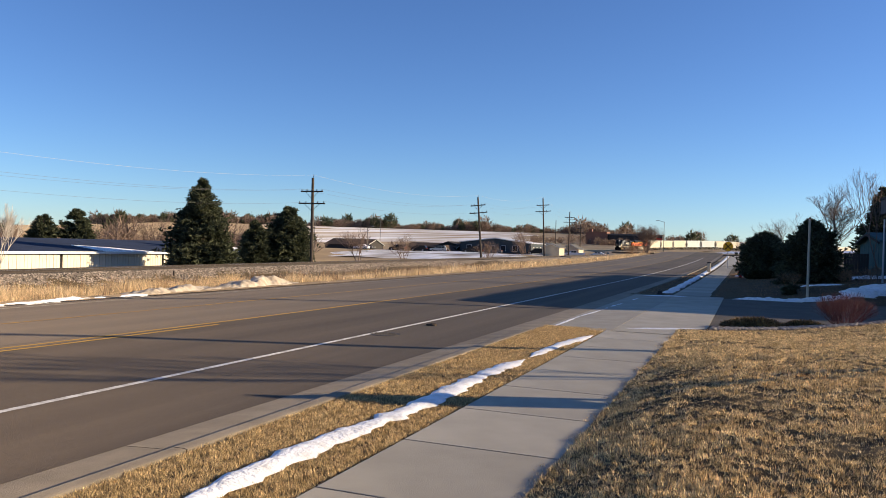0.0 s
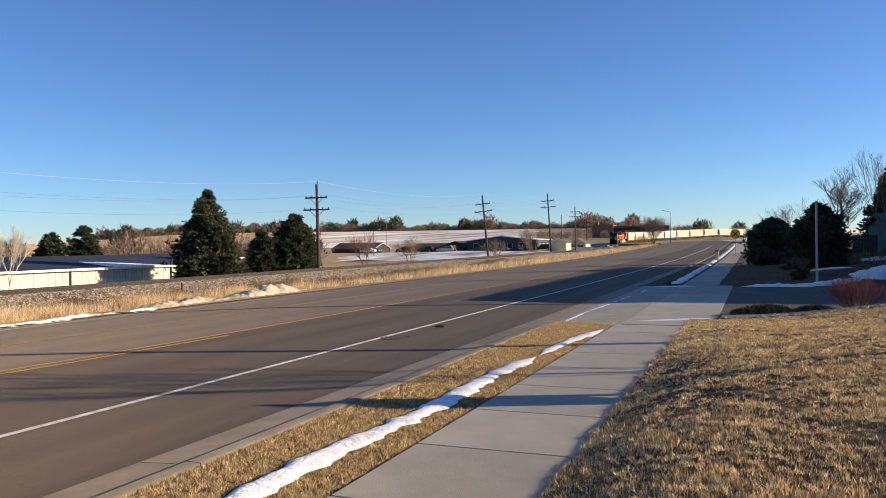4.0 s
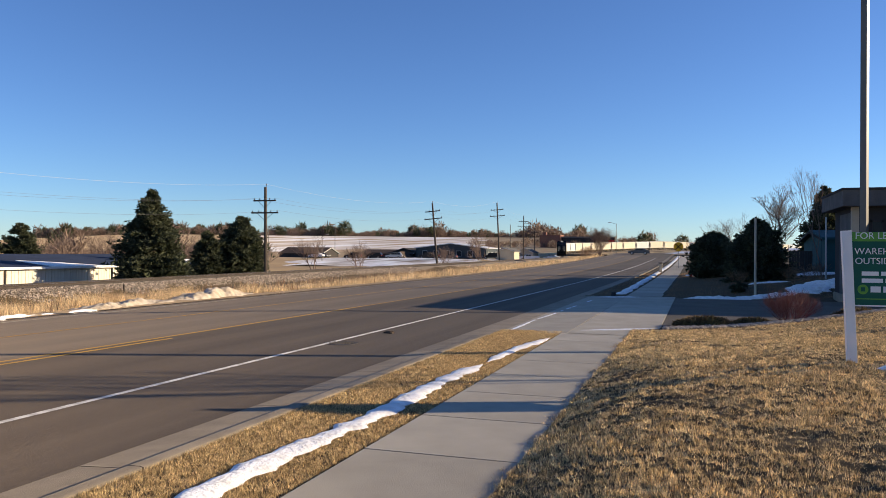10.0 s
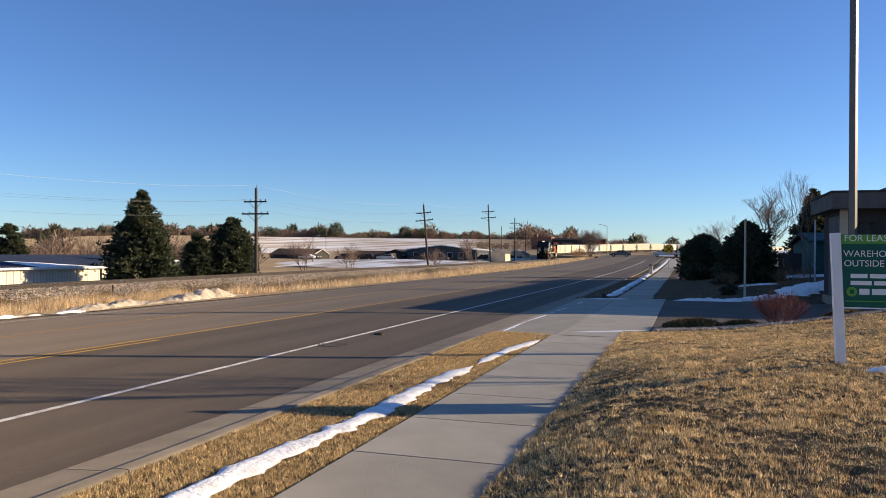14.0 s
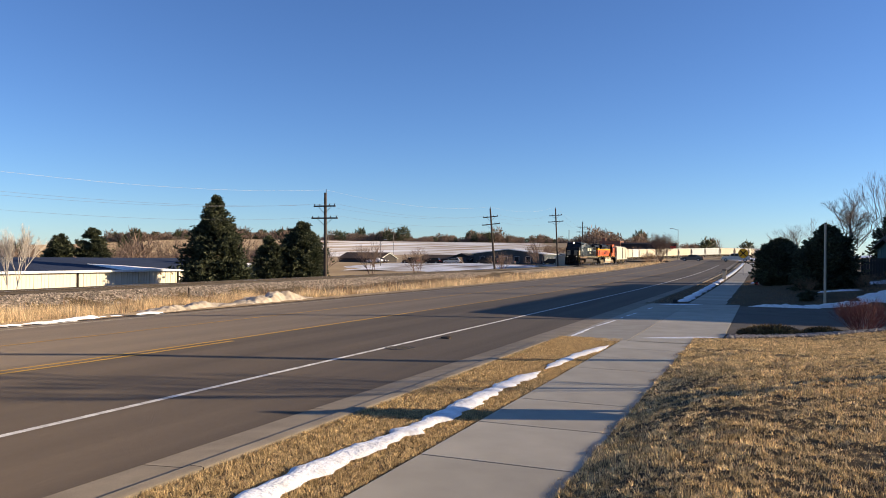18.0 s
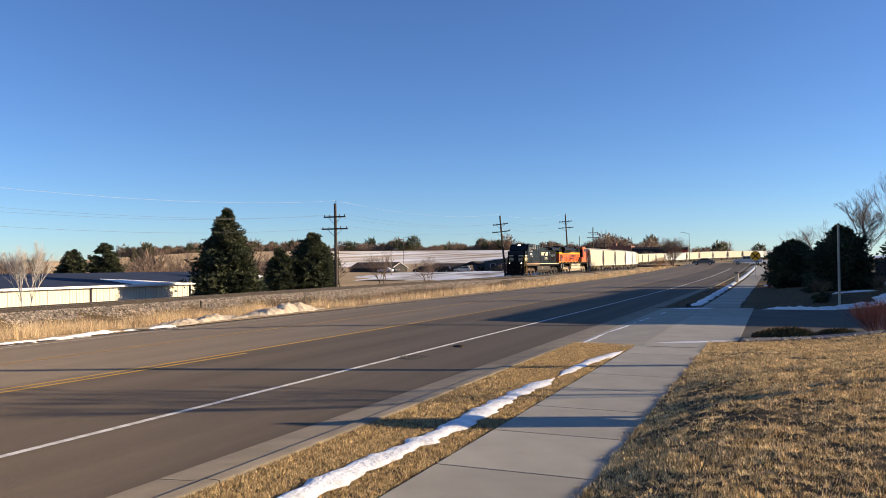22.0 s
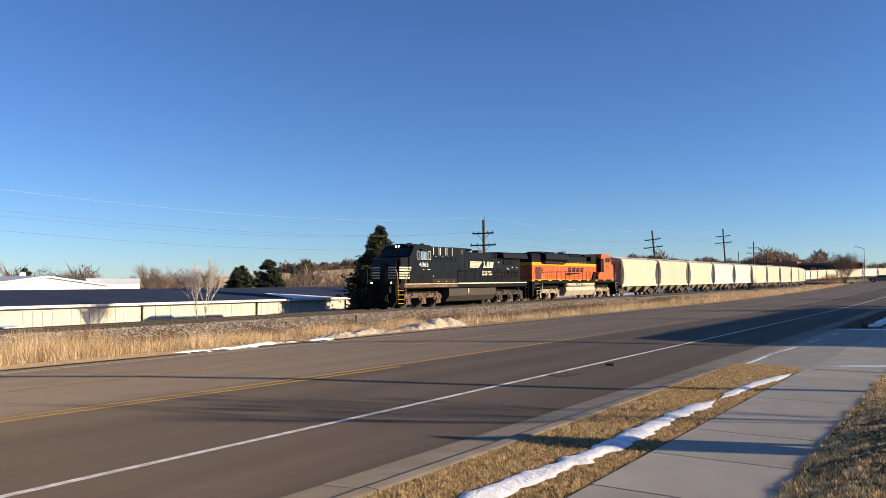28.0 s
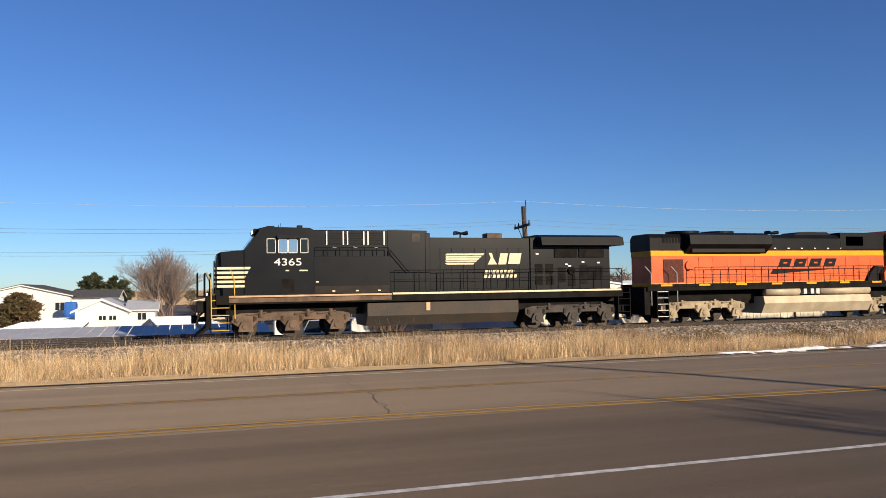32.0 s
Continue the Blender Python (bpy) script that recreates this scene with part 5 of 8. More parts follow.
def conifer(name, label, x, y, z, h, r, seed, n=2600, material=None, group="", base=0.06, size=0.42, profile=None):
    """A trunk, limbs and a crown of needle tufts set in boughs, with an uneven outline."""
    rng = np.random.default_rng(seed)
    t = thing(name, label, "tree", pose(x, y, z, 0, 0, seed * 37 % 360), group)
    bm = bmesh.new()
    rod(bm, (0, 0, -0.3), (0, 0, h * 0.96), r * 0.075 + 0.06, 0.02, n=8)
    part("trunk", bm, M["bark"], t)
    boughs = int(n / 34)
    prof_u, prof_r = zip(*(profile or PYRAMID))
    grid = np.linspace(0, 1, 200)
    weight = np.cumsum(np.interp(grid, prof_u, prof_r) + 0.12)
    u = np.interp((np.arange(boughs) + rng.uniform(0, 1, boughs)) / boughs * weight[-1], weight, grid)
    ang = rng.uniform(0, 2 * math.pi, boughs)
    wob = 1 + 0.10 * np.sin(ang * 3 + u * 11 + seed) + 0.09 * np.sin(ang * 5 - u * 23)
    reach = r * np.interp(u, prof_u, prof_r) * wob * (0.62 + 0.44 * rng.uniform(0, 1, boughs) ** 0.6)
    hz = h * (base + u * (0.985 - base)) - 0.12 * reach
    bm = bmesh.new()
    cs, outs, sz = [], [], []
    for i in range(boughs):
        o = np.array([math.cos(ang[i]), math.sin(ang[i]), 0])
        tip = o * reach[i] + np.array([0, 0, hz[i] + reach[i] * (0.22 if u[i] > 0.35 else 0.0)])
        if i % 2 == 0:
            rod(bm, (0, 0, hz[i]), tip * np.array([0.85, 0.85, 1]), 0.03, 0.008, n=3, caps=False)
        k = 34
        f = rng.uniform(0.25, 1.0, k) ** 0.6
        spread = 0.085 * reach[i] + 0.04 * size + 0.03 * r
        p = np.array([0, 0, hz[i]])[None] * (1 - f[:, None]) + tip[None] * f[:, None] + rng.normal(size=(k, 3)) * spread * np.array([1, 1, 0.75])
        cs.append(p)
        outs.append(np.repeat((o + np.array([0, 0, 0.55]))[None], k, 0))
        sz.append(np.full(k, size * (0.75 + 0.25 * (1 - u[i]))) * rng.uniform(0.7, 1.2, k))
    part("limbs", bm, M["bark"], t)
    v = clumps(np.concatenate(cs), np.concatenate(outs), np.concatenate(sz), rng)
    crown = new("crown", tri_mesh("crown", v, material or M["needle"]))
    crown.parent = t
    return t


def bare_tree(name, label, x, y, z, h, spread, seed, material, stems=1, depth=5, group="", thick=0.022, category="tree", lean_to=0.0):
    """Forking limbs without leaves, thinning to twigs."""
    rng = random.Random(seed)
    t = thing(name, label, category, pose(x, y, z), group)
    limb, twig = bmesh.new(), bmesh.new()

    def grow(p, d, ln, r, lv):
        q = p
        seg = 3 if lv > 1 else 2
        for s in range(seg):
            d = (d + Vector((rng.uniform(-1, 1), rng.uniform(-1, 1), rng.uniform(-0.3, 0.5))) * 0.16).normalized()
            e = q + d * ln / seg
            rod(limb if lv > 2 else twig, q, e, r * (1 - 0.25 * s / seg), r * (1 - 0.25 * (s + 1) / seg), n=5 if lv > 2 else 3, caps=False)
            if lv > 0 and s > 0 and rng.random() < 0.8:
                k = Vector((rng.uniform(-1, 1), rng.uniform(-1, 1), rng.uniform(-0.1, 0.7)))
                grow(e, (d * 0.6 + k * spread).normalized(), ln * rng.uniform(0.5, 0.72), r * 0.5, lv - 1)
            q = e
        if lv > 0:
            for _ in range(rng.choice((2, 2, 3))):
                k = Vector((rng.uniform(-1, 1), rng.uniform(-1, 1), rng.uniform(-0.2, 0.6)))
                grow(q, (d + k * spread).normalized(), ln * rng.uniform(0.6, 0.82), r * 0.62, lv - 1)
    for i in range(stems):
        a = 2 * math.pi * i / max(stems, 1) + rng.uniform(0, 1)
        lean = 0.0 if stems == 1 else rng.uniform(0.08, lean_to) if lean_to else rng.uniform(0.25, 0.75) * spread
        d = Vector((math.cos(a) * lean, math.sin(a) * lean, 1)).normalized()
        grow(Vector((math.cos(a) * 0.12 * (stems > 1), math.sin(a) * 0.12 * (stems > 1), -0.1)), d, h * (0.36 if depth > 3 else 0.45), h * thick, depth)
    top = max((v.co.z for b in (limb, twig) for v in b.verts), default=1)
    for b in (limb, twig):
        bmesh.ops.scale(b, vec=(h / top, h / top, h / top), verts=b.verts[:])
    if len(limb.verts):
        part("trunk", limb, material, t)
    else:
        limb.free()
    part("branchwork", twig, material, t)["kind"] = "stuff"
    return t


def gz_at(x, y):
    return float(ground_z(x, y))


# conifers behind the railway
conifer("pine_tree", "tall dark green pine with a pointed dense crown", -50.0, 62.0, -2.3, 10.0, 3.2, 3, n=15000, size=0.34)
conifer("pine_tree", "broad dark green pine beside the railway", -52.0, 80.6, -2.2, 8.2, 2.95, 5, n=12000, size=0.36, profile=CONE)
conifer("pine_tree", "small dark pine leaning on a broader one", -54.0, 76.6, -2.2, 6.3, 1.9, 8, n=6000, size=0.36, profile=CONE)
for i, (x, y, top, r) in enumerate(((-97.6, 85.2, 4.6, 2.0), (-95.0, 88.8, 5.7, 2.3))):
    conifer("pine_tree", "rounded dark pine standing behind the warehouse", x, y, -2.4, top + 2.4, r, 11 + i, n=5000, size=0.45, profile=DOME, group="pines behind the warehouse")
for i, (x, y, top, r) in enumerate(((-139.4, -15.6, 5.0, 2.5), (-139.7, -12.0, 4.4, 2.4))):
    conifer("pine_tree", "dark pine behind the low houses", x, y, -2.2, top + 2.2, r, 21 + i, n=3600, size=0.5, profile=DOME, group="pines behind the houses")
conifer("spruce_tree", "dark green spruce among bare trees", -94.0, 13.9, -2.4, 5.6, 1.5, 31, n=4600, size=0.34)
conifer("round_evergreen", "clipped round evergreen in front of a house", -78.8, -15.1, -2.4, 4.3, 1.9, 33, n=3600, material=M["low_shrub"], size=0.3, profile=DOME)
conifer("pine_tree", "small pine showing over a roof", -128.0, 66.5, -2.2, 6.6, 1.9, 35, n=1600, size=0.6)
# evergreens past the driveway
conifer("juniper_tree", "dense dark juniper in shade past the driveway", 3.25, 46.5, 0.35, 3.55, 1.62, 41, n=11000, material=M["juniper"], size=0.19, profile=CONE, base=0.02)
conifer("juniper_tree", "dense dark juniper with thin top past the driveway", 1.15, 59.0, 0.3, 3.15, 1.62, 43, n=10000, material=M["juniper"], size=0.21, profile=DOME, base=0.02)
conifer("spruce_tree", "tall dark spruce behind the bare tree", 10.3, 72.0, 0.8, 7.0, 1.9, 45, n=7000, size=0.3)
conifer("low_juniper", "small dark rounded juniper beside the drive", 1.9, 38.2, 0.12, 0.45, 0.35, 47, n=900, material=M["juniper"], size=0.10, profile=DOME)
# bare trees
PT, TW = M["pale_twig"], M["twig"]
bare_tree("birch_tree", "slender pale bare birch before the warehouse wall", -48.7, 38.5, -2.3, 6.3, 0.17, 51, M["birch_bark"], stems=2, depth=6, thick=0.009)
bare_tree("bare_tree", "wide bare reddish shrub tree beside the railway", -58.5, 14.2, -2.55, 7.3, 0.7, 53, TW, stems=34, depth=5, thick=0.008, lean_to=0.95)
bare_tree("bare_tree", "large bare tree with many fine branches", -85.2, -2.4, -2.3, 9.0, 0.6, 55, TW, stems=7, depth=5, thick=0.012)
bare_tree("bare_tree", "leaning bare tree with crooked limbs behind junipers", 5.1, 59.7, 0.9, 6.2, 0.85, 57, TW, depth=6, thick=0.019)
bare_tree("bare_tree", "thin upright young bare tree on the verge", 6.5, 46.5, 0.7, 6.2, 0.2, 58, TW, depth=5, thick=0.006)
far_trees = ((-120.7, 48.3, 8, 4.2), (-123.4, 41.0, 7.4, 4), (-118.2, 54.2, 6.8, 3.5), (-90.0, -3.4, 6.8, 3.5), (-89.8, 7.2, 5.4, 3), (-89.4, 10.6, 4.6, 2.5),
             (-105.6, 75.8, 4.8, 3), (-113, 66, 4.6, 3), (-90, 17.5, 6.2, 3), (-88, 21.5, 6.6, 3), (-93, 25, 6.2, 3), (-109, 30, 6.0, 3), (-116, 37, 5.2, 3))
for i, (x, y, top, r) in enumerate(far_trees):
    bare_tree("bare_tree", "bare winter tree among the lots beyond the railway", x, y, -2.4, top + 2.4, 0.6, 60 + i, TW, stems=5 + i % 3, depth=5, group="bare trees beyond the railway", thick=0.010)
for i, (x, y, h) in enumerate(((2.3, 90.0, 5.2), (4.7, 88.0, 5.8), (-1.0, 120.0, 4.0), (-19.9, 168.9, 6.6))):
    bare_tree("bare_tree", "bare twiggy tree far down the street", x, y, gz_at(x, y), h, 0.62, 80 + i, TW, stems=2 + 12 * (i == 3), depth=5 if i == 3 else 4, group="bare trees down the street", thick=0.009)
for i, (x, y, h) in enumerate(((-62, 118, 5.0), (-58, 128, 4.2), (-66, 108, 3.6), (-49, 150, 3.5), (-60.5, 98, 3.2), (-52, 188, 6.5), (-100, 150, 5), (-108, 120, 6), (-112, 104, 5.2), (-120, 84, 6), (-86, 120, 5))):
    bare_tree("bare_tree", "bare brown tree beyond the railway lots", x, y, -2.2, h + 2.2, 0.62, 90 + i, TW, stems=5, depth=4, group="bare trees beyond the railway", thick=0.010)
# tree out of view on the right, placed for its branch shadows on the road
bare_tree("street_tree", "unseen bare young tree casting branch shadows on the road", 9.2, 16.6, 0.6, 6.4, 0.32, 99, TW, depth=4, thick=0.010)

# woods along the skyline
rng = np.random.default_rng(9)


def far_woods(name, label, places, h, material, slivers=16, fat=0.009):
    n = len(places)
    az = np.arctan2(-places[:, 0], places[:, 1])
    stand = 0.74 + 0.18 * np.sin(az * 43) + 0.14 * np.sin(az * 97 + 1) + 0.10 * np.sin(az * 211 + 2)
    hh = h * (rng.uniform(0.4, 1.1, n) * np.clip(stand, 0.25, 1.2) * (1 + 0.45 * (rng.uniform(0, 1, n) > 0.85)))[:, None]
    c = np.repeat(places[:, None, :], slivers, 1)
    d = rng.normal(size=(n, slivers, 3))
    d /= np.linalg.norm(d, axis=-1, keepdims=True)
    d *= rng.uniform(0.2, 1, (n, slivers, 1)) ** 0.5
    h3 = hh[..., None]
    o = c + d * h3 * np.array([0.44, 0.44, 0.46]) + np.array([0, 0, 0.46]) * h3
    o[:, :2] = c[:, :2] + np.stack([rng.normal(size=(n, 2)) * 0.03, rng.normal(size=(n, 2)) * 0.03, 0.15 + 0 * rng.normal(size=(n, 2))], -1) * h3
    a, b = rng.normal(size=(2, n, slivers, 3)) * np.array([fat, 0.09])[:, None, None, None] * h3
    v = np.stack([o - a, o + a, o + b + (d * 0.10 + np.array([0, 0, 0.07])) * h3], 2).reshape(-1, 3)
    ob = new(name, tri_mesh(name, v, material))
    return tagged(ob, label, "woods", kind="stuff")


def ring_places(a0, a1, r0, r1, n):
    az = np.radians(rng.uniform(a0, a1, n))
    r = rng.uniform(r0, r1, n)
    x, y = -np.sin(az) * r, np.cos(az) * r
    return np.stack([x, y, ground_z(x, y)], -1)


far_woods("far_woods", "brown leafless woods along the skyline", np.concatenate([ring_places(10, 46, 1040, 1240, 1500), ring_places(3, 12, 900, 1150, 240)]), 14.0, M["far_wood"], 170, 0.022)
far_woods("far_woods", "brown bare trees behind the far lots", np.concatenate([ring_places(3.5, 15, 480, 640, 240), ring_places(-2, 4, 640, 760, 12)]), 6.0, M["far_wood"], 220, 0.017)
far_woods("far_woods", "low brown woods beyond the yards", ring_places(44, 100, 330, 460, 260), 8.0, M["far_wood"], 200)
far_woods("far_evergreens", "dark evergreens dotted along the skyline", np.concatenate([ring_places(8, 46, 1040, 1160, 130), ring_places(-1, 8, 660, 860, 8)]), 15.5, M["needle"], 420, 0.028)
far_woods("far_evergreens", "dark evergreens beyond the yards", ring_places(44, 96, 260, 400, 20), 8.0, M["needle"], 300, 0.03)
far_woods("thicket", "brown thicket behind the warehouse", np.concatenate([ring_places(44, 62, 128, 170, 260), ring_places(62, 90, 130, 185, 320), ring_places(33, 45, 150, 220, 260)]), 5.4, M["far_wood"], 260, 0.011)

# ---- buildings beyond the railway ----
LOT = -2.55


def wall_box(name, t, x0, x1, y0, y1, z0, z1, material, label=""):
    bm = bmesh.new()
    box(bm, x0, x1, y0, y1, z0, z1)
    return part(name, bm, material, t, label)


def window(t, x, y, z, w, h, face="x", frame_mat=None):
    """A framed pane set on a wall that looks along +x or -y."""
    bm = bmesh.new()
    d = 0.05
    fr = 0.07
    if face == "x":
        for a, b, c, e in ((y, y + w, z, z + fr), (y, y + w, z + h - fr, z + h), (y, y + fr, z, z + h), (y + w - fr, y + w, z, z + h), (y + w / 2 - 0.03, y + w / 2 + 0.03, z, z + h)):
            box(bm, x, x + d, a, b, c, e)
    else:
        for a, b, c, e in ((x, x + w, z, z + fr), (x, x + w, z + h - fr, z + h), (x, x + fr, z, z + h), (x + w - fr, x + w, z, z + h)):
            box(bm, a, b, y - d, y, c, e)
    wdw = part("window", bm, frame_mat or M["trim"], t)
    bm = bmesh.new()
    if face == "x":
        box(bm, x + 0.004, x + 0.02, y + 0.02, y + w - 0.02, z + 0.02, z + h - 0.02)
    else:
        box(bm, x + 0.02, x + w - 0.02, y - 0.02, y - 0.004, z + 0.02, z + h - 0.02)
    part("pane", bm, M["glass"], wdw)


def gable_house(name, label, x0, x1, y0, y1, z0, eave, ridge, ridge_along, wall, roof, over=0.35, windows=(), snow=False, category="house", trim=None):
    """A house with a pitched roof; its ridge runs along x or y."""
    t = thing(name, label, category, pose((x0 + x1) / 2, (y0 + y1) / 2, z0))
    ox, oy = (x0 + x1) / 2, (y0 + y1) / 2
    hw, hd = (x1 - x0) / 2, (y1 - y0) / 2
    e, r = eave - z0, ridge - z0
    bm = bmesh.new()
    if ridge_along == "y":
        extrude_y(bm, [(-hw, 0), (-hw, e), (0, r), (hw, e), (hw, 0)], -hd, hd)
    else:
        prism(bm, [(-hd, 0), (-hd, e), (0, r), (hd, e), (hd, 0)], -hw, hw)
    part("wall", bm, wall, t)
    th = 0.16
    bm = bmesh.new()
    half = hw if ridge_along == "y" else hd
    k = (r - e) / half
    pts = [(-half - over, e - k * over + 0.02), (0, r + 0.02), (half + over, e - k * over + 0.02), (half + over, e - k * over + th), (0, r + th), (-half - over, e - k * over + th)]
    if ridge_along == "y":
        extrude_y(bm, pts, -hd - over, hd + over)
    else:
        prism(bm, pts, -hw - over, hw + over)
    rf = part("roof", bm, roof, t)
    bm = bmesh.new()
    pts2 = [(-half - over - 0.03, e - k * over - 0.06), (0, r - 0.08), (half + over + 0.03, e - k * over - 0.06), (half + over + 0.03, e - k * over + 0.06), (0, r + 0.06), (-half - over - 0.03, e - k * over + 0.06)]
    if ridge_along == "y":
        ends = ((extrude_y, hd + over, hd + over + 0.06), (extrude_y, -hd - over - 0.06, -hd - over))
    else:
        ends = ((prism, hw + over, hw + over + 0.06), (prism, -hw - over - 0.06, -hw - over))
    bm.free()
    for draw, a, b in ends:
        part("barge_board", draw(bmesh.new(), pts2, a, b), trim or M["trim"], rf)
    for y, z, w, h in windows:
        window(t, hw, y - oy, z - z0, w, h)
    return t


# long warehouse: ribbed cream wall, navy roof
wh = thing("warehouse", "long low warehouse with cream ribbed wall and navy metal roof", "warehouse", pose(-57.6, 25.2, LOT))
WL, EAVE, RIDGE = 60.0, 0.22 - LOT, 1.28 - LOT
bm = bmesh.new()
box(bm, -0.12, -0.02, 0.0, WL, 0, EAVE - 0.02)
core = part("wall", bm, M["cream_wall"], wh)
bm = bmesh.new()
box(bm, -0.02, 0.0, 0.015, 0.985, 0, EAVE - 0.16)
box(bm, 0.0, 0.03, 0.0, 0.10, 0, EAVE - 0.16)
box(bm, 0.0, 0.012, 0.45, 0.55, 0, EAVE - 0.16)
PANEL = mesh_of("wall_panel", bm, M["cream_wall"])
for i in range(int(WL / 0.75)):
    ob = shared("wall_panel", PANEL, wh, 0.004, i * 0.75, 0)
    ob.scale = (1, 0.75, 1)
bm = bmesh.new()
extrude_y(bm, [(-14.6, 0), (0, 0), (0, EAVE - 0.05), (-14.6, RIDGE - 0.05)], -0.10, -0.004)
endw = part("end_wall", bm, M["navy_wall"], wh, "navy ribbed end wall in shade")
for i in range(28):
    x = -0.3 - i * 0.51
    bm = bmesh.new()
    box(bm, x - 0.06, x + 0.06, -0.118, -0.10, 0, EAVE + (RIDGE - EAVE) * -x / 14.6 - 0.12)
    part("rib", bm, M["navy_wall"], endw)
for i in range(20):
    a, b = i * 3.0, (i + 1) * 3.0 - 0.02
    bm = bmesh.new()
    extrude_y(bm, [(0.35, EAVE - 0.03), (-14.6, RIDGE - 0.01), (-14.6, RIDGE + 0.07), (0.35, EAVE + 0.05)], a, b)
    part("roof_sheet", bm, M["navy_roof"], wh)
bm = bmesh.new()
extrude_y(bm, [(-14.6, RIDGE - 0.3), (-26, EAVE - 0.6), (-26, EAVE - 0.5), (-14.6, RIDGE + 0.06)], 0, WL)
part("far_roof", bm, M["navy_roof"], wh)
bm = bmesh.new()
box(bm, 0.35, 0.47, -0.1, WL, EAVE - 0.14, EAVE + 0.07, 0.01)
part("gutter", bm, M["trim"], wh, "white eaves gutter")
bm = bmesh.new()
extrude_y(bm, [(-14.6, RIDGE - 0.05), (0.35, EAVE - 0.09), (0.35, EAVE + 0.07), (-14.6, RIDGE + 0.10)], -0.17, -0.12)
part("rake_trim", bm, M["frost"], wh)
for y in (1.45, 14.35, 27.0, 40.0):
    bm = bmesh.new()
    box(bm, 0.04, 0.15, y, y + 0.12, 0, EAVE - 0.1)
    part("downpipe", bm, M["dark_wall"], wh)
slope = (RIDGE - EAVE) / 14.6
for pts, label in (([(0.42, 31.9), (-6.0, 33.7), (-3.4, 36.4), (0.42, 38.3)], "wedge of white snow left on the navy roof"),
                   ([(0.42, 50.5), (-3.4, 53.0), (-7.0, 57.0), (-6.5, 59.8), (0.42, 59.0)], "sheet of white snow at the roof end")):
    bm = bmesh.new()
    top = [bm.verts.new((x, y, EAVE + 0.14 - slope * x)) for x, y in pts]
    bot = [bm.verts.new((x, y, EAVE + 0.03 - slope * x)) for x, y in pts]
    bm.faces.new(top)
    for i in range(len(pts)):
        j = (i + 1) % len(pts)
        bm.faces.new((top[j], top[i], bot[i], bot[j]))
    solo("roof_snow", bm, M["snow"], label, "snow", pose(-57.6, 25.2, LOT))
# annex, low white hall behind, parapet hall
t = thing("annex", "cream metal annex wall beside the warehouse", "building", pose(-74.5, 22.0, LOT))
wall_box("wall", t, 1.4, 2.3, 0.43, 3.2, 0, 1.25 - LOT, M["cream_wall"])
wall_box("cap", t, 1.3, 2.36, 0.38, 3.2, 1.25 - LOT, 1.40 - LOT, M["trim"])
wall_box("bracket", t, 2.3, 2.5, 1.2, 2.9, 0.1 - LOT, 0.2 - LOT, M["dark_wall"])
t = gable_house("low_hall", "long white hall with a low pitched metal roof", -116, -92.4, 42.2, 58.6, LOT, 1.65, 2.75, "x", M["white_wall"], M["frost"], 0.25, category="building")
for y, h in ((-1.5, 1.0), (0.6, 0.9), (2.6, 0.7)):
    bm = bmesh.new()
    box(bm, 2 + y, 2.6 + y, -5 + y * 2, -4.2 + y * 2, 4.6, 5.2 + h)
    part("roof_vent", bm, M["galvanised"], t)
t = thing("parapet_hall", "flat-roofed hall with a white band and dark wall", "building", pose(-101, 40, LOT))
wall_box("wall", t, -8, 0.6, -6.0, 2.2, 0, 1.95 - LOT, M["navy_wall"])
wall_box("white_band", t, -8.1, 0.75, -6.2, 2.3, 1.95 - LOT, 2.68 - LOT, M["white_wall"])
for y in (-6.1, -1.0, 2.0):
    wall_box("band_post", t, 0.7, 0.85, y, y + 0.2, 1.95 - LOT, 2.8 - LOT, M["dark_wall"])
t = thing("parapet_hall", "dark screen of a further flat roof", "building", pose(-95, 63, LOT))
wall_box("wall", t, -8, 0, -6, 2.0, 0, 1.9 - LOT, M["white_wall"])
wall_box("screen", t, -8.1, 0.1, -6, 2.0, 1.9 - LOT, 2.6 - LOT, M["navy_wall"])
# low roofs, sheds and houses of the yard
t = thing("carport", "long low carport roof of grey-blue metal sheets", "carport", pose(-47.5, -6, LOT))
for i in range(26):
    bm = bmesh.new()
    extrude_y(bm, [(-2.4, 2.35), (2.6, 2.02), (2.6, 2.07), (-2.4, 2.40)], i * 0.7 - 8.0, i * 0.7 - 7.36)
    part("roof_sheet", bm, M["sheet_metal"], t)
for y in (-7.5, 0.0, 9.0):
    bm = bmesh.new()
    rod(bm, (0, y, 0), (0, y, 2.2), 0.06)
    part("post", bm, M["galvanised"], t)
bm = bmesh.new()
box(bm, 2.56, 2.62, -8.0, 10.2, 1.75, 2.06)
part("fascia", bm, M["dark_wall"], t)


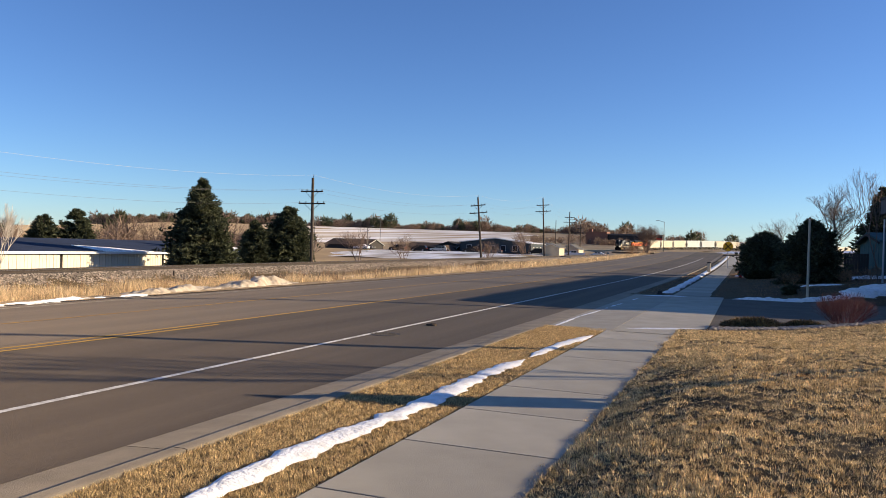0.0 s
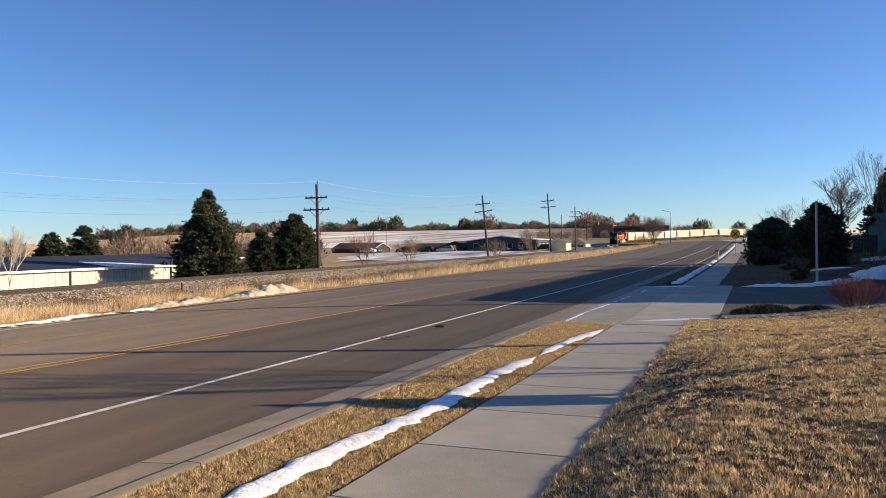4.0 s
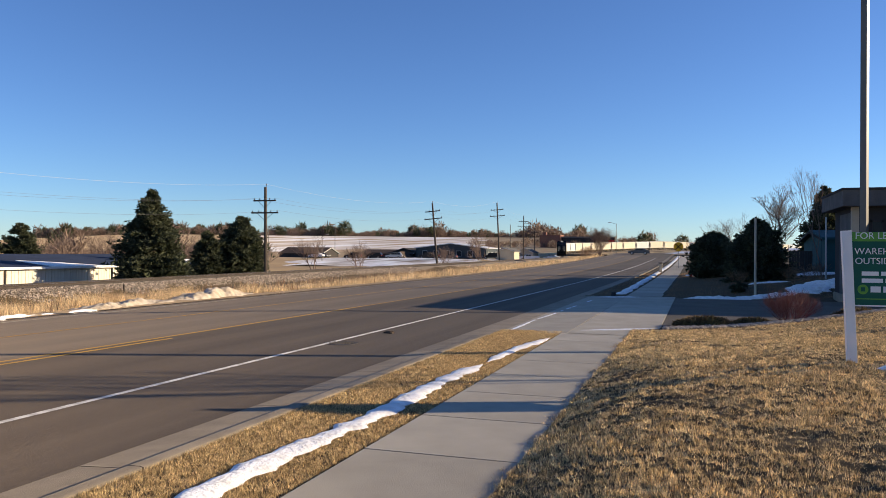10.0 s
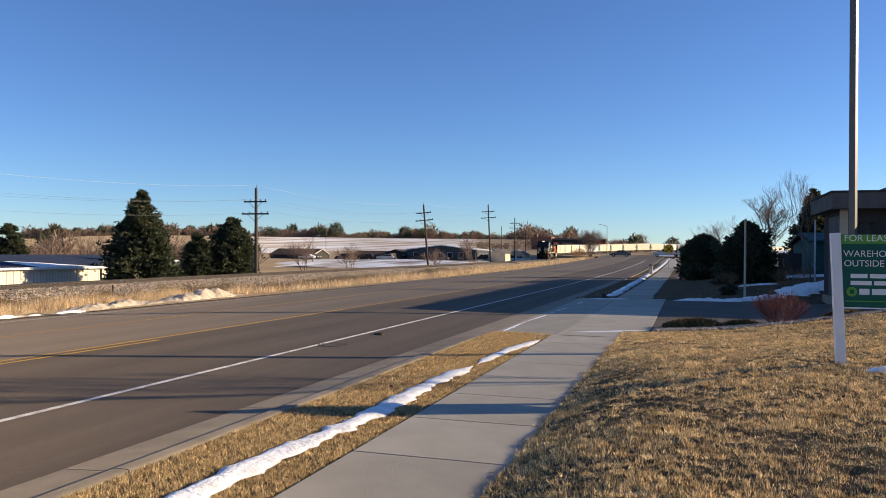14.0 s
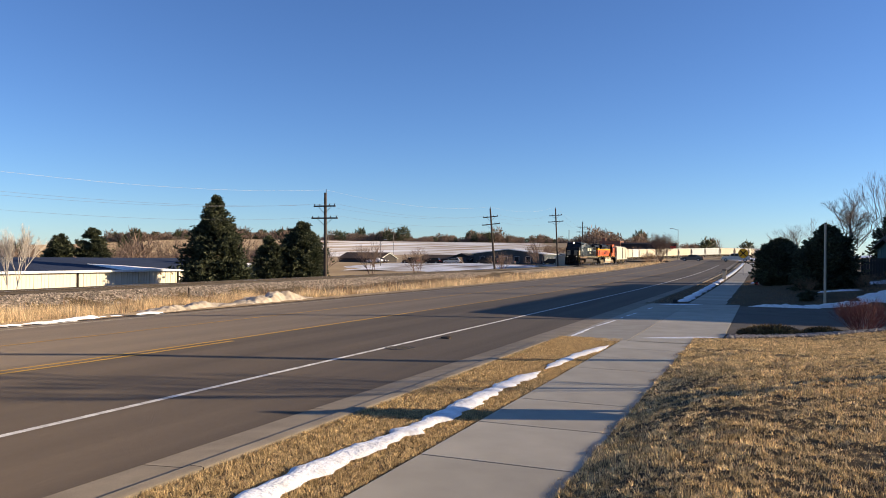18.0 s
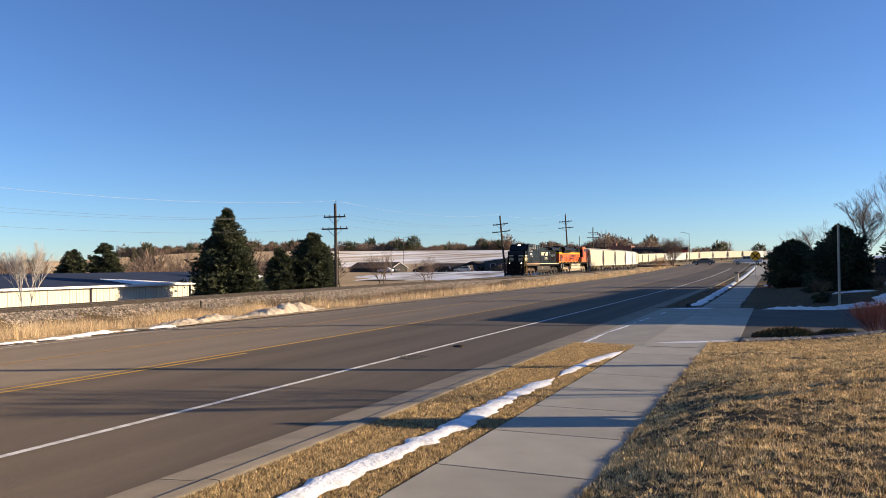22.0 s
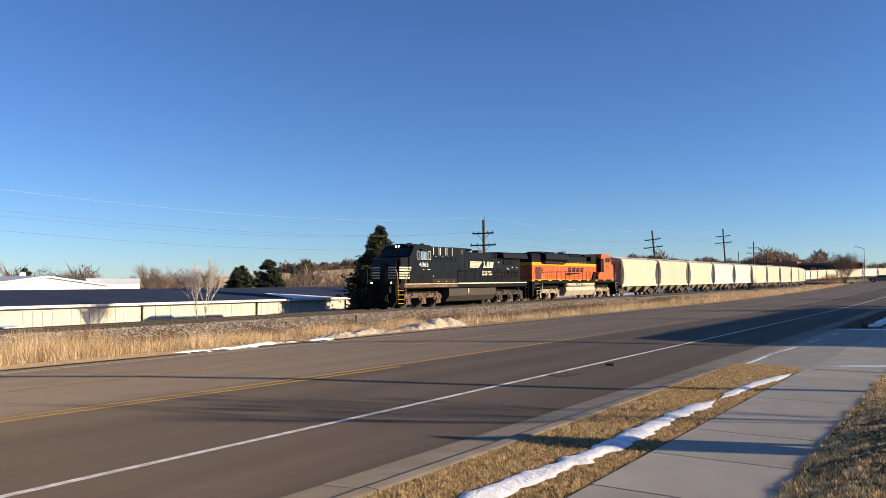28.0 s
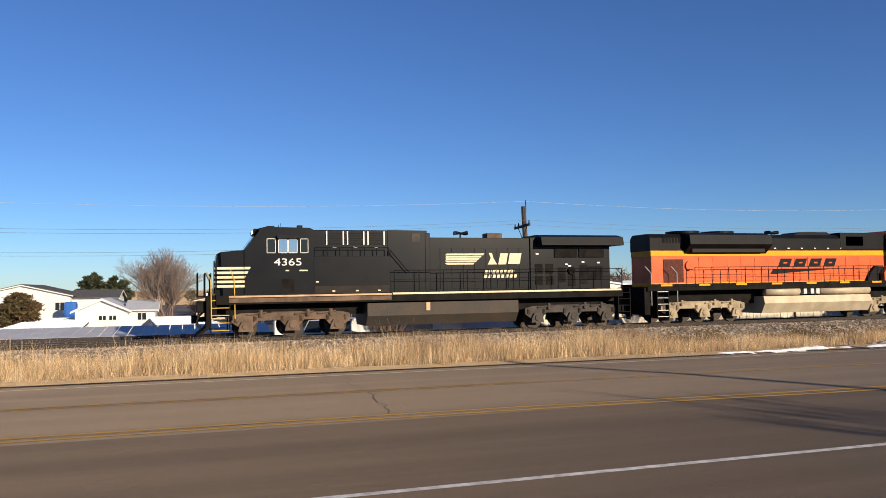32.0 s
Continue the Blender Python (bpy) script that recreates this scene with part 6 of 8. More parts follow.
def storage_shed(x, y, length, width, top, label):
    """A long row of lock-ups running away from the railway; (x, y) is its near corner."""
    t = thing("storage_shed", label, "shed", pose(x, y, LOT, 0, 0, 184.3), group="storage sheds of the yard")
    h = top - LOT
    wall_box("wall", t, 0, length, 0, width, 0, h - 0.1, M["slate_wall"])
    bm = bmesh.new()
    box(bm, -0.12, length + 0.12, -0.12, width + 0.12, h - 0.1, h + 0.02, 0.03)
    part("snow_roof", bm, M["snow"], t, "flat roof under a sheet of snow")
    for i in range(int(length / 1.9)):
        for q, z in ((0.0, -0.03), (width, 0.03)):
            wall_box("door", t, i * 1.9 + 0.2, i * 1.9 + 1.7, min(q, q + z), max(q, q + z), 0.05, h - 0.35, M["white_wall"])
    for i in range(3):
        wall_box("door", t, -0.03, 0, 0.2 + i * 1.6, 1.5 + i * 1.6, 0.05, h - 0.35, M["white_wall"])


storage_shed(-51.2, 3.0, 34, 4.7, -0.72, "long storage shed with slate walls and snowy roof")
storage_shed(-52.2, -7.3, 36, 5.2, -0.72, "long storage shed with white doors and snowy roof")
storage_shed(-56.0, -18.4, 34, 5.2, -0.30, "storage shed with pale doors and snowy roof")
gable_house("house", "large cream house with a grey shingle roof", -124, -108.5, -26, -14.8, LOT, 1.5, 2.85, "x", M["white_wall"], M["grey_roof"], windows=((-19.2, -0.4, 1.2, 1.1), (-16.6, -0.4, 1.2, 1.1), (-23.5, -0.4, 1.2, 1.1)))
gable_house("house", "grey-roofed wing of the large cream house", -122, -110, -15, -9.5, LOT, 1.1, 2.1, "y", M["white_wall"], M["grey_roof"])
gable_house("house", "white bungalow with a pale snowy roof", -92, -80.2, -10.6, -6.0, LOT, 0.1, 1.15, "x", M["white_wall"], M["frost"], windows=((-8.6, -0.85, 0.75, 0.55), (-7.7, -0.85, 0.75, 0.55)))
gable_house("house", "white wing of the bungalow with a pale roof", -90, -80.6, -6.0, -3.6, LOT, 0.05, 0.9, "y", M["white_wall"], M["frost"], windows=((-5.2, -0.9, 0.9, 0.8),))
solo("tarpaulin", box(bmesh.new(), -0.8, 0.8, -0.7, 0.7, 0, 1.9, 0.3), M["blue_tarp"], "bright blue tarpaulin over a load", "tarpaulin", pose(-104.5, -14.2, LOT + 1.4))
solo("load_crate", box(bmesh.new(), -0.8, 0.8, -1.4, 1.4, 0, 1.4, 0.06), M["tan_wall"], "tan crate under a blue tarpaulin", "crate", pose(-104.5, -14.0, LOT))
gable_house("house", "small tan house with a low brown roof", -132, -125, 0.6, 4.8, LOT, 0.45, 0.85, "x", M["tan_wall"], M["brown_roof"], windows=((1.5, -1.4, 1.0, 0.9), (3.2, -1.4, 1.0, 0.9)))
gable_house("shed", "small cream flat shed among bare trees", -130, -125, 9.8, 12.9, LOT, 0.2, 0.5, "x", M["cream_wall"], M["frost"], category="shed")
gable_house("house", "dark house with a pale snowy gable roof", -134, -125, 13.4, 18.0, LOT, 0.5, 1.5, "x", M["dark_wall"], M["frost"], windows=((15.8, -2.0, 0.8, 1.3),))
gable_house("house", "brown house with a shallow roof in the yard", -112, -104, -24, -34, LOT, 0.6, 1.9, "y", M["tan_wall"], M["brown_roof"])
t = thing("white_tank", "tall white rounded storage box in the yard", "tank", pose(-59.8, 6.3, LOT))
part("shell", box(bmesh.new(), -0.6, 0.6, -0.62, 0.62, 0.05, 2.42, 0.12), M["white_wall"], t)
part("skid", box(bmesh.new(), -0.65, 0.65, -0.66, 0.66, 0, 0.08), M["dark_wall"], t)
for x, y, w, d, h in ((-70, -5.9, 7.0, 1.0, 0.5), (-61.5, 6.5, 2.2, 1.3, 1.2), (-64.5, 14.0, 4.0, 6.0, 0.6)):
    bm = bmesh.new()
    bmesh.ops.create_icosphere(bm, subdivisions=3, radius=1)
    for v in bm.verts:
        v.co = Vector((v.co.x * w, v.co.y * d, max(v.co.z, -0.05) * h)) * (1 + 0.25 * noise.noise(v.co * 2.2 + Vector((x, y, 0))))
    solo("snow_drift", bm, M["snow"], "cleared white snow heaped in the yard", "snow", pose(x, y, LOT), group="snow drifts of the yard", smooth=True)


def lamp_post(x, y, z0, top, arm, label, group=""):
    t = thing("street_lamp", label, "street lamp", pose(x, y, z0), group)
    h = top - z0
    part("pole", rod(bmesh.new(), (0, 0, 0), (0, 0, h), 0.10, 0.06, n=8), M["dark_pole"], t)
    part("arm", rod(bmesh.new(), (0, 0, h - 0.15), (arm, 0, h + 0.35), 0.05), M["dark_pole"], t)
    part("lamp_head", box(bmesh.new(), min(arm, arm + 0.7 * math.copysign(1, arm)), max(arm, arm + 0.7 * math.copysign(1, arm)), -0.12, 0.12, h + 0.3, h + 0.45, 0.03), M["galvanised"], t)


lamp_post(-110.3, 224.4, -1.6, 11.0, 2.0, "tall street lamp with one arm", "far street lamps")
lamp_post(-22.3, 229.0, 0.8, 10.5, -1.6, "tall street lamp with a short arm", "far street lamps")
lamp_post(-90, 150, -2.2, 6.2, 1.0, "short street lamp beyond the lots", "far street lamps")
lamp_post(-86, 168, -2.2, 5.6, 1.0, "short street lamp beyond the lots", "far street lamps")
t = thing("yard_lamp", "blue-grey square yard lamp on a mast", "street lamp", pose(-80.0, 3.9, LOT))
part("pole", rod(bmesh.new(), (0, 0, 0), (0, 0, 5.8), 0.075, n=8), M["blue_pole"], t)
part("lamp_head", box(bmesh.new(), -0.25, 0.25, -0.22, 0.22, 5.7, 7.0, 0.03), M["blue_pole"], t)

# ---- telegraph poles and wires ----
ARMS = {}


def power_pole(x, y, z0, top, lean, label, gear=False, scale=1.0, aside=0.0):
    t = thing("power_pole", label, "utility pole", pose(x, y, z0, 0, 0, 0) @ pose(0, 0, 0, lean, aside, 0), "utility poles along the railway")
    h = top - z0
    part("pole", rod(bmesh.new(), (0, 0, -0.3), (0, 0, h), 0.19, 0.13, n=10), M["pole_wood"], t)
    part("top_pin", rod(bmesh.new(), (0, 0.12, h - 0.4), (0, 0.16, h + 0.35), 0.035), M["dark_wall"], t)
    tops = [(0, 0.14, h + 0.3)]
    for dz, half in ((1.35 * scale, 1.25 * scale), (2.55 * scale, 1.5 * scale)):
        arm = part("cross_arm", box(bmesh.new(), -half, half, -0.20, -0.10, h - dz - 0.07, h - dz + 0.07, 0.01), M["pole_wood"], t)
        arm.matrix_basis = pose(0, 0, 0, 0, 0, 0)
        for sx in (-1, 1):
            part("brace", rod(bmesh.new(), (sx * half * 0.62, -0.12, h - dz), (0, -0.15, h - dz - 0.75), 0.022), M["dark_wall"], arm)
            for q in (0.92, 0.45):
                part("insulator", rod(bmesh.new(), (sx * half * q, -0.15, h - dz + 0.07), (sx * half * q, -0.15, h - dz + 0.24), 0.05, 0.03, n=8), M["dark_wall"], arm)
            c, s = 1.0, 0.0
            px, py = sx * half * 0.92, -0.15
            tops.append((px * c - py * s, px * s + py * c, h - dz + 0.24))
    if gear:
        for k, (dx, dy) in enumerate(((0.42, 0.1), (0.30, 0.42), (0.36, -0.25))):
            b = bmesh.new()
            rod(b, (dx, dy, h - 3.85), (dx, dy, h - 3.15), 0.16, n=14)
            rod(b, (dx, dy, h - 3.15), (dx, dy, h - 2.95), 0.05, n=8)
            part("transformer", b, M["galvanised"], t, "pale grey transformer can")
        part("equipment_frame", box(bmesh.new(), -0.35, 0.5, -0.3, 0.5, h - 3.6, h - 3.54), M["galvanised"], t)
        part("cutout_box", box(bmesh.new(), -0.55, -0.2, -0.2, 0.15, h - 3.65, h - 3.25, 0.02), M["dark_wall"], t)
        part("riser", rod(bmesh.new(), (0.3, 0.2, h - 4.7), (0.3, 0.2, h - 3.6), 0.05, n=8), M["galvanised"], t)
        part("coil", rod(bmesh.new(), (-0.3, -0.2, h - 4.2), (-0.22, -0.2, h - 4.2), 0.17, n=12), M["ink"], t)
    m = t.matrix_basis
    return [m @ Vector(p) for p in tops]


POLES = [power_pole(-40.5, -34.0, -1.3, 6.9, 0, "brown wooden utility pole with two cross-arms"),
         power_pole(-40.5, 18.1, -1.3, 6.5, 1.6, "leaning wooden pole with transformers and switch gear", True, 0.85, -2.0),
         power_pole(-40.5, 67.1, -1.2, 8.2, 1.2, "brown wooden utility pole with two cross-arms"),
         power_pole(-39.4, 117.0, -0.8, 9.8, -1.4, "leaning wooden utility pole with two cross-arms", aside=-5.5),
         power_pole(-39.9, 160.0, -0.6, 12.5, -2.2, "tall leaning utility pole with two cross-arms", scale=1.1, aside=-3.5),
         power_pole(-45.6, 210.0, -0.3, 12.0, 0, "wooden utility pole far down the line", scale=1.1),
         power_pole(-52.6, 260.0, 0.0, 10.3, 0, "wooden utility pole far down the line", scale=1.1)]
part_of_line = thing("power_line", "thin dark overhead wires hung from pole to pole", "power line")
for a, b in zip(POLES[:-1], POLES[1:]):
    for i, (p, q) in enumerate(zip(a, b)):
        if i in (3,) and a is not POLES[0]:
            continue
        bm = tube(bmesh.new(), [p.lerp(q, k / 14) - Vector((0, 0, 0.9 * 4 * k / 14 * (1 - k / 14))) for k in range(15)], 0.0065, 3)
        part("wire", bm, M["wire_pale" if i == 0 else "wire"], part_of_line)
part("mast", rod(bmesh.new(), (-48.2, 205, -0.4), (-48.2, 205, 9.5), 0.12, 0.08), M["pole_wood"], thing("bare_pole", "single bare wooden pole beyond the line", "pole"))

# ---- far lots on the line of the track ----
gable_house("house", "dark low house with a brown roof", -118, -104, 203, 214, -1.9, 1.2, 2.9, "x", M["dark_wall"], M["brown_roof"])
gable_house("house", "small dark house with a white gable trim", -96.5, -91.5, 202.5, 212, -1.0, 0.25, 1.7, "y", M["dark_wall"], M["brown_roof"])
gable_house("house", "small brown house with pale gable boards", -81.0, -78.0, 203, 211, -1.0, 0.5, 1.8, "y", M["brick_wall"], M["brown_roof"])
gable_house("house", "long dark house with a pitched roof", -94, -78, 208, 219, -1.6, 1.2, 2.4, "x", M["dark_wall"], M["brown_roof"], windows=((211, -0.2, 1.2, 1.1), (215, -0.2, 1.2, 1.1)))
gable_house("shed", "dark barn with a broad gable", -86, -76.5, 210.5, 222, -1.4, 1.3, 2.9, "y", M["dark_wall"], M["dark_wall"], category="shed", trim=M["dark_wall"])
t = gable_house("workshop", "dark green metal workshop with a long low roof", -77, -56, 209, 224, -0.9, 3.0, 4.3, "y", M["slate_wall"], M["frost"], windows=((211, 0.9, 1.4, 1.1), (215, 0.9, 1.4, 1.1), (219, 0.9, 1.4, 1.1)), category="workshop")
for i in range(5):
    window(t, -8.5 + i * 3.4, -7.5, 1.6, 1.5, 1.6, "y")
gable_house("shed", "small pale shed beside the railway", -49.5, -45.0, 196, 202, -0.6, 2.2, 3.0, "y", M["tan_wall"], M["grey_roof"], category="shed")
t = thing("brick_block", "dark brick building with a flat roof", "building", pose(-74, 512, 4.2))
wall_box("wall", t, -26, -12.2, 0, 14, 0, 9.6, M["brick_wall"])
wall_box("wall", t, -12.0, 23, 2, 14, 0, 7.6, M["dark_wall"])
wall_box("roof", t, -12.3, 23.2, 1.8, 14.2, 7.6, 8.6, M["grey_roof"])
wall_box("chimney", t, -25, -22.6, 4, 6, 9.6, 11.6, M["brick_wall"])
wall_box("entrance_sign", t, 19, 22.6, 1.7, 1.95, 4.0, 6.4, M["red_sign"])
for i in range(6):
    window(t, -9.5 + i * 5.0, 2.0, 2.8, 2.6, 2.0, "y")
for i, (x, y, w) in enumerate(((-58, 236, 6), (-66, 240, 7), (-54, 250, 6), (-62, 262, 6))):
    gable_house("house", "small house with pale gable among bare trees", x - w / 2, x + w / 2, y, y + 8, 0.0, 1.9, 3.4, "y", M["tan_wall"] if i % 2 == 0 else M["dark_wall"], M["grey_roof"])
# snowfield in the lot and snow on the far slopes
def snow_sheet(name, label, x0, x1, y0, y1, lift, nx, ny, seed, cut=0.0, material=None, parent=None, ragged=3.0):
    rng = np.random.default_rng(seed)
    gxs, gys = np.meshgrid(np.linspace(x0, x1, nx), np.linspace(y0, y1, ny))
    u, w = (gxs - x0) / (x1 - x0) * 2 - 1, (gys - y0) / (y1 - y0) * 2 - 1
    ph = rng.uniform(0, 6.28, 4)
    r = np.sqrt(u * u + w * w) + 0.16 * np.sin(ragged * u * 2.2 + ph[0] + 2 * w) + 0.13 * np.sin(ragged * w * 2.7 + ph[1] - u) + 0.07 * np.sin(ragged * 3.3 * u + ph[2]) 
    h = lift * np.clip((1.0 - r) * 3, -1.0, 1) + lift * 0.2 * np.sin(gxs * 5 + ph[3]) * np.sin(gys * 4)
    z = ground_z(gxs, gys) + h
    idx = np.arange(nx * ny).reshape(ny, nx)
    f = np.stack([idx[:-1, :-1], idx[:-1, 1:], idx[1:, 1:], idx[1:, :-1]], -1).reshape(-1, 4)
    keep = h.ravel()[f].max(1) > -lift * 0.4
    ob = new(name, raw(name, np.c_[gxs.ravel(), gys.ravel(), z.ravel()].tolist(), f[keep].tolist(), material or M["snow"], True))
    return tagged(ob, label, "snow")


snow_sheet("snowfield", "thin white snowfield in the lot beyond the railway", -96, -46, 150, 202, 0.3, 50, 60, 1, ragged=3.0, material=M["patchy_snow"])
snow_sheet("snowfield", "snow bank beyond the side street", -12, 34, 188, 232, 0.5, 40, 20, 2)

# ---- snow along the street ----
def ribbon(name, label, pts, width, height, seed, material=None, z_of=None, category="snow", gaps=0.0, base=0.0):
    """A rounded bank of snow along a line of (x, y) points, with ragged edges."""
    rng = np.random.default_rng(seed)
    pts = np.array(pts, float)
    seg = np.r_[0, np.cumsum(np.hypot(*np.diff(pts, axis=0).T))]
    n = max(12, int(seg[-1] / 0.11))
    s = np.linspace(0, seg[-1], n)
    cx, cy = np.interp(s, seg, pts[:, 0]), np.interp(s, seg, pts[:, 1])
    tx, ty = np.gradient(cx), np.gradient(cy)
    ln = np.hypot(tx, ty)
    px, py = ty / ln, -tx / ln
    across = np.array([-1, -0.85, -0.65, -0.42, -0.2, 0, 0.2, 0.42, 0.65, 0.85, 1])
    prof = np.array([-0.35, 0.25, 0.6, 0.88, 0.97, 1.0, 0.97, 0.88, 0.6, 0.25, -0.35])
    wob = 1 + 0.12 * np.sin(s * 2.1 + seed) + 0.16 * np.sin(s * 7.3 + 2 * seed) + 0.10 * np.sin(s * 17 + seed) + rng.normal(size=n) * 0.09
    shift = 0.12 * width * np.sin(s * 1.3 + seed * 1.7)
    tail = np.minimum(1, np.minimum(s, seg[-1] - s) / min(0.8, seg[-1] / 4) + 0.08)
    w = width / 2 * wob * tail
    h = height * (0.85 + 0.15 * np.sin(s * 1.7 + seed) + 0.04 * np.sin(s * 6.1) + 0.03 * np.sin(s * 13.3 + seed)) * tail
    v = []
    for i in range(n):
        for a, p in zip(across, prof):
            x, y = cx[i] + px[i] * (a * w[i] + shift[i]), cy[i] + py[i] * (a * w[i] + shift[i])
            z = (float(z_of(x, y)) if z_of else 0.0) + base + p * h[i] * (1 + 0.45 * noise.noise(Vector((x * 1.6, y * 1.6, seed))) + 0.28 * noise.noise(Vector((x * 5, y * 5, seed))) + 0.14 * noise.noise(Vector((x * 13, y * 13, seed))))
            v.append((x, y, z))
    k = len(across)
    f = [(i * k + j, i * k + j + 1, (i + 1) * k + j + 1, (i + 1) * k + j) for i in range(n - 1) for j in range(k - 1)]
    ob = new(name, raw(name, v, f, material or M["snow"], True))
    return tagged(ob, label, category)


turf0 = lambda x, y: 0.0
ribbon("snow_strip", "narrow strip of white snow melting on the verge", [(-3.60, -6.0), (-3.62, 1.5), (-3.66, 4.6), (-3.62, 6.6), (-3.56, 8.6), (-3.50, 12.0), (-3.46, 12.7)], 0.31, 0.030, 1, z_of=turf0)
ribbon("snow_strip", "short remnant of snow on the verge", [(-3.42, 13.0), (-3.35, 15.4), (-3.12, 17.2)], 0.24, 0.026, 2, z_of=turf0)
ribbon("snow_strip", "icy snow along the driveway gutter", [(-4.45, 17.4), (-4.40, 22.0), (-4.2, 28.0), (-4.0, 33.0)], 0.17, 0.03, 3, z_of=lambda x, y: -0.06)
ribbon("snow_strip", "icy snow across the pavement at the driveway", [(-2.7, 19.2), (-0.9, 20.3)], 0.30, 0.02, 4, z_of=turf0)
ribbon("snow_strip", "icy snow along the far edge of the driveway", [(-4.1, 34.0), (-2.3, 34.6)], 0.3, 0.03, 5, z_of=turf0)
ribbon("snow_strip", "strip of snow along the far verge", [(-3.35, 36.5), (-3.4, 50), (-3.5, 80), (-3.5, 120), (-3.5, 165)], 0.42, 0.07, 6, z_of=lambda x, y: climb(y))
ribbon("snow_drift", "ploughed snow heap edging the drive in shade", [(-0.6, 34.8), (1.6, 35.3), (3.2, 36.2), (4.3, 37.6)], 0.7, 0.14, 7, z_of=lambda x, y: ground_z(x, y))
ribbon("snow_drift", "broad snow heap in shade beside the building", [(3.8, 37.8), (5.6, 39.2), (9.5, 41.0)], 2.0, 0.22, 8, z_of=lambda x, y: ground_z(x, y))
ribbon("snow_drift", "small patch of snow under the junipers", [(2.3, 42.0), (4.6, 42.6)], 0.7, 0.10, 9, z_of=lambda x, y: ground_z(x, y))
ribbon("snow_drift", "long patch of snow before the teal house", [(4.4, 51.5), (12.0, 51.0)], 1.2, 0.18, 10, z_of=lambda x, y: ground_z(x, y))
ribbon("snow_drift", "patch of snow beside the far pavement", [(-0.8, 66), (1.4, 68), (2.6, 67)], 2.2, 0.18, 11, z_of=lambda x, y: ground_z(x, y))


def snow_bank():
    """One long ploughed bank with a low tail and a higher crumbling end."""
    nx, ny = 48, 260
    xs, ys = np.meshgrid(np.linspace(-20.9, -18.78, nx), np.linspace(19.6, 31.8, ny))
    fb = np.array([noise.fractal(Vector((x * 1.5, y * 1.1, 3.0)), 0.8, 2.1, 5) for x, y in zip(xs.ravel(), ys.ravel())]).reshape(xs.shape)
    fine = np.array([noise.noise(Vector((x * 7, y * 7, 8.0))) for x, y in zip(xs.ravel(), ys.ravel())]).reshape(xs.shape)
    chunk = np.array([noise.noise(Vector((x * 3.6, y * 3.2, 5.0))) for x, y in zip(xs.ravel(), ys.ravel())]).reshape(xs.shape)
    top = np.interp(ys, [19.6, 20.5, 22.4, 24, 25.4, 26.3, 27.4, 29.2, 30.6, 31.8], [-0.05, 0.16, 0.30, 0.28, 0.17, 0.28, 0.46, 0.44, 0.26, -0.05])
    mid = np.interp(ys, [18.2, 22, 26, 29, 32.6], [-19.2, -19.5, -19.8, -19.85, -19.6])
    wide = np.interp(ys, [18.2, 20, 25, 28, 32.6], [0.3, 0.62, 0.7, 0.95, 0.5])
    u = (xs - mid) / wide
    h = 0.9 * np.maximum(top, 0) * np.clip(1.0 - np.abs(u) ** 2.6 + 0.38 * fb, -0.5, 1.3) + (0.045 * fb + 0.03 * chunk) * (np.abs(u) < 1.15) + 0.035 * fine
    h = np.clip(h, -0.06, None)
    idx = np.arange(nx * ny).reshape(ny, nx)
    f = np.stack([idx[:-1, :-1], idx[:-1, 1:], idx[1:, 1:], idx[1:, :-1]], -1).reshape(-1, 4)
    keep = h.ravel()[f].max(1) > -0.05
    z = ground_z(xs, ys) + h
    ob = new("snow_bank", raw("snow_bank", np.c_[xs.ravel(), ys.ravel(), z.ravel()].tolist(), f[keep].tolist(), M["dirty_snow"], True))
    return tagged(ob, "dirty cream snow bank ploughed to the road edge", "snow")


snow_bank()
ribbon("snow_strip", "thin white snow along the road edge", [(-18.95, 13.6), (-19.0, 17.0), (-19.0, 21.2)], 0.7, 0.13, 14, z_of=lambda x, y: ground_z(x, y))
for i, (xa, ya, xb, yb, w) in enumerate(((-26.5, 17, -26.0, 27, 0.9), (-27.2, 36, -26.6, 43, 0.9), (-25.0, 13, -25.2, 17.5, 0.8), (-26.2, 47, -26.4, 53, 0.8), (-23.0, 60.5, -23.5, 68, 2.0), (-24.6, 63, -25, 71, 0.9))):
    ribbon("snow_patch", "old snow lying among the dry grass", [(xa, ya), ((xa + xb) / 2, (ya + yb) / 2), (xb, yb)], w, 0.16, 20 + i, M["dirty_snow"] if i != 5 else None, lambda x, y: ground_z(x, y))

# ---- turf and tall grass ----
def blades(name, label, x, y, z, h, w, rng, material, lean=0.5):
    n = len(x)
    a = rng.uniform(0, 6.28, n)
    d = rng.uniform(0, 6.28, n)
    tip = np.abs(rng.normal(size=n)) * lean * h
    bx, by = np.cos(a) * w / 2, np.sin(a) * w / 2
    v = np.stack([np.stack([x - bx, y - by, z], -1), np.stack([x + bx, y + by, z], -1), np.stack([x + np.cos(d) * tip, y + np.sin(d) * tip, z + h], -1)], 1).reshape(-1, 3)
    ob = new(name, tri_mesh(name, v, material))
    return tagged(ob, label, "grass", kind="stuff")


def lump(x, y, k=1.0):
    return 0.5 + 0.25 * np.sin(x * 7.1 * k + 3 * np.sin(y * 2.3 * k)) + 0.25 * np.sin(y * 6.3 * k + 2.2 * np.sin(x * 3.1 * k))


rng = np.random.default_rng(21)


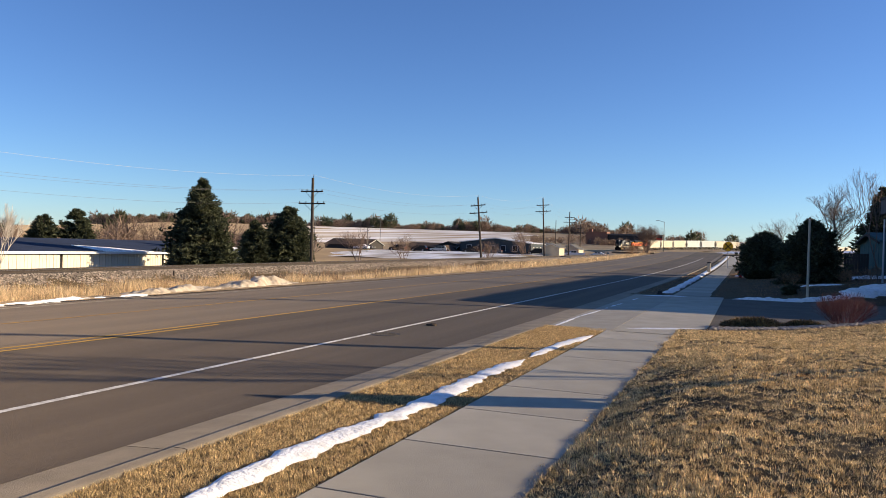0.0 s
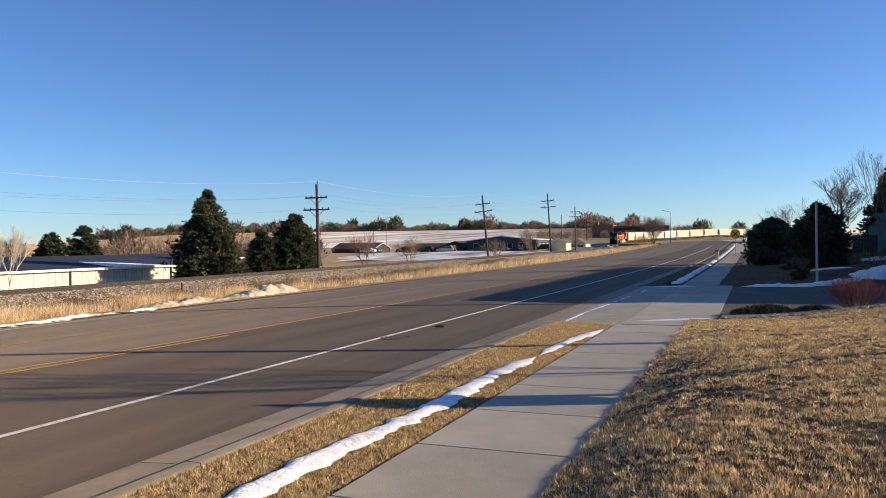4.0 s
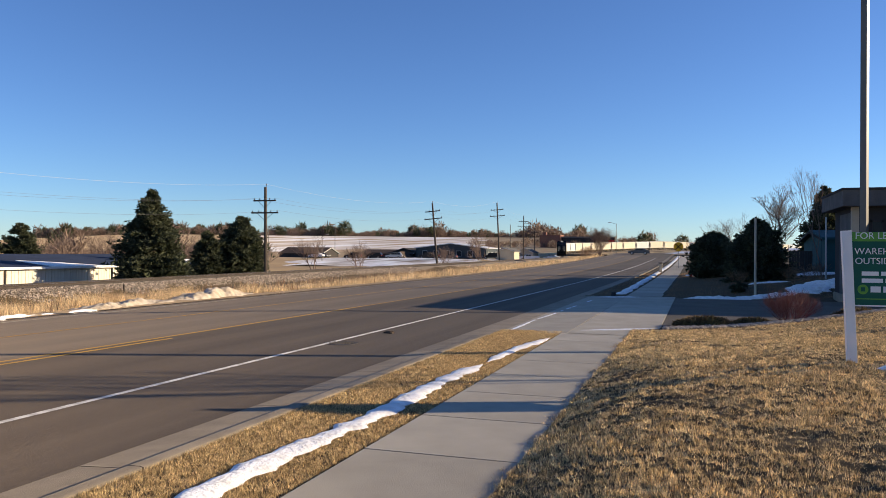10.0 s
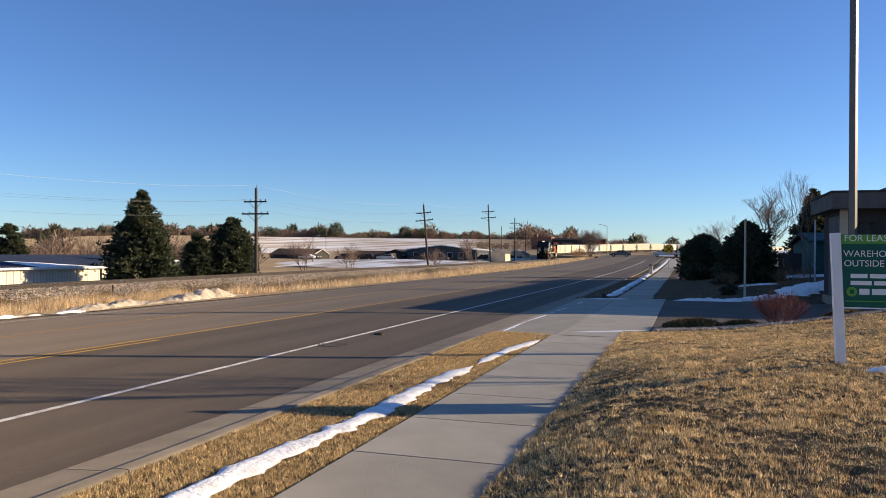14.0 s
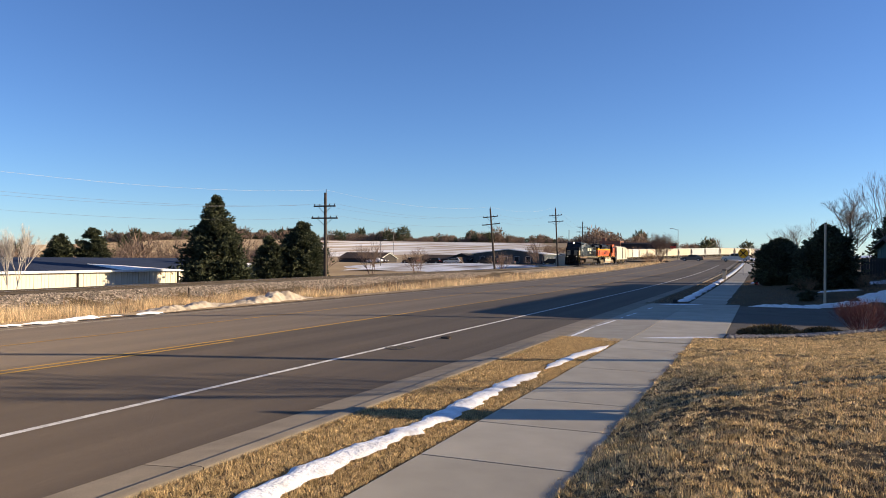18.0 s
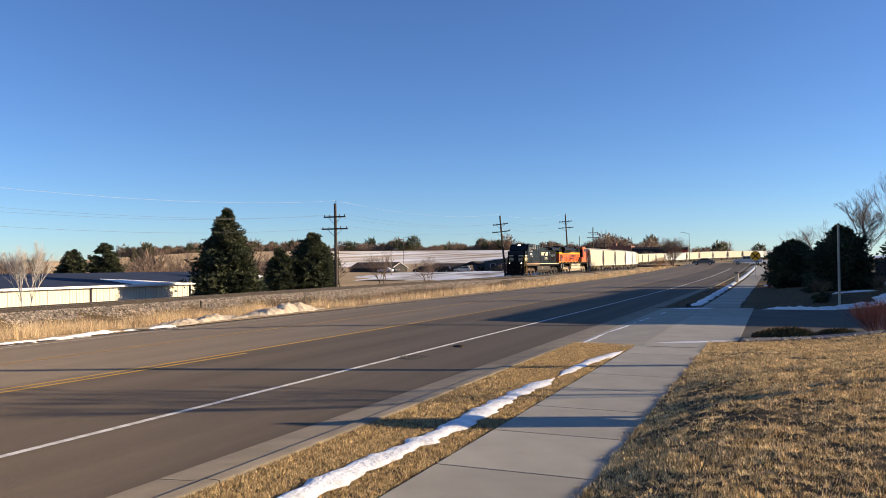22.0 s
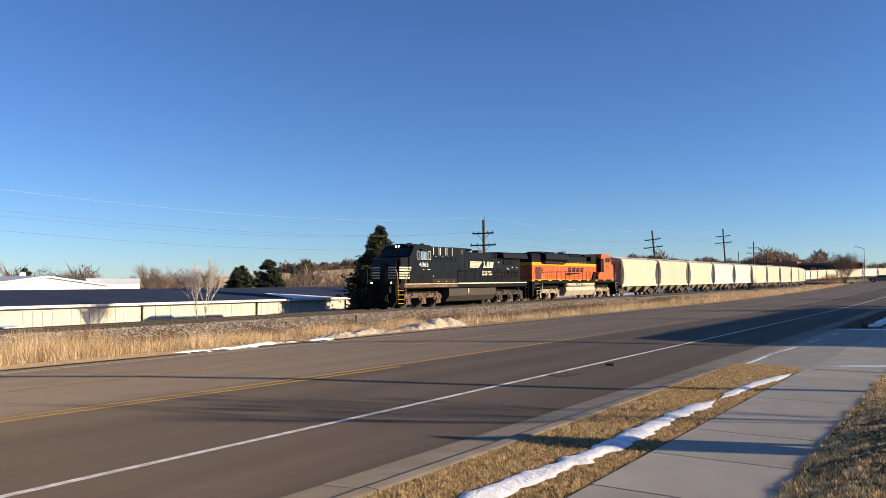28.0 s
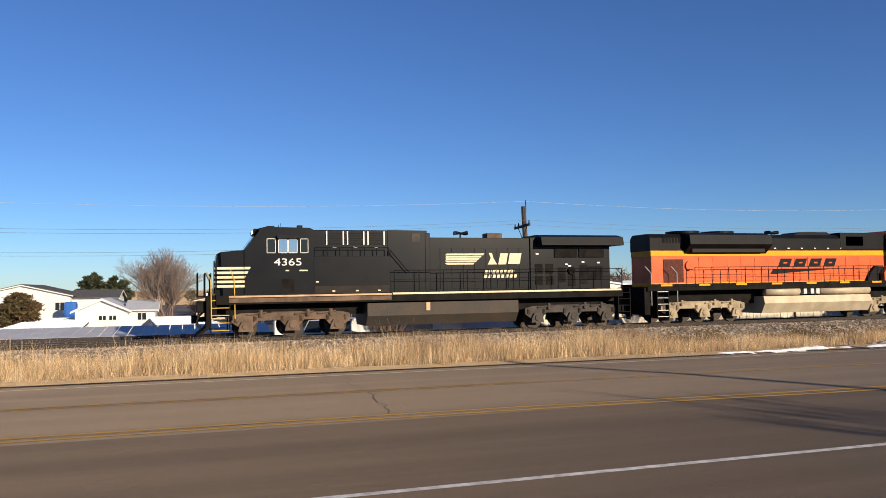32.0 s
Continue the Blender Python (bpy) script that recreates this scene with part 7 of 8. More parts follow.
def tufts(n, sample, per, radius):
    cx, cy = sample(n)
    k = rng.integers(per[0], per[1], n)
    i = np.repeat(np.arange(n), k)
    a, r = rng.uniform(0, 6.28, len(i)), radius * np.sqrt(rng.uniform(0, 1, len(i))) * rng.uniform(0.5, 1.3, n)[i]
    vigour = rng.uniform(0.55, 1.25, n)[i]
    return cx[i] + np.cos(a) * r, cy[i] + np.sin(a) * r, vigour


def on_lawn(n):
    m = n * 3
    x, y = rng.uniform(-1.60, 6.4, m), 2.2 + 21.0 * rng.uniform(0, 1, m) ** 1.45
    ok = (x < 0.30 * y + 1.2) & (y < lawn_end(x) + 0.15) & (rng.uniform(0, 1, m) < 0.6 + 0.4 * lump(x, y, 0.6))
    return x[ok][:n], y[ok][:n]


x, y, vig = tufts(66000, on_lawn, (9, 17), 0.032)
vig = vig * (0.75 + 0.6 * lump(x, y, 0.8))
wide = np.interp(y, [2, 6, 18], [0.8, 1.1, 2.0])


def round_lawn(n):
    m = n * 3
    x, y = rng.uniform(-1.5, 9.5, m), rng.uniform(-9.0, 24.0, m)
    ok = ((x > 0.30 * y + 1.15) | (y < 2.25)) & (y < lawn_end(x) + 0.15)
    return x[ok][:n], y[ok][:n]


x2, y2, vig2 = tufts(13000, round_lawn, (8, 14), 0.07)
x, y, vig, wide = np.r_[x, x2], np.r_[y, y2], np.r_[vig, vig2], np.r_[wide, 2.4 + 0 * x2]
blades("lawn", "dry straw-coloured winter lawn on a low mound", x, y, ground_z(x, y) - 0.012, rng.uniform(0.026, 0.052, len(x)) * vig, rng.uniform(0.004, 0.009, len(x)) * wide, rng, M["blade"], 0.6)
x, y, vig = tufts(26000, lambda n: (rng.uniform(-4.57, -3.05, n), 1.8 + 17.0 * rng.uniform(0, 1, n) ** 1.35), (8, 15), 0.045)
x2, y2, vig2 = tufts(5000, lambda n: (rng.uniform(-4.52, -3.12, n), rng.uniform(-10.0, 1.8, n)), (8, 15), 0.06)
x, y, vig = np.r_[x, x2], np.r_[y, y2], np.r_[vig, vig2]
blades("verge_grass", "dry straw-coloured turf strip between kerb and pavement", x, y, -0.035 + 0 * x, rng.uniform(0.026, 0.046, len(x)) * vig, rng.uniform(0.0035, 0.0075, len(x)) * np.interp(y, [0, 2, 6, 18], [2.0, 0.8, 1.1, 2.0]), rng, M["verge_blade"], 0.7)
n = 70000
x, y = rng.uniform(-4.5, 7.0, n), rng.uniform(35.6, 75, n)
keep = ~((x > -3.1) & (x < -1.3))
x, y = x[keep], y[keep]
blades("yard_grass", "dry grass of the yard past the driveway", x, y, ground_z(x, y) - 0.02, rng.uniform(0.03, 0.08, len(x)), rng.uniform(0.010, 0.024, len(x)), rng, M["weed"], 0.8)
# tall bunches towards the railway
n = 380000
y = np.where(rng.uniform(0, 1, n) < 0.74, rng.uniform(-14, 34, n), rng.uniform(34, 185, n))
x = rng.uniform(-31.5, -18.72, n)
dens = np.interp(x, [-31.5, -27, -25.3, -24.6, -20.2, -19.2, -18.7], [0.08, 0.12, 0.4, 1.0, 1.0, 0.7, 0.35]) * (0.35 + 0.65 * (lump(x, y, 0.22) > 0.45))
dens *= np.where((y > 19.5) & (y < 32) & (x > -21.2), 0.0, 1.0) * np.where((y > 12) & (y < 60) & (x < -23.5), 0.75, 1.0)
keep = rng.uniform(0, 1, n) < dens
x, y = x[keep], y[keep]
tall = np.interp(y, [-14, 12, 17, 30, 45, 70, 185], [1.2, 1.2, 0.75, 0.72, 0.75, 0.85, 1.0]) * np.interp(x, [-31.5, -27, -24.5, -19.8, -19.2, -18.7], [0.3, 0.45, 1.0, 0.85, 0.4, 0.12])
blades("tall_grass", "tall dry golden grass along the railway bank", x, y, ground_z(x, y) - 0.04, tall * rng.uniform(0.3, 1.12, len(x)) * (0.35 + 0.5 * lump(x, y, 0.16) + 0.5 * lump(x, y, 0.5)), np.interp(y, [20, 45, 120], [0.013, 0.022, 0.05]) * rng.uniform(0.7, 1.4, len(x)), rng, M["tall_blade"], 0.55)
n = 30000
y = rng.uniform(-12, 170, n)
x = rng.uniform(-32.0, -20.0, n)
keep = lump(x, y, 0.31) > 0.72
x, y = x[keep], y[keep]
blades("weeds", "brown dead weeds scattered on the bank", x, y, ground_z(x, y) - 0.03, rng.uniform(0.25, 0.8, len(x)), rng.uniform(0.02, 0.045, len(x)), rng, M["weed"], 0.45)
for i, (x, y, h) in enumerate(((-22.0, 13.2, 1.15), (-22.9, 14.8, 0.95), (-24.0, 11.9, 0.6), (-20.6, 150.0, 2.2), (-21.2, 158.0, 2.8), (-20.4, 163.0, 2.4), (-22.5, 170.0, 3.0))):
    bare_tree("dead_shrub", "tangled grey-brown dead shrub in the grass", x, y, gz_at(x, y), h, 0.9, 120 + i, M["weed"], stems=9, depth=3, group="dead shrubs", thick=0.008, category="shrub")
# edge of the asphalt
shoulder = new("road_shoulder")
tagged(shoulder, "straw-littered crumbling earth edge of the street", "shoulder", kind="structure")
strip("earth_lip", [ROAD_FAR - 0.14, ROAD_FAR - 0.10, ROAD_FAR + 0.01], list(np.arange(-60, 171, 4.0)), [-0.12, -0.10, -0.105], M["mulch"], shoulder)
strip("straw_litter", [ROAD_FAR - 1.3, ROAD_FAR - 0.8, ROAD_FAR - 0.10], list(np.arange(-60, 171, 4.0)), [-0.14, -0.07, -0.10], M["litter"], shoulder)
# marker stake
t = thing("marker_stake", "thin dark marker stake on the railway bank", "stake", pose(-25.4, 29.6, gz_at(-25.4, 29.6)))
part("stake", box(bmesh.new(), -0.03, 0.03, -0.03, 0.03, -0.1, 0.95), M["rail_side"], t)

# ---- lease sign ----
sx, sy = 1.9, 11.35
sz = gz_at(sx, sy)
sign = thing("lease_sign", "green and white lease sign on white posts in the lawn", "sign", pose(sx, sy, sz - 0.02, 0, 0, 3))
for px in (0.0, 1.52):
    p = part("post", box(bmesh.new(), px - 0.06, px + 0.06, -0.05, 0.05, -0.15, 1.765, 0.008), M["sign_white"], sign)
    if px == 0.0:
        p.matrix_basis = pose(0.075, 0, 0, 0, -2.6, 0)
face = part("panel", box(bmesh.new(), 0.06, 1.46, -0.03, 0.0, 0.785, 1.745, 0.004), M["sign_green"], sign)
part("panel_edge", box(bmesh.new(), 0.055, 1.465, -0.034, 0.004, 0.770, 0.787), M["sign_white"], face)
part("top_band", box(bmesh.new(), 0.065, 1.455, -0.036, -0.03, 1.622, 1.742), M["sign_lime"], face)
up = lambda x, z: pose(x, -0.0395, z, 90, 0, 0)
for body, size, x, z in (("FOR LEASE", 0.122, 0.095, 1.632), ("WAREHOUSE", 0.118, 0.09, 1.43), ("OUTSIDE ST", 0.118, 0.095, 1.302)):
    text("lettering", body, size, M["sign_white"], face, up(x, z), extrude=0.002)
for x, z, w, h in ((0.18, 1.172, 0.20, 0.055), (0.41, 1.172, 0.20, 0.055), (0.18, 1.08, 0.25, 0.055), (0.46, 1.08, 0.26, 0.055), (0.285, 0.955, 0.12, 0.078), (0.435, 0.955, 0.9, 0.078), (0.12, 0.862, 0.5, 0.012)):
    part("lettering_bar", box(bmesh.new(), x, x + w, -0.034, -0.03, z, z + h), M["sign_white"] if h > 0.02 else M["sign_lime"], face)
part("logo", rod(bmesh.new(), (0.195, -0.036, 0.992), (0.195, -0.03, 0.992), 0.064, n=24), M["sign_lime"], face)
part("logo_mark", box(bmesh.new(), 0.17, 0.22, -0.038, -0.0362, 0.965, 1.02), M["sign_green"], face)

# ---- parking lamps ----
def parking_lamp(x, y, top, w, turn, label):
    t = thing("parking_lamp", label, "lamp post", pose(x, y, gz_at(x, y) - 0.03, 0, 0, turn), "parking lamps")
    part("pole", box(bmesh.new(), -w / 2, w / 2, -w / 2, w / 2, 0, top, 0.012), M["dark_pole"], t)
    part("base", rod(bmesh.new(), (0, 0, -0.2), (0, 0, 0.25), 0.24, n=18), M["gutter"], t, "round concrete base")
    part("arm", box(bmesh.new(), w / 2, 0.5, -0.05, 0.05, top - 0.2, top - 0.1), M["dark_pole"], t)
    part("lamp_head", box(bmesh.new(), 0.4, 1.1, -0.2, 0.2, top - 0.25, top - 0.05, 0.03), M["dark_pole"], t)


parking_lamp(5.42, 29.4, 11.7, 0.21, -32, "tall square bronze parking lamp before the office")
# out of view: added only for the thin shadow line across the road
parking_lamp(8.0, 19.2, 10.5, 0.17, -40, "unseen tall square pole added to cast the long road shadow")

# ---- planted bed at the drive ----
rng2 = random.Random(5)
bm = bmesh.new()
rows = []
for i in range(33):
    x = -0.85 + 9.0 * i / 32
    rows.append([bm.verts.new((x, float(lawn_end(x)) + q, gz_at(x, float(lawn_end(x)) + q) + 0.02)) for q in (-0.1, 0.4, 0.9, 1.4, 1.95)])
for a, b in zip(rows[:-1], rows[1:]):
    for j in range(4):
        bm.faces.new((a[j], b[j], b[j + 1], a[j + 1]))
solo("mulch_bed", bm, M["mulch"], "dark mulch bed along the driveway", "planting bed", kind="structure")
def rock_bed():
    vs, fs = [], []
    ico = bmesh.new()
    bmesh.ops.create_icosphere(ico, subdivisions=1, radius=1)
    base = [v.co.copy() for v in ico.verts]
    ico.verts.ensure_lookup_table()
    tri = [[v.index for v in f.verts] for f in ico.faces]
    ico.free()
    for i in range(2600):
        u, w = rng2.uniform(0, 1), rng2.uniform(0, 1)
        x = -0.75 + 8.5 * u
        y = float(lawn_end(x)) + 0.02 + w * (0.55 + 0.12 * (x + 0.75))
        r = rng2.uniform(0.025, 0.075)
        z = gz_at(x, y) + 0.03
        k = len(vs)
        for b in base:
            s = 1 + 0.3 * noise.noise(b * 2 + Vector((i, 0, 0)))
            vs.append((x + b.x * r * s, y + b.y * r * s, z + b.z * r * 0.6 * s))
        fs += [[k + q for q in f] for f in tri]
    ob = new("rock_border", raw("rock_border", vs, fs, M["rock"], False))
    return tagged(ob, "pale round rocks bordering the planted bed", "rocks", kind="stuff")


rock_bed()
bare_tree("red_twig_bush", "rounded leafless bush of dark red twigs", 2.35, 22.0, gz_at(2.35, 22.0), 0.95, 0.42, 131, M["red_twig"], stems=64, depth=3, thick=0.0085, lean_to=1.25, category="bush")
for i, (x, y, r, h) in enumerate(((0.25, 21.3, 0.62, 0.22), (1.45, 21.9, 0.35, 0.12), (4.1, 23.0, 0.5, 0.28))):
    rr = np.random.default_rng(140 + i)
    k = 900
    a, q = rr.uniform(0, 6.28, k), np.sqrt(rr.uniform(0, 1, k))
    c = np.stack([np.cos(a) * q * r * 1.25, np.sin(a) * q * r * 0.8, 0.03 + h * (1 - q ** 2) * rr.uniform(0.4, 1, k)], -1)
    o = np.stack([np.cos(a), np.sin(a), 0.5 + 0 * a], -1)
    t = thing("low_juniper", "low spreading juniper with browned winter foliage", "shrub", pose(x, y, gz_at(x, y)), "low junipers of the bed")
    ob = new("foliage", tri_mesh("foliage", clumps(c, o, np.full(k, 0.12), rr), M["low_shrub"]))
    ob.parent = t
    part("stem", rod(bmesh.new(), (0, 0, -0.02), (0.02, 0, 0.14), 0.03, 0.015), M["bark"], t)
ribbon("snow_patch", "small crust of snow in the planted bed", [(0.0, 20.9), (0.9, 21.0)], 0.3, 0.06, 31, z_of=lambda x, y: ground_z(x, y) + 0.02)

ribbon("snow_patch", "thin scrap of snow lying on the lawn", [(2.12, 10.55), (2.75, 10.8)], 0.26, 0.05, 33, z_of=lambda x, y: ground_z(x, y) + 0.02)

# ---- things past the driveway ----
t = thing("thin_post", "thin weathered wooden post beside the drive", "post", pose(2.45, 36.3, gz_at(2.45, 36.3)))
part("post", rod(bmesh.new(), (0, 0, -0.1), (0, 0, 3.45), 0.055, 0.045, n=10), M["tan_wall"], t)
part("cap", rod(bmesh.new(), (0, 0, 3.44), (0, 0, 3.5), 0.06, 0.02, n=10), M["dark_wall"], t)
t = thing("thin_post", "thin grey post near the teal house", "post", pose(6.35, 44.0, gz_at(6.35, 44.0)))
part("post", rod(bmesh.new(), (0, 0, -0.1), (0, 0, 3.2), 0.05, 0.04, n=8), M["galvanised"], t)
t = thing("utility_pedestal", "squat pale utility pedestal on the verge", "pedestal", pose(-3.3, 77.0, 0.1))
part("body", box(bmesh.new(), -0.16, 0.16, -0.16, 0.16, 0, 0.85, 0.03), M["tan_wall"], t)
part("lid", box(bmesh.new(), -0.19, 0.19, -0.19, 0.19, 0.85, 0.95, 0.03), M["dark_wall"], t)
t = thing("fire_hydrant", "small red fire hydrant beside the pavement", "hydrant", pose(-0.4, 62.0, gz_at(-0.4, 62)))
part("barrel", rod(bmesh.new(), (0, 0, 0), (0, 0, 0.55), 0.11, n=12), M["red_sign"], t)
part("bonnet", rod(bmesh.new(), (0, 0, 0.55), (0, 0, 0.72), 0.14, 0.04, n=12), M["red_sign"], t)
part("outlet", rod(bmesh.new(), (-0.2, 0, 0.42), (0.2, 0, 0.42), 0.06, n=10), M["red_sign"], t)
t = thing("stub_post", "short dark stub beside the pavement at the drive", "post", pose(-3.55, 35.6, 0))
part("stub", rod(bmesh.new(), (0, 0, -0.05), (0, 0, 0.14), 0.12, 0.09, n=10), M["dark_wall"], t)
# railway warning sign
t = thing("warning_sign", "round yellow railway warning sign with a black cross", "road sign", pose(-2.05, 95.0, 0.2))
part("post", box(bmesh.new(), -0.035, 0.035, 0.0, 0.05, 0, 2.95), M["galvanised"], t)
disc = part("disc", rod(bmesh.new(), (0, -0.03, 2.52), (0, 0.0, 2.52), 0.52, n=32), M["sign_yellow"], t)
for a in (45, -45):
    p = part("cross_bar", box(bmesh.new(), -0.50, 0.50, -0.036, -0.031, -0.055, 0.055), M["ink"], disc)
    p.matrix_basis = pose(0, 0, 2.52, 0, a, 0)
part("rim", rod(bmesh.new(), (0, -0.026, 2.52), (0, -0.004, 2.52), 0.545, n=32), M["ink"], disc)
# crossing signal at the side street
t = thing("crossing_signal", "railway crossing signal mast with two lamps", "railway signal", pose(-0.9, 150.0, 0.9))
part("mast", rod(bmesh.new(), (0, 0, 0), (0, 0, 3.1), 0.07, n=8), M["galvanised"], t)
for sx2 in (-0.4, 0.4):
    part("lamp_shield", rod(bmesh.new(), (sx2, -0.05, 2.2), (sx2, 0, 2.2), 0.26, n=16), M["ink"], t)
    part("red_lamp", rod(bmesh.new(), (sx2, -0.07, 2.2), (sx2, -0.05, 2.2), 0.13, n=12), M["red_sign"], t)
for a in (35, -35):
    p = part("crossbuck", box(bmesh.new(), -0.6, 0.6, -0.04, -0.01, -0.1, 0.1), M["sign_white"], t)
    p.matrix_basis = pose(0, 0, 2.85, 0, a, 0)
# dark flat-roofed building
b = thing("office_building", "dark brown building with a deep flat roof fascia", "building", pose(5.1, 31.4, 0.0))
wall_box("wall", b, 0.45, 18, 0.6, 4.6, -0.1, 3.75, M["dark_wall"])
wall_box("fascia", b, 0.0, 18.4, 0.0, 5.0, 3.70, 4.28, M["grey_roof"], "grey roof fascia band")
wall_box("fascia_cap", b, -0.04, 18.44, -0.04, 5.04, 4.28, 4.36, M["dark_wall"])
wall_box("corner_post", b, 0.38, 0.62, 0.52, 0.76, -0.1, 3.7, M["tan_wall"])
wall_box("side_panel", b, 0.43, 0.452, 1.0, 3.4, 0.2, 3.5, M["grey_roof"])
window(b, 1.0, 0.6, 2.2, 0.45, 1.0, "y", M["dark_wall"])
window(b, 2.2, 0.6, 0.9, 2.4, 2.0, "y", M["dark_wall"])
part("wall_lamp", box(bmesh.new(), 3.0, 3.3, 0.45, 0.6, 3.15, 3.3, 0.02), M["trim"], b)
wall_box("plinth", b, 0.4, 18.1, 0.55, 4.7, -0.1, 0.35, M["gutter"])
# unseen block behind the office, added to throw shade over road and yards
t = thing("storage_hall", "unseen long dark block behind the office, added to shade the road", "building", pose(14.0, 39.0, 0.3))
wall_box("wall", t, 0, 22, 0, 31, 0, 6.3, M["dark_wall"])
wall_box("roof_edge", t, -0.15, 22.15, -0.15, 31.15, 6.3, 6.75, M["grey_roof"])
for i in range(5):
    wall_box("roller_door", t, -0.05, 0, 2.5 + i * 5.8, 6.3 + i * 5.8, 0.05, 3.8, M["tan_wall"])
# teal house behind
h = gable_house("teal_house", "teal board house with a dark roof in shade", 8.0, 15.5, 55.0, 66, 0.75, 2.9, 3.5, "x", M["teal_wall"], M["teal_wall"], trim=M["dark_wall"])
window(h, -2.0, -5.5, 0.6, 0.9, 0.8, "y", M["dark_wall"])
for i in range(5):
    wall_box("board", h, -3.79, -3.75, -5.5 + i * 2.2, -3.4 + i * 2.2, 0.1, 2.1, M["teal_wall"])
t = thing("board_fence", "dark board fence beside the teal house", "fence", pose(5.9, 56.5, 0.8))
for i in range(9):
    part("board", box(bmesh.new(), i * 0.16, i * 0.16 + 0.15, -0.02, 0.02, 0, 1.35), M["dark_wall"], t)
part("rail", box(bmesh.new(), 0, 1.45, 0.02, 0.06, 1.0, 1.1), M["dark_wall"], t)
for i, (x, y) in enumerate(((4.4, 40.6), (5.2, 41.2), (4.9, 46.2), (6.4, 46.8), (7.3, 40.8), (2.0, 41.6))):
    bare_tree("bare_shrub", "low brown leafless shrub in the yard", x, y, gz_at(x, y), 0.9, 0.8, 150 + i, M["weed"], stems=12, depth=3, group="bare shrubs of the yard", thick=0.009, category="shrub")


# ---- vehicles ----
def car(label, category, paint, kind="sedan", m=None):
    """Faces -x. Body, glass, wheels, lamps and bumpers."""
    L = {"sedan": 4.7, "pickup": 5.7, "suv": 4.7, "van": 5.6}[kind]
    t = thing({"sedan": "sedan_car", "pickup": "pickup_truck", "suv": "suv_car", "van": "van"}[kind], label, category, m)
    lo = {"sedan": 0.28, "pickup": 0.42, "suv": 0.34, "van": 0.35}[kind]
    prof = {
        "sedan": [(0, lo), (L, lo), (L, 0.92), (4.0, 1.0), (1.35, 0.96), (0.25, 0.80), (0, 0.62)],
        "pickup": [(0, lo), (L, lo), (L, 1.22), (3.55, 1.22), (1.55, 1.18), (0.15, 1.08), (0, 0.8)],
        "suv": [(0, lo), (L, lo), (L, 1.02), (1.4, 1.05), (0.2, 0.95), (0, 0.7)],
        "van": [(0, lo), (L, lo), (L, 1.3), (1.0, 1.3), (0.1, 1.0), (0, 0.7)]}[kind]
    top = {
        "sedan": [(1.3, 0.94), (1.95, 1.42), (3.25, 1.45), (4.15, 0.98)],
        "pickup": [(1.5, 1.16), (2.15, 1.78), (3.35, 1.80), (3.5, 1.20)],
        "suv": [(1.3, 1.03), (1.9, 1.62), (4.2, 1.64), (4.65, 1.02)],
        "van": [(0.9, 1.28), (1.7, 2.2), (5.5, 2.25), (5.58, 1.28)]}[kind]
    bm = bmesh.new()
    prism(bm, prof, -0.9, 0.9)
    bmesh.ops.rotate(bm, cent=(0, 0, 0), matrix=Matrix.Rotation(-math.pi / 2, 3, "Z"), verts=bm.verts[:])
    bmesh.ops.bevel(bm, geom=[e for e in bm.edges if abs(e.verts[0].co.y - e.verts[1].co.y) < 0.01], offset=0.06, segments=2, affect="EDGES")
    body = part("body", bm, paint, t)
    bm = bmesh.new()
    prism(bm, top, -0.78, 0.78)
    bmesh.ops.rotate(bm, cent=(0, 0, 0), matrix=Matrix.Rotation(-math.pi / 2, 3, "Z"), verts=bm.verts[:])
    part("cabin", bm, paint, body)
    x0, x1, z0, z1 = top[0][0], top[-1][0], top[0][1] + 0.06, top[1][1] - 0.08
    n = {"sedan": 2, "pickup": 2, "suv": 3, "van": 1}[kind]
    a, c = top[1][0] - 0.25, (top[2][0] if kind != "van" else 2.6)
    for sy2 in (-1, 1):
        for i in range(n):
            u0, u1 = a + (c - a) * i / n + 0.03, a + (c - a) * (i + 1) / n - 0.03
            part("side_window", box(bmesh.new(), u0, u1, *sorted((sy2 * 0.775, sy2 * 0.79)), z0, z1), M["glass"], body)
    bm = bmesh.new()
    (ax, az), (bx, bz) = top[0], top[1]
    v = [bm.verts.new(p) for p in ((ax + 0.06, -0.68, az + 0.08), (ax + 0.06, 0.68, az + 0.08), (bx - 0.05, 0.64, bz - 0.05), (bx - 0.05, -0.64, bz - 0.05))]
    bm.faces.new(v)
    bmesh.ops.translate(bm, vec=(-0.03, 0, 0.03), verts=bm.verts[:])
    part("windscreen", bm, M["glass"], body)
    for wx in (0.85, L - 0.95):
        for sy2 in (-1, 1):
            w = part("wheel", rod(bmesh.new(), (wx, sy2 * 0.70, 0.34), (wx, sy2 * 0.915, 0.34), 0.34, n=20), M["tyre"], t)
            part("rim", rod(bmesh.new(), (wx, sy2 * 0.9, 0.34), (wx, sy2 * 0.925, 0.34), 0.2, n=12), M["galvanised"], w)
    for sy2 in (-0.65, 0.65):
        part("headlight", box(bmesh.new(), -0.01, 0.05, sy2 - 0.2, sy2 + 0.2, 0.66, 0.80, 0.01), M["trim"], body)
        part("tail_light", box(bmesh.new(), L - 0.04, L + 0.01, sy2 - 0.18, sy2 + 0.18, 0.72, 0.88, 0.01), M["red_sign"], body)
    part("bumper", box(bmesh.new(), -0.05, 0.1, -0.85, 0.85, 0.32, 0.5, 0.03), M["dark_wall"], body)
    part("bumper", box(bmesh.new(), L - 0.1, L + 0.05, -0.85, 0.85, 0.32, 0.5, 0.03), M["dark_wall"], body)
    return t


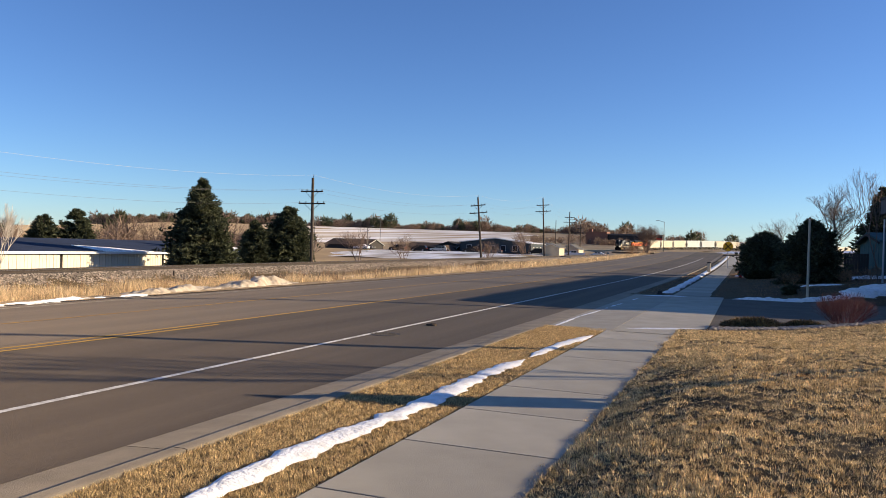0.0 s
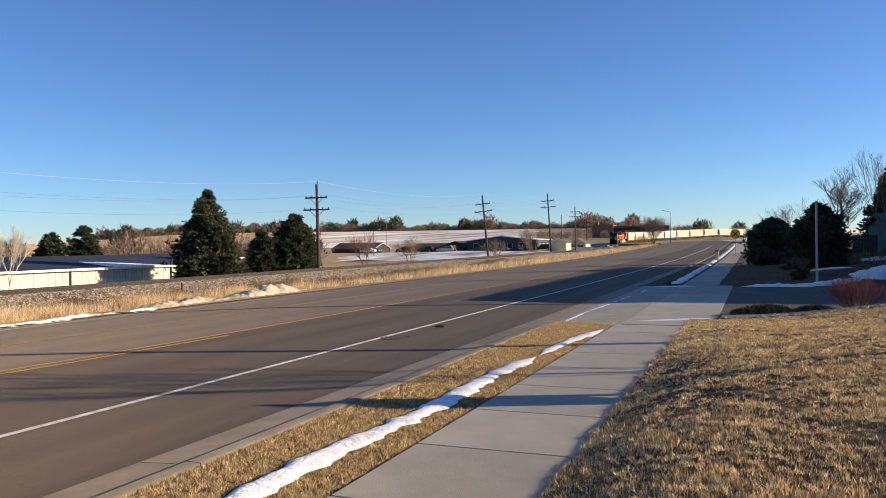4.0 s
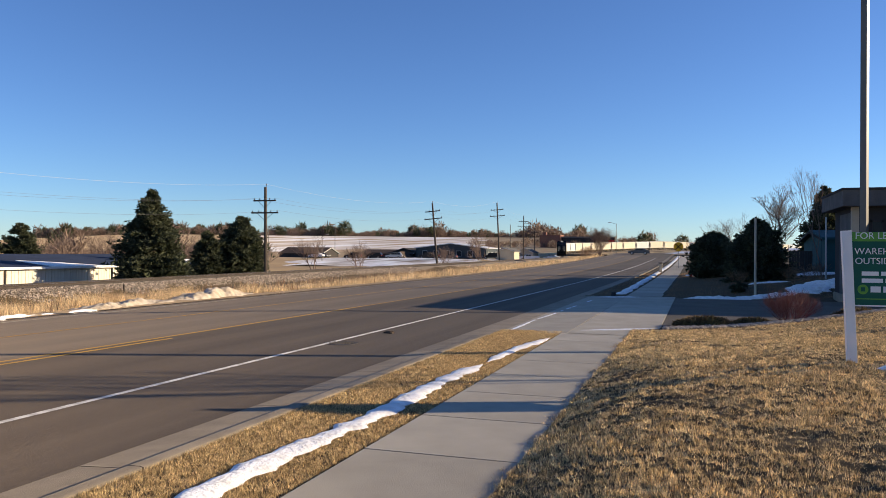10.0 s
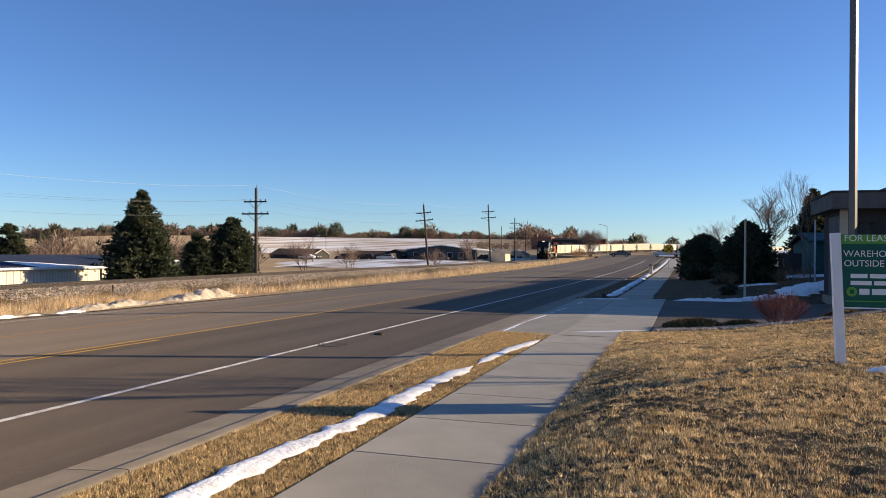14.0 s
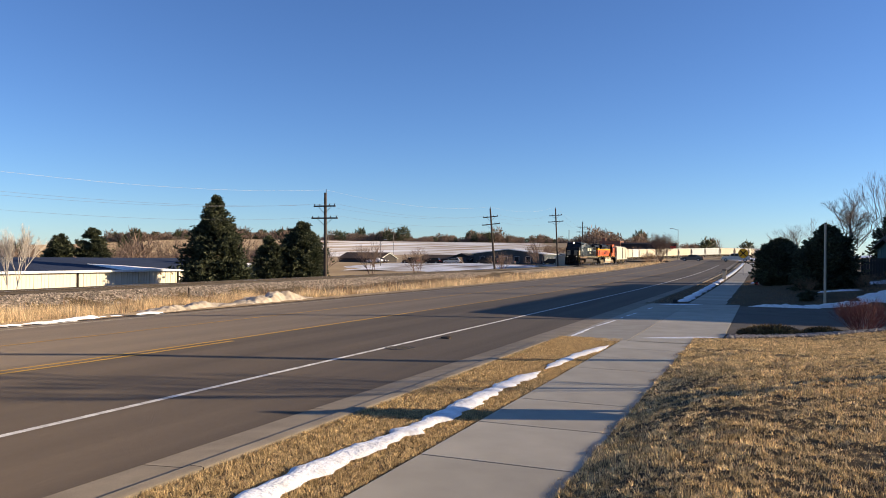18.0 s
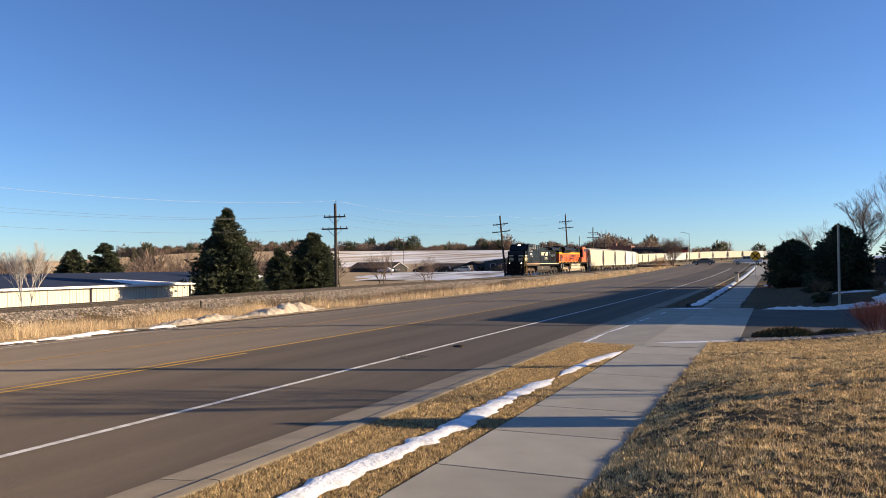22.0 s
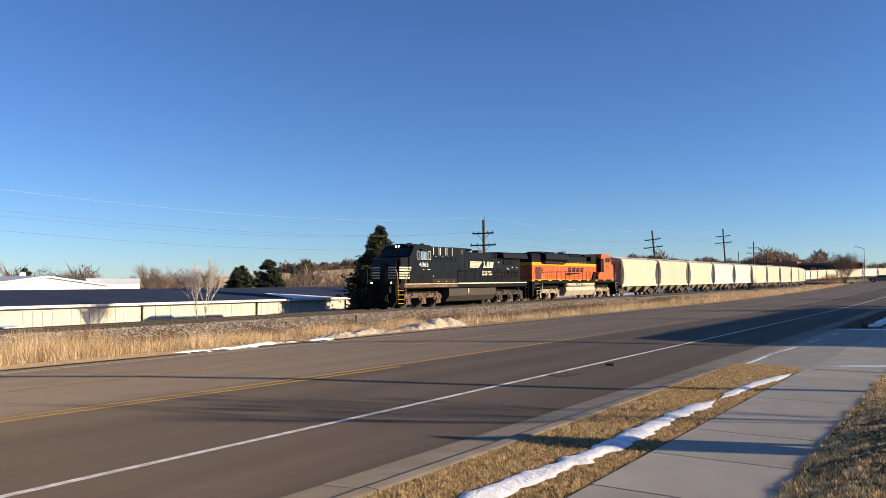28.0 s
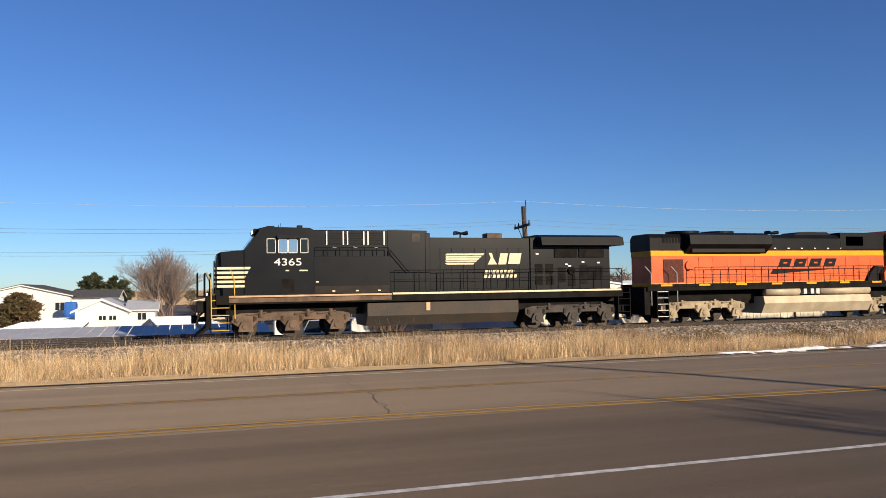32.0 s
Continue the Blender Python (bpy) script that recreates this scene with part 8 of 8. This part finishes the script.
SIDE_Z = 1.63
sedan = car("dark grey sedan waiting at the railway crossing", "car", M["car_grey"], "sedan")
pickup = car("silver pickup truck waiting at the railway crossing", "pickup truck", M["car_silver"], "pickup")
for x, y, z, rz, label, cat, paint, kind in (
        (-54.5, 7.3, LOT, 140, "white delivery van parked in the yard", "van", M["car_white"], "van"),
        (-55.5, 8.7, LOT, 140, "white van parked beside another van", "van", M["car_white"], "van"),
        (-50.0, 22.4, LOT + 0.35, 90, "white sedan parked before the navy end wall", "car", M["car_white"], "sedan"),
        (-55.5, 203.5, gz_at(-55.5, 203.5), 10, "black sport utility car parked at the workshop", "car", M["car_black"], "suv"),
        (-74.0, 204.0, gz_at(-74, 204), 0, "black pickup parked at the dark houses", "pickup truck", M["car_black"], "pickup"),
        (-95.0, 200.0, gz_at(-95, 200), 0, "black sport utility car in the snowy lot", "car", M["car_black"], "suv"),
        (-106.0, 199.0, gz_at(-106, 199), 0, "white sedan parked before the dark house", "car", M["car_white"], "sedan"),
        (-100.5, 200.5, gz_at(-100.5, 200.5), 170, "dark grey sedan parked in the lot", "car", M["car_grey"], "sedan"),
        (-88.5, 200.0, gz_at(-88.5, 200), 5, "black sport utility car parked in the lot", "car", M["car_black"], "suv"),
        (-83.0, 201.0, gz_at(-83, 201), 12, "silver sport utility car parked in the lot", "car", M["car_silver"], "suv"),
        (-67.5, 203.5, gz_at(-67.5, 203.5), 0, "dark grey sedan parked at the workshop", "car", M["car_grey"], "sedan"),
        (-48.0, 215.0, gz_at(-48, 215), 20, "white pickup parked beside the shed", "pickup truck", M["car_white"], "pickup"),
        (-52.0, 219.0, gz_at(-52, 219), 30, "dark sedan parked beside the shed", "car", M["car_grey"], "sedan"),
        (-44.0, 232.0, gz_at(-44, 232), 0, "white sedan parked near the houses", "car", M["car_white"], "sedan")):
    car(label, cat, paint, kind, pose(x, y, z, 0, 0, rz))


# ---- what moves ----
def motions():
    for made, o, length in TRAIN:
        walk(made, [(t, vehicle_pose(train_front(t) + o, length)) for t in np.arange(0, 32.1, 1.0)])
    # wheelsets of the locomotives roll on the rails
    turn = math.degrees(11.44 / 0.505) * 0.06
    for ob, y in WHEELSETS:
        walk(ob, [(t, pose(0, y, 0.5, i * turn, 0, 0)) for i, t in enumerate(np.arange(0, 32.05, 0.06))])
    at_x = lambda x, y: pose(x, y, SIDE_Z)
    walk(sedan, [(0, at_x(9, 179)), (2, at_x(4.0, 179)), (4, at_x(-0.9, 179)), (6, at_x(-8.0, 179)), (8, at_x(-11.9, 179)), (9, at_x(-13.2, 179)), (10.5, at_x(-15.3, 179)),
                 (12, at_x(-15.8, 179)), (13.5, at_x(-16.7, 179)), (15, at_x(-16.8, 179)), (24, at_x(-16.8, 179)), (32, at_x(-16.8, 179))])
    walk(pickup, [(0, at_x(55, 177.5)), (6, at_x(26, 177.5)), (9.5, at_x(8, 177.5)), (11.5, at_x(-2.6, 177.5)), (13, at_x(-5.8, 177.5)), (15, at_x(-8.0, 177.5)), (17, at_x(-8.2, 177.5)), (32, at_x(-8.2, 177.5))])


motions()
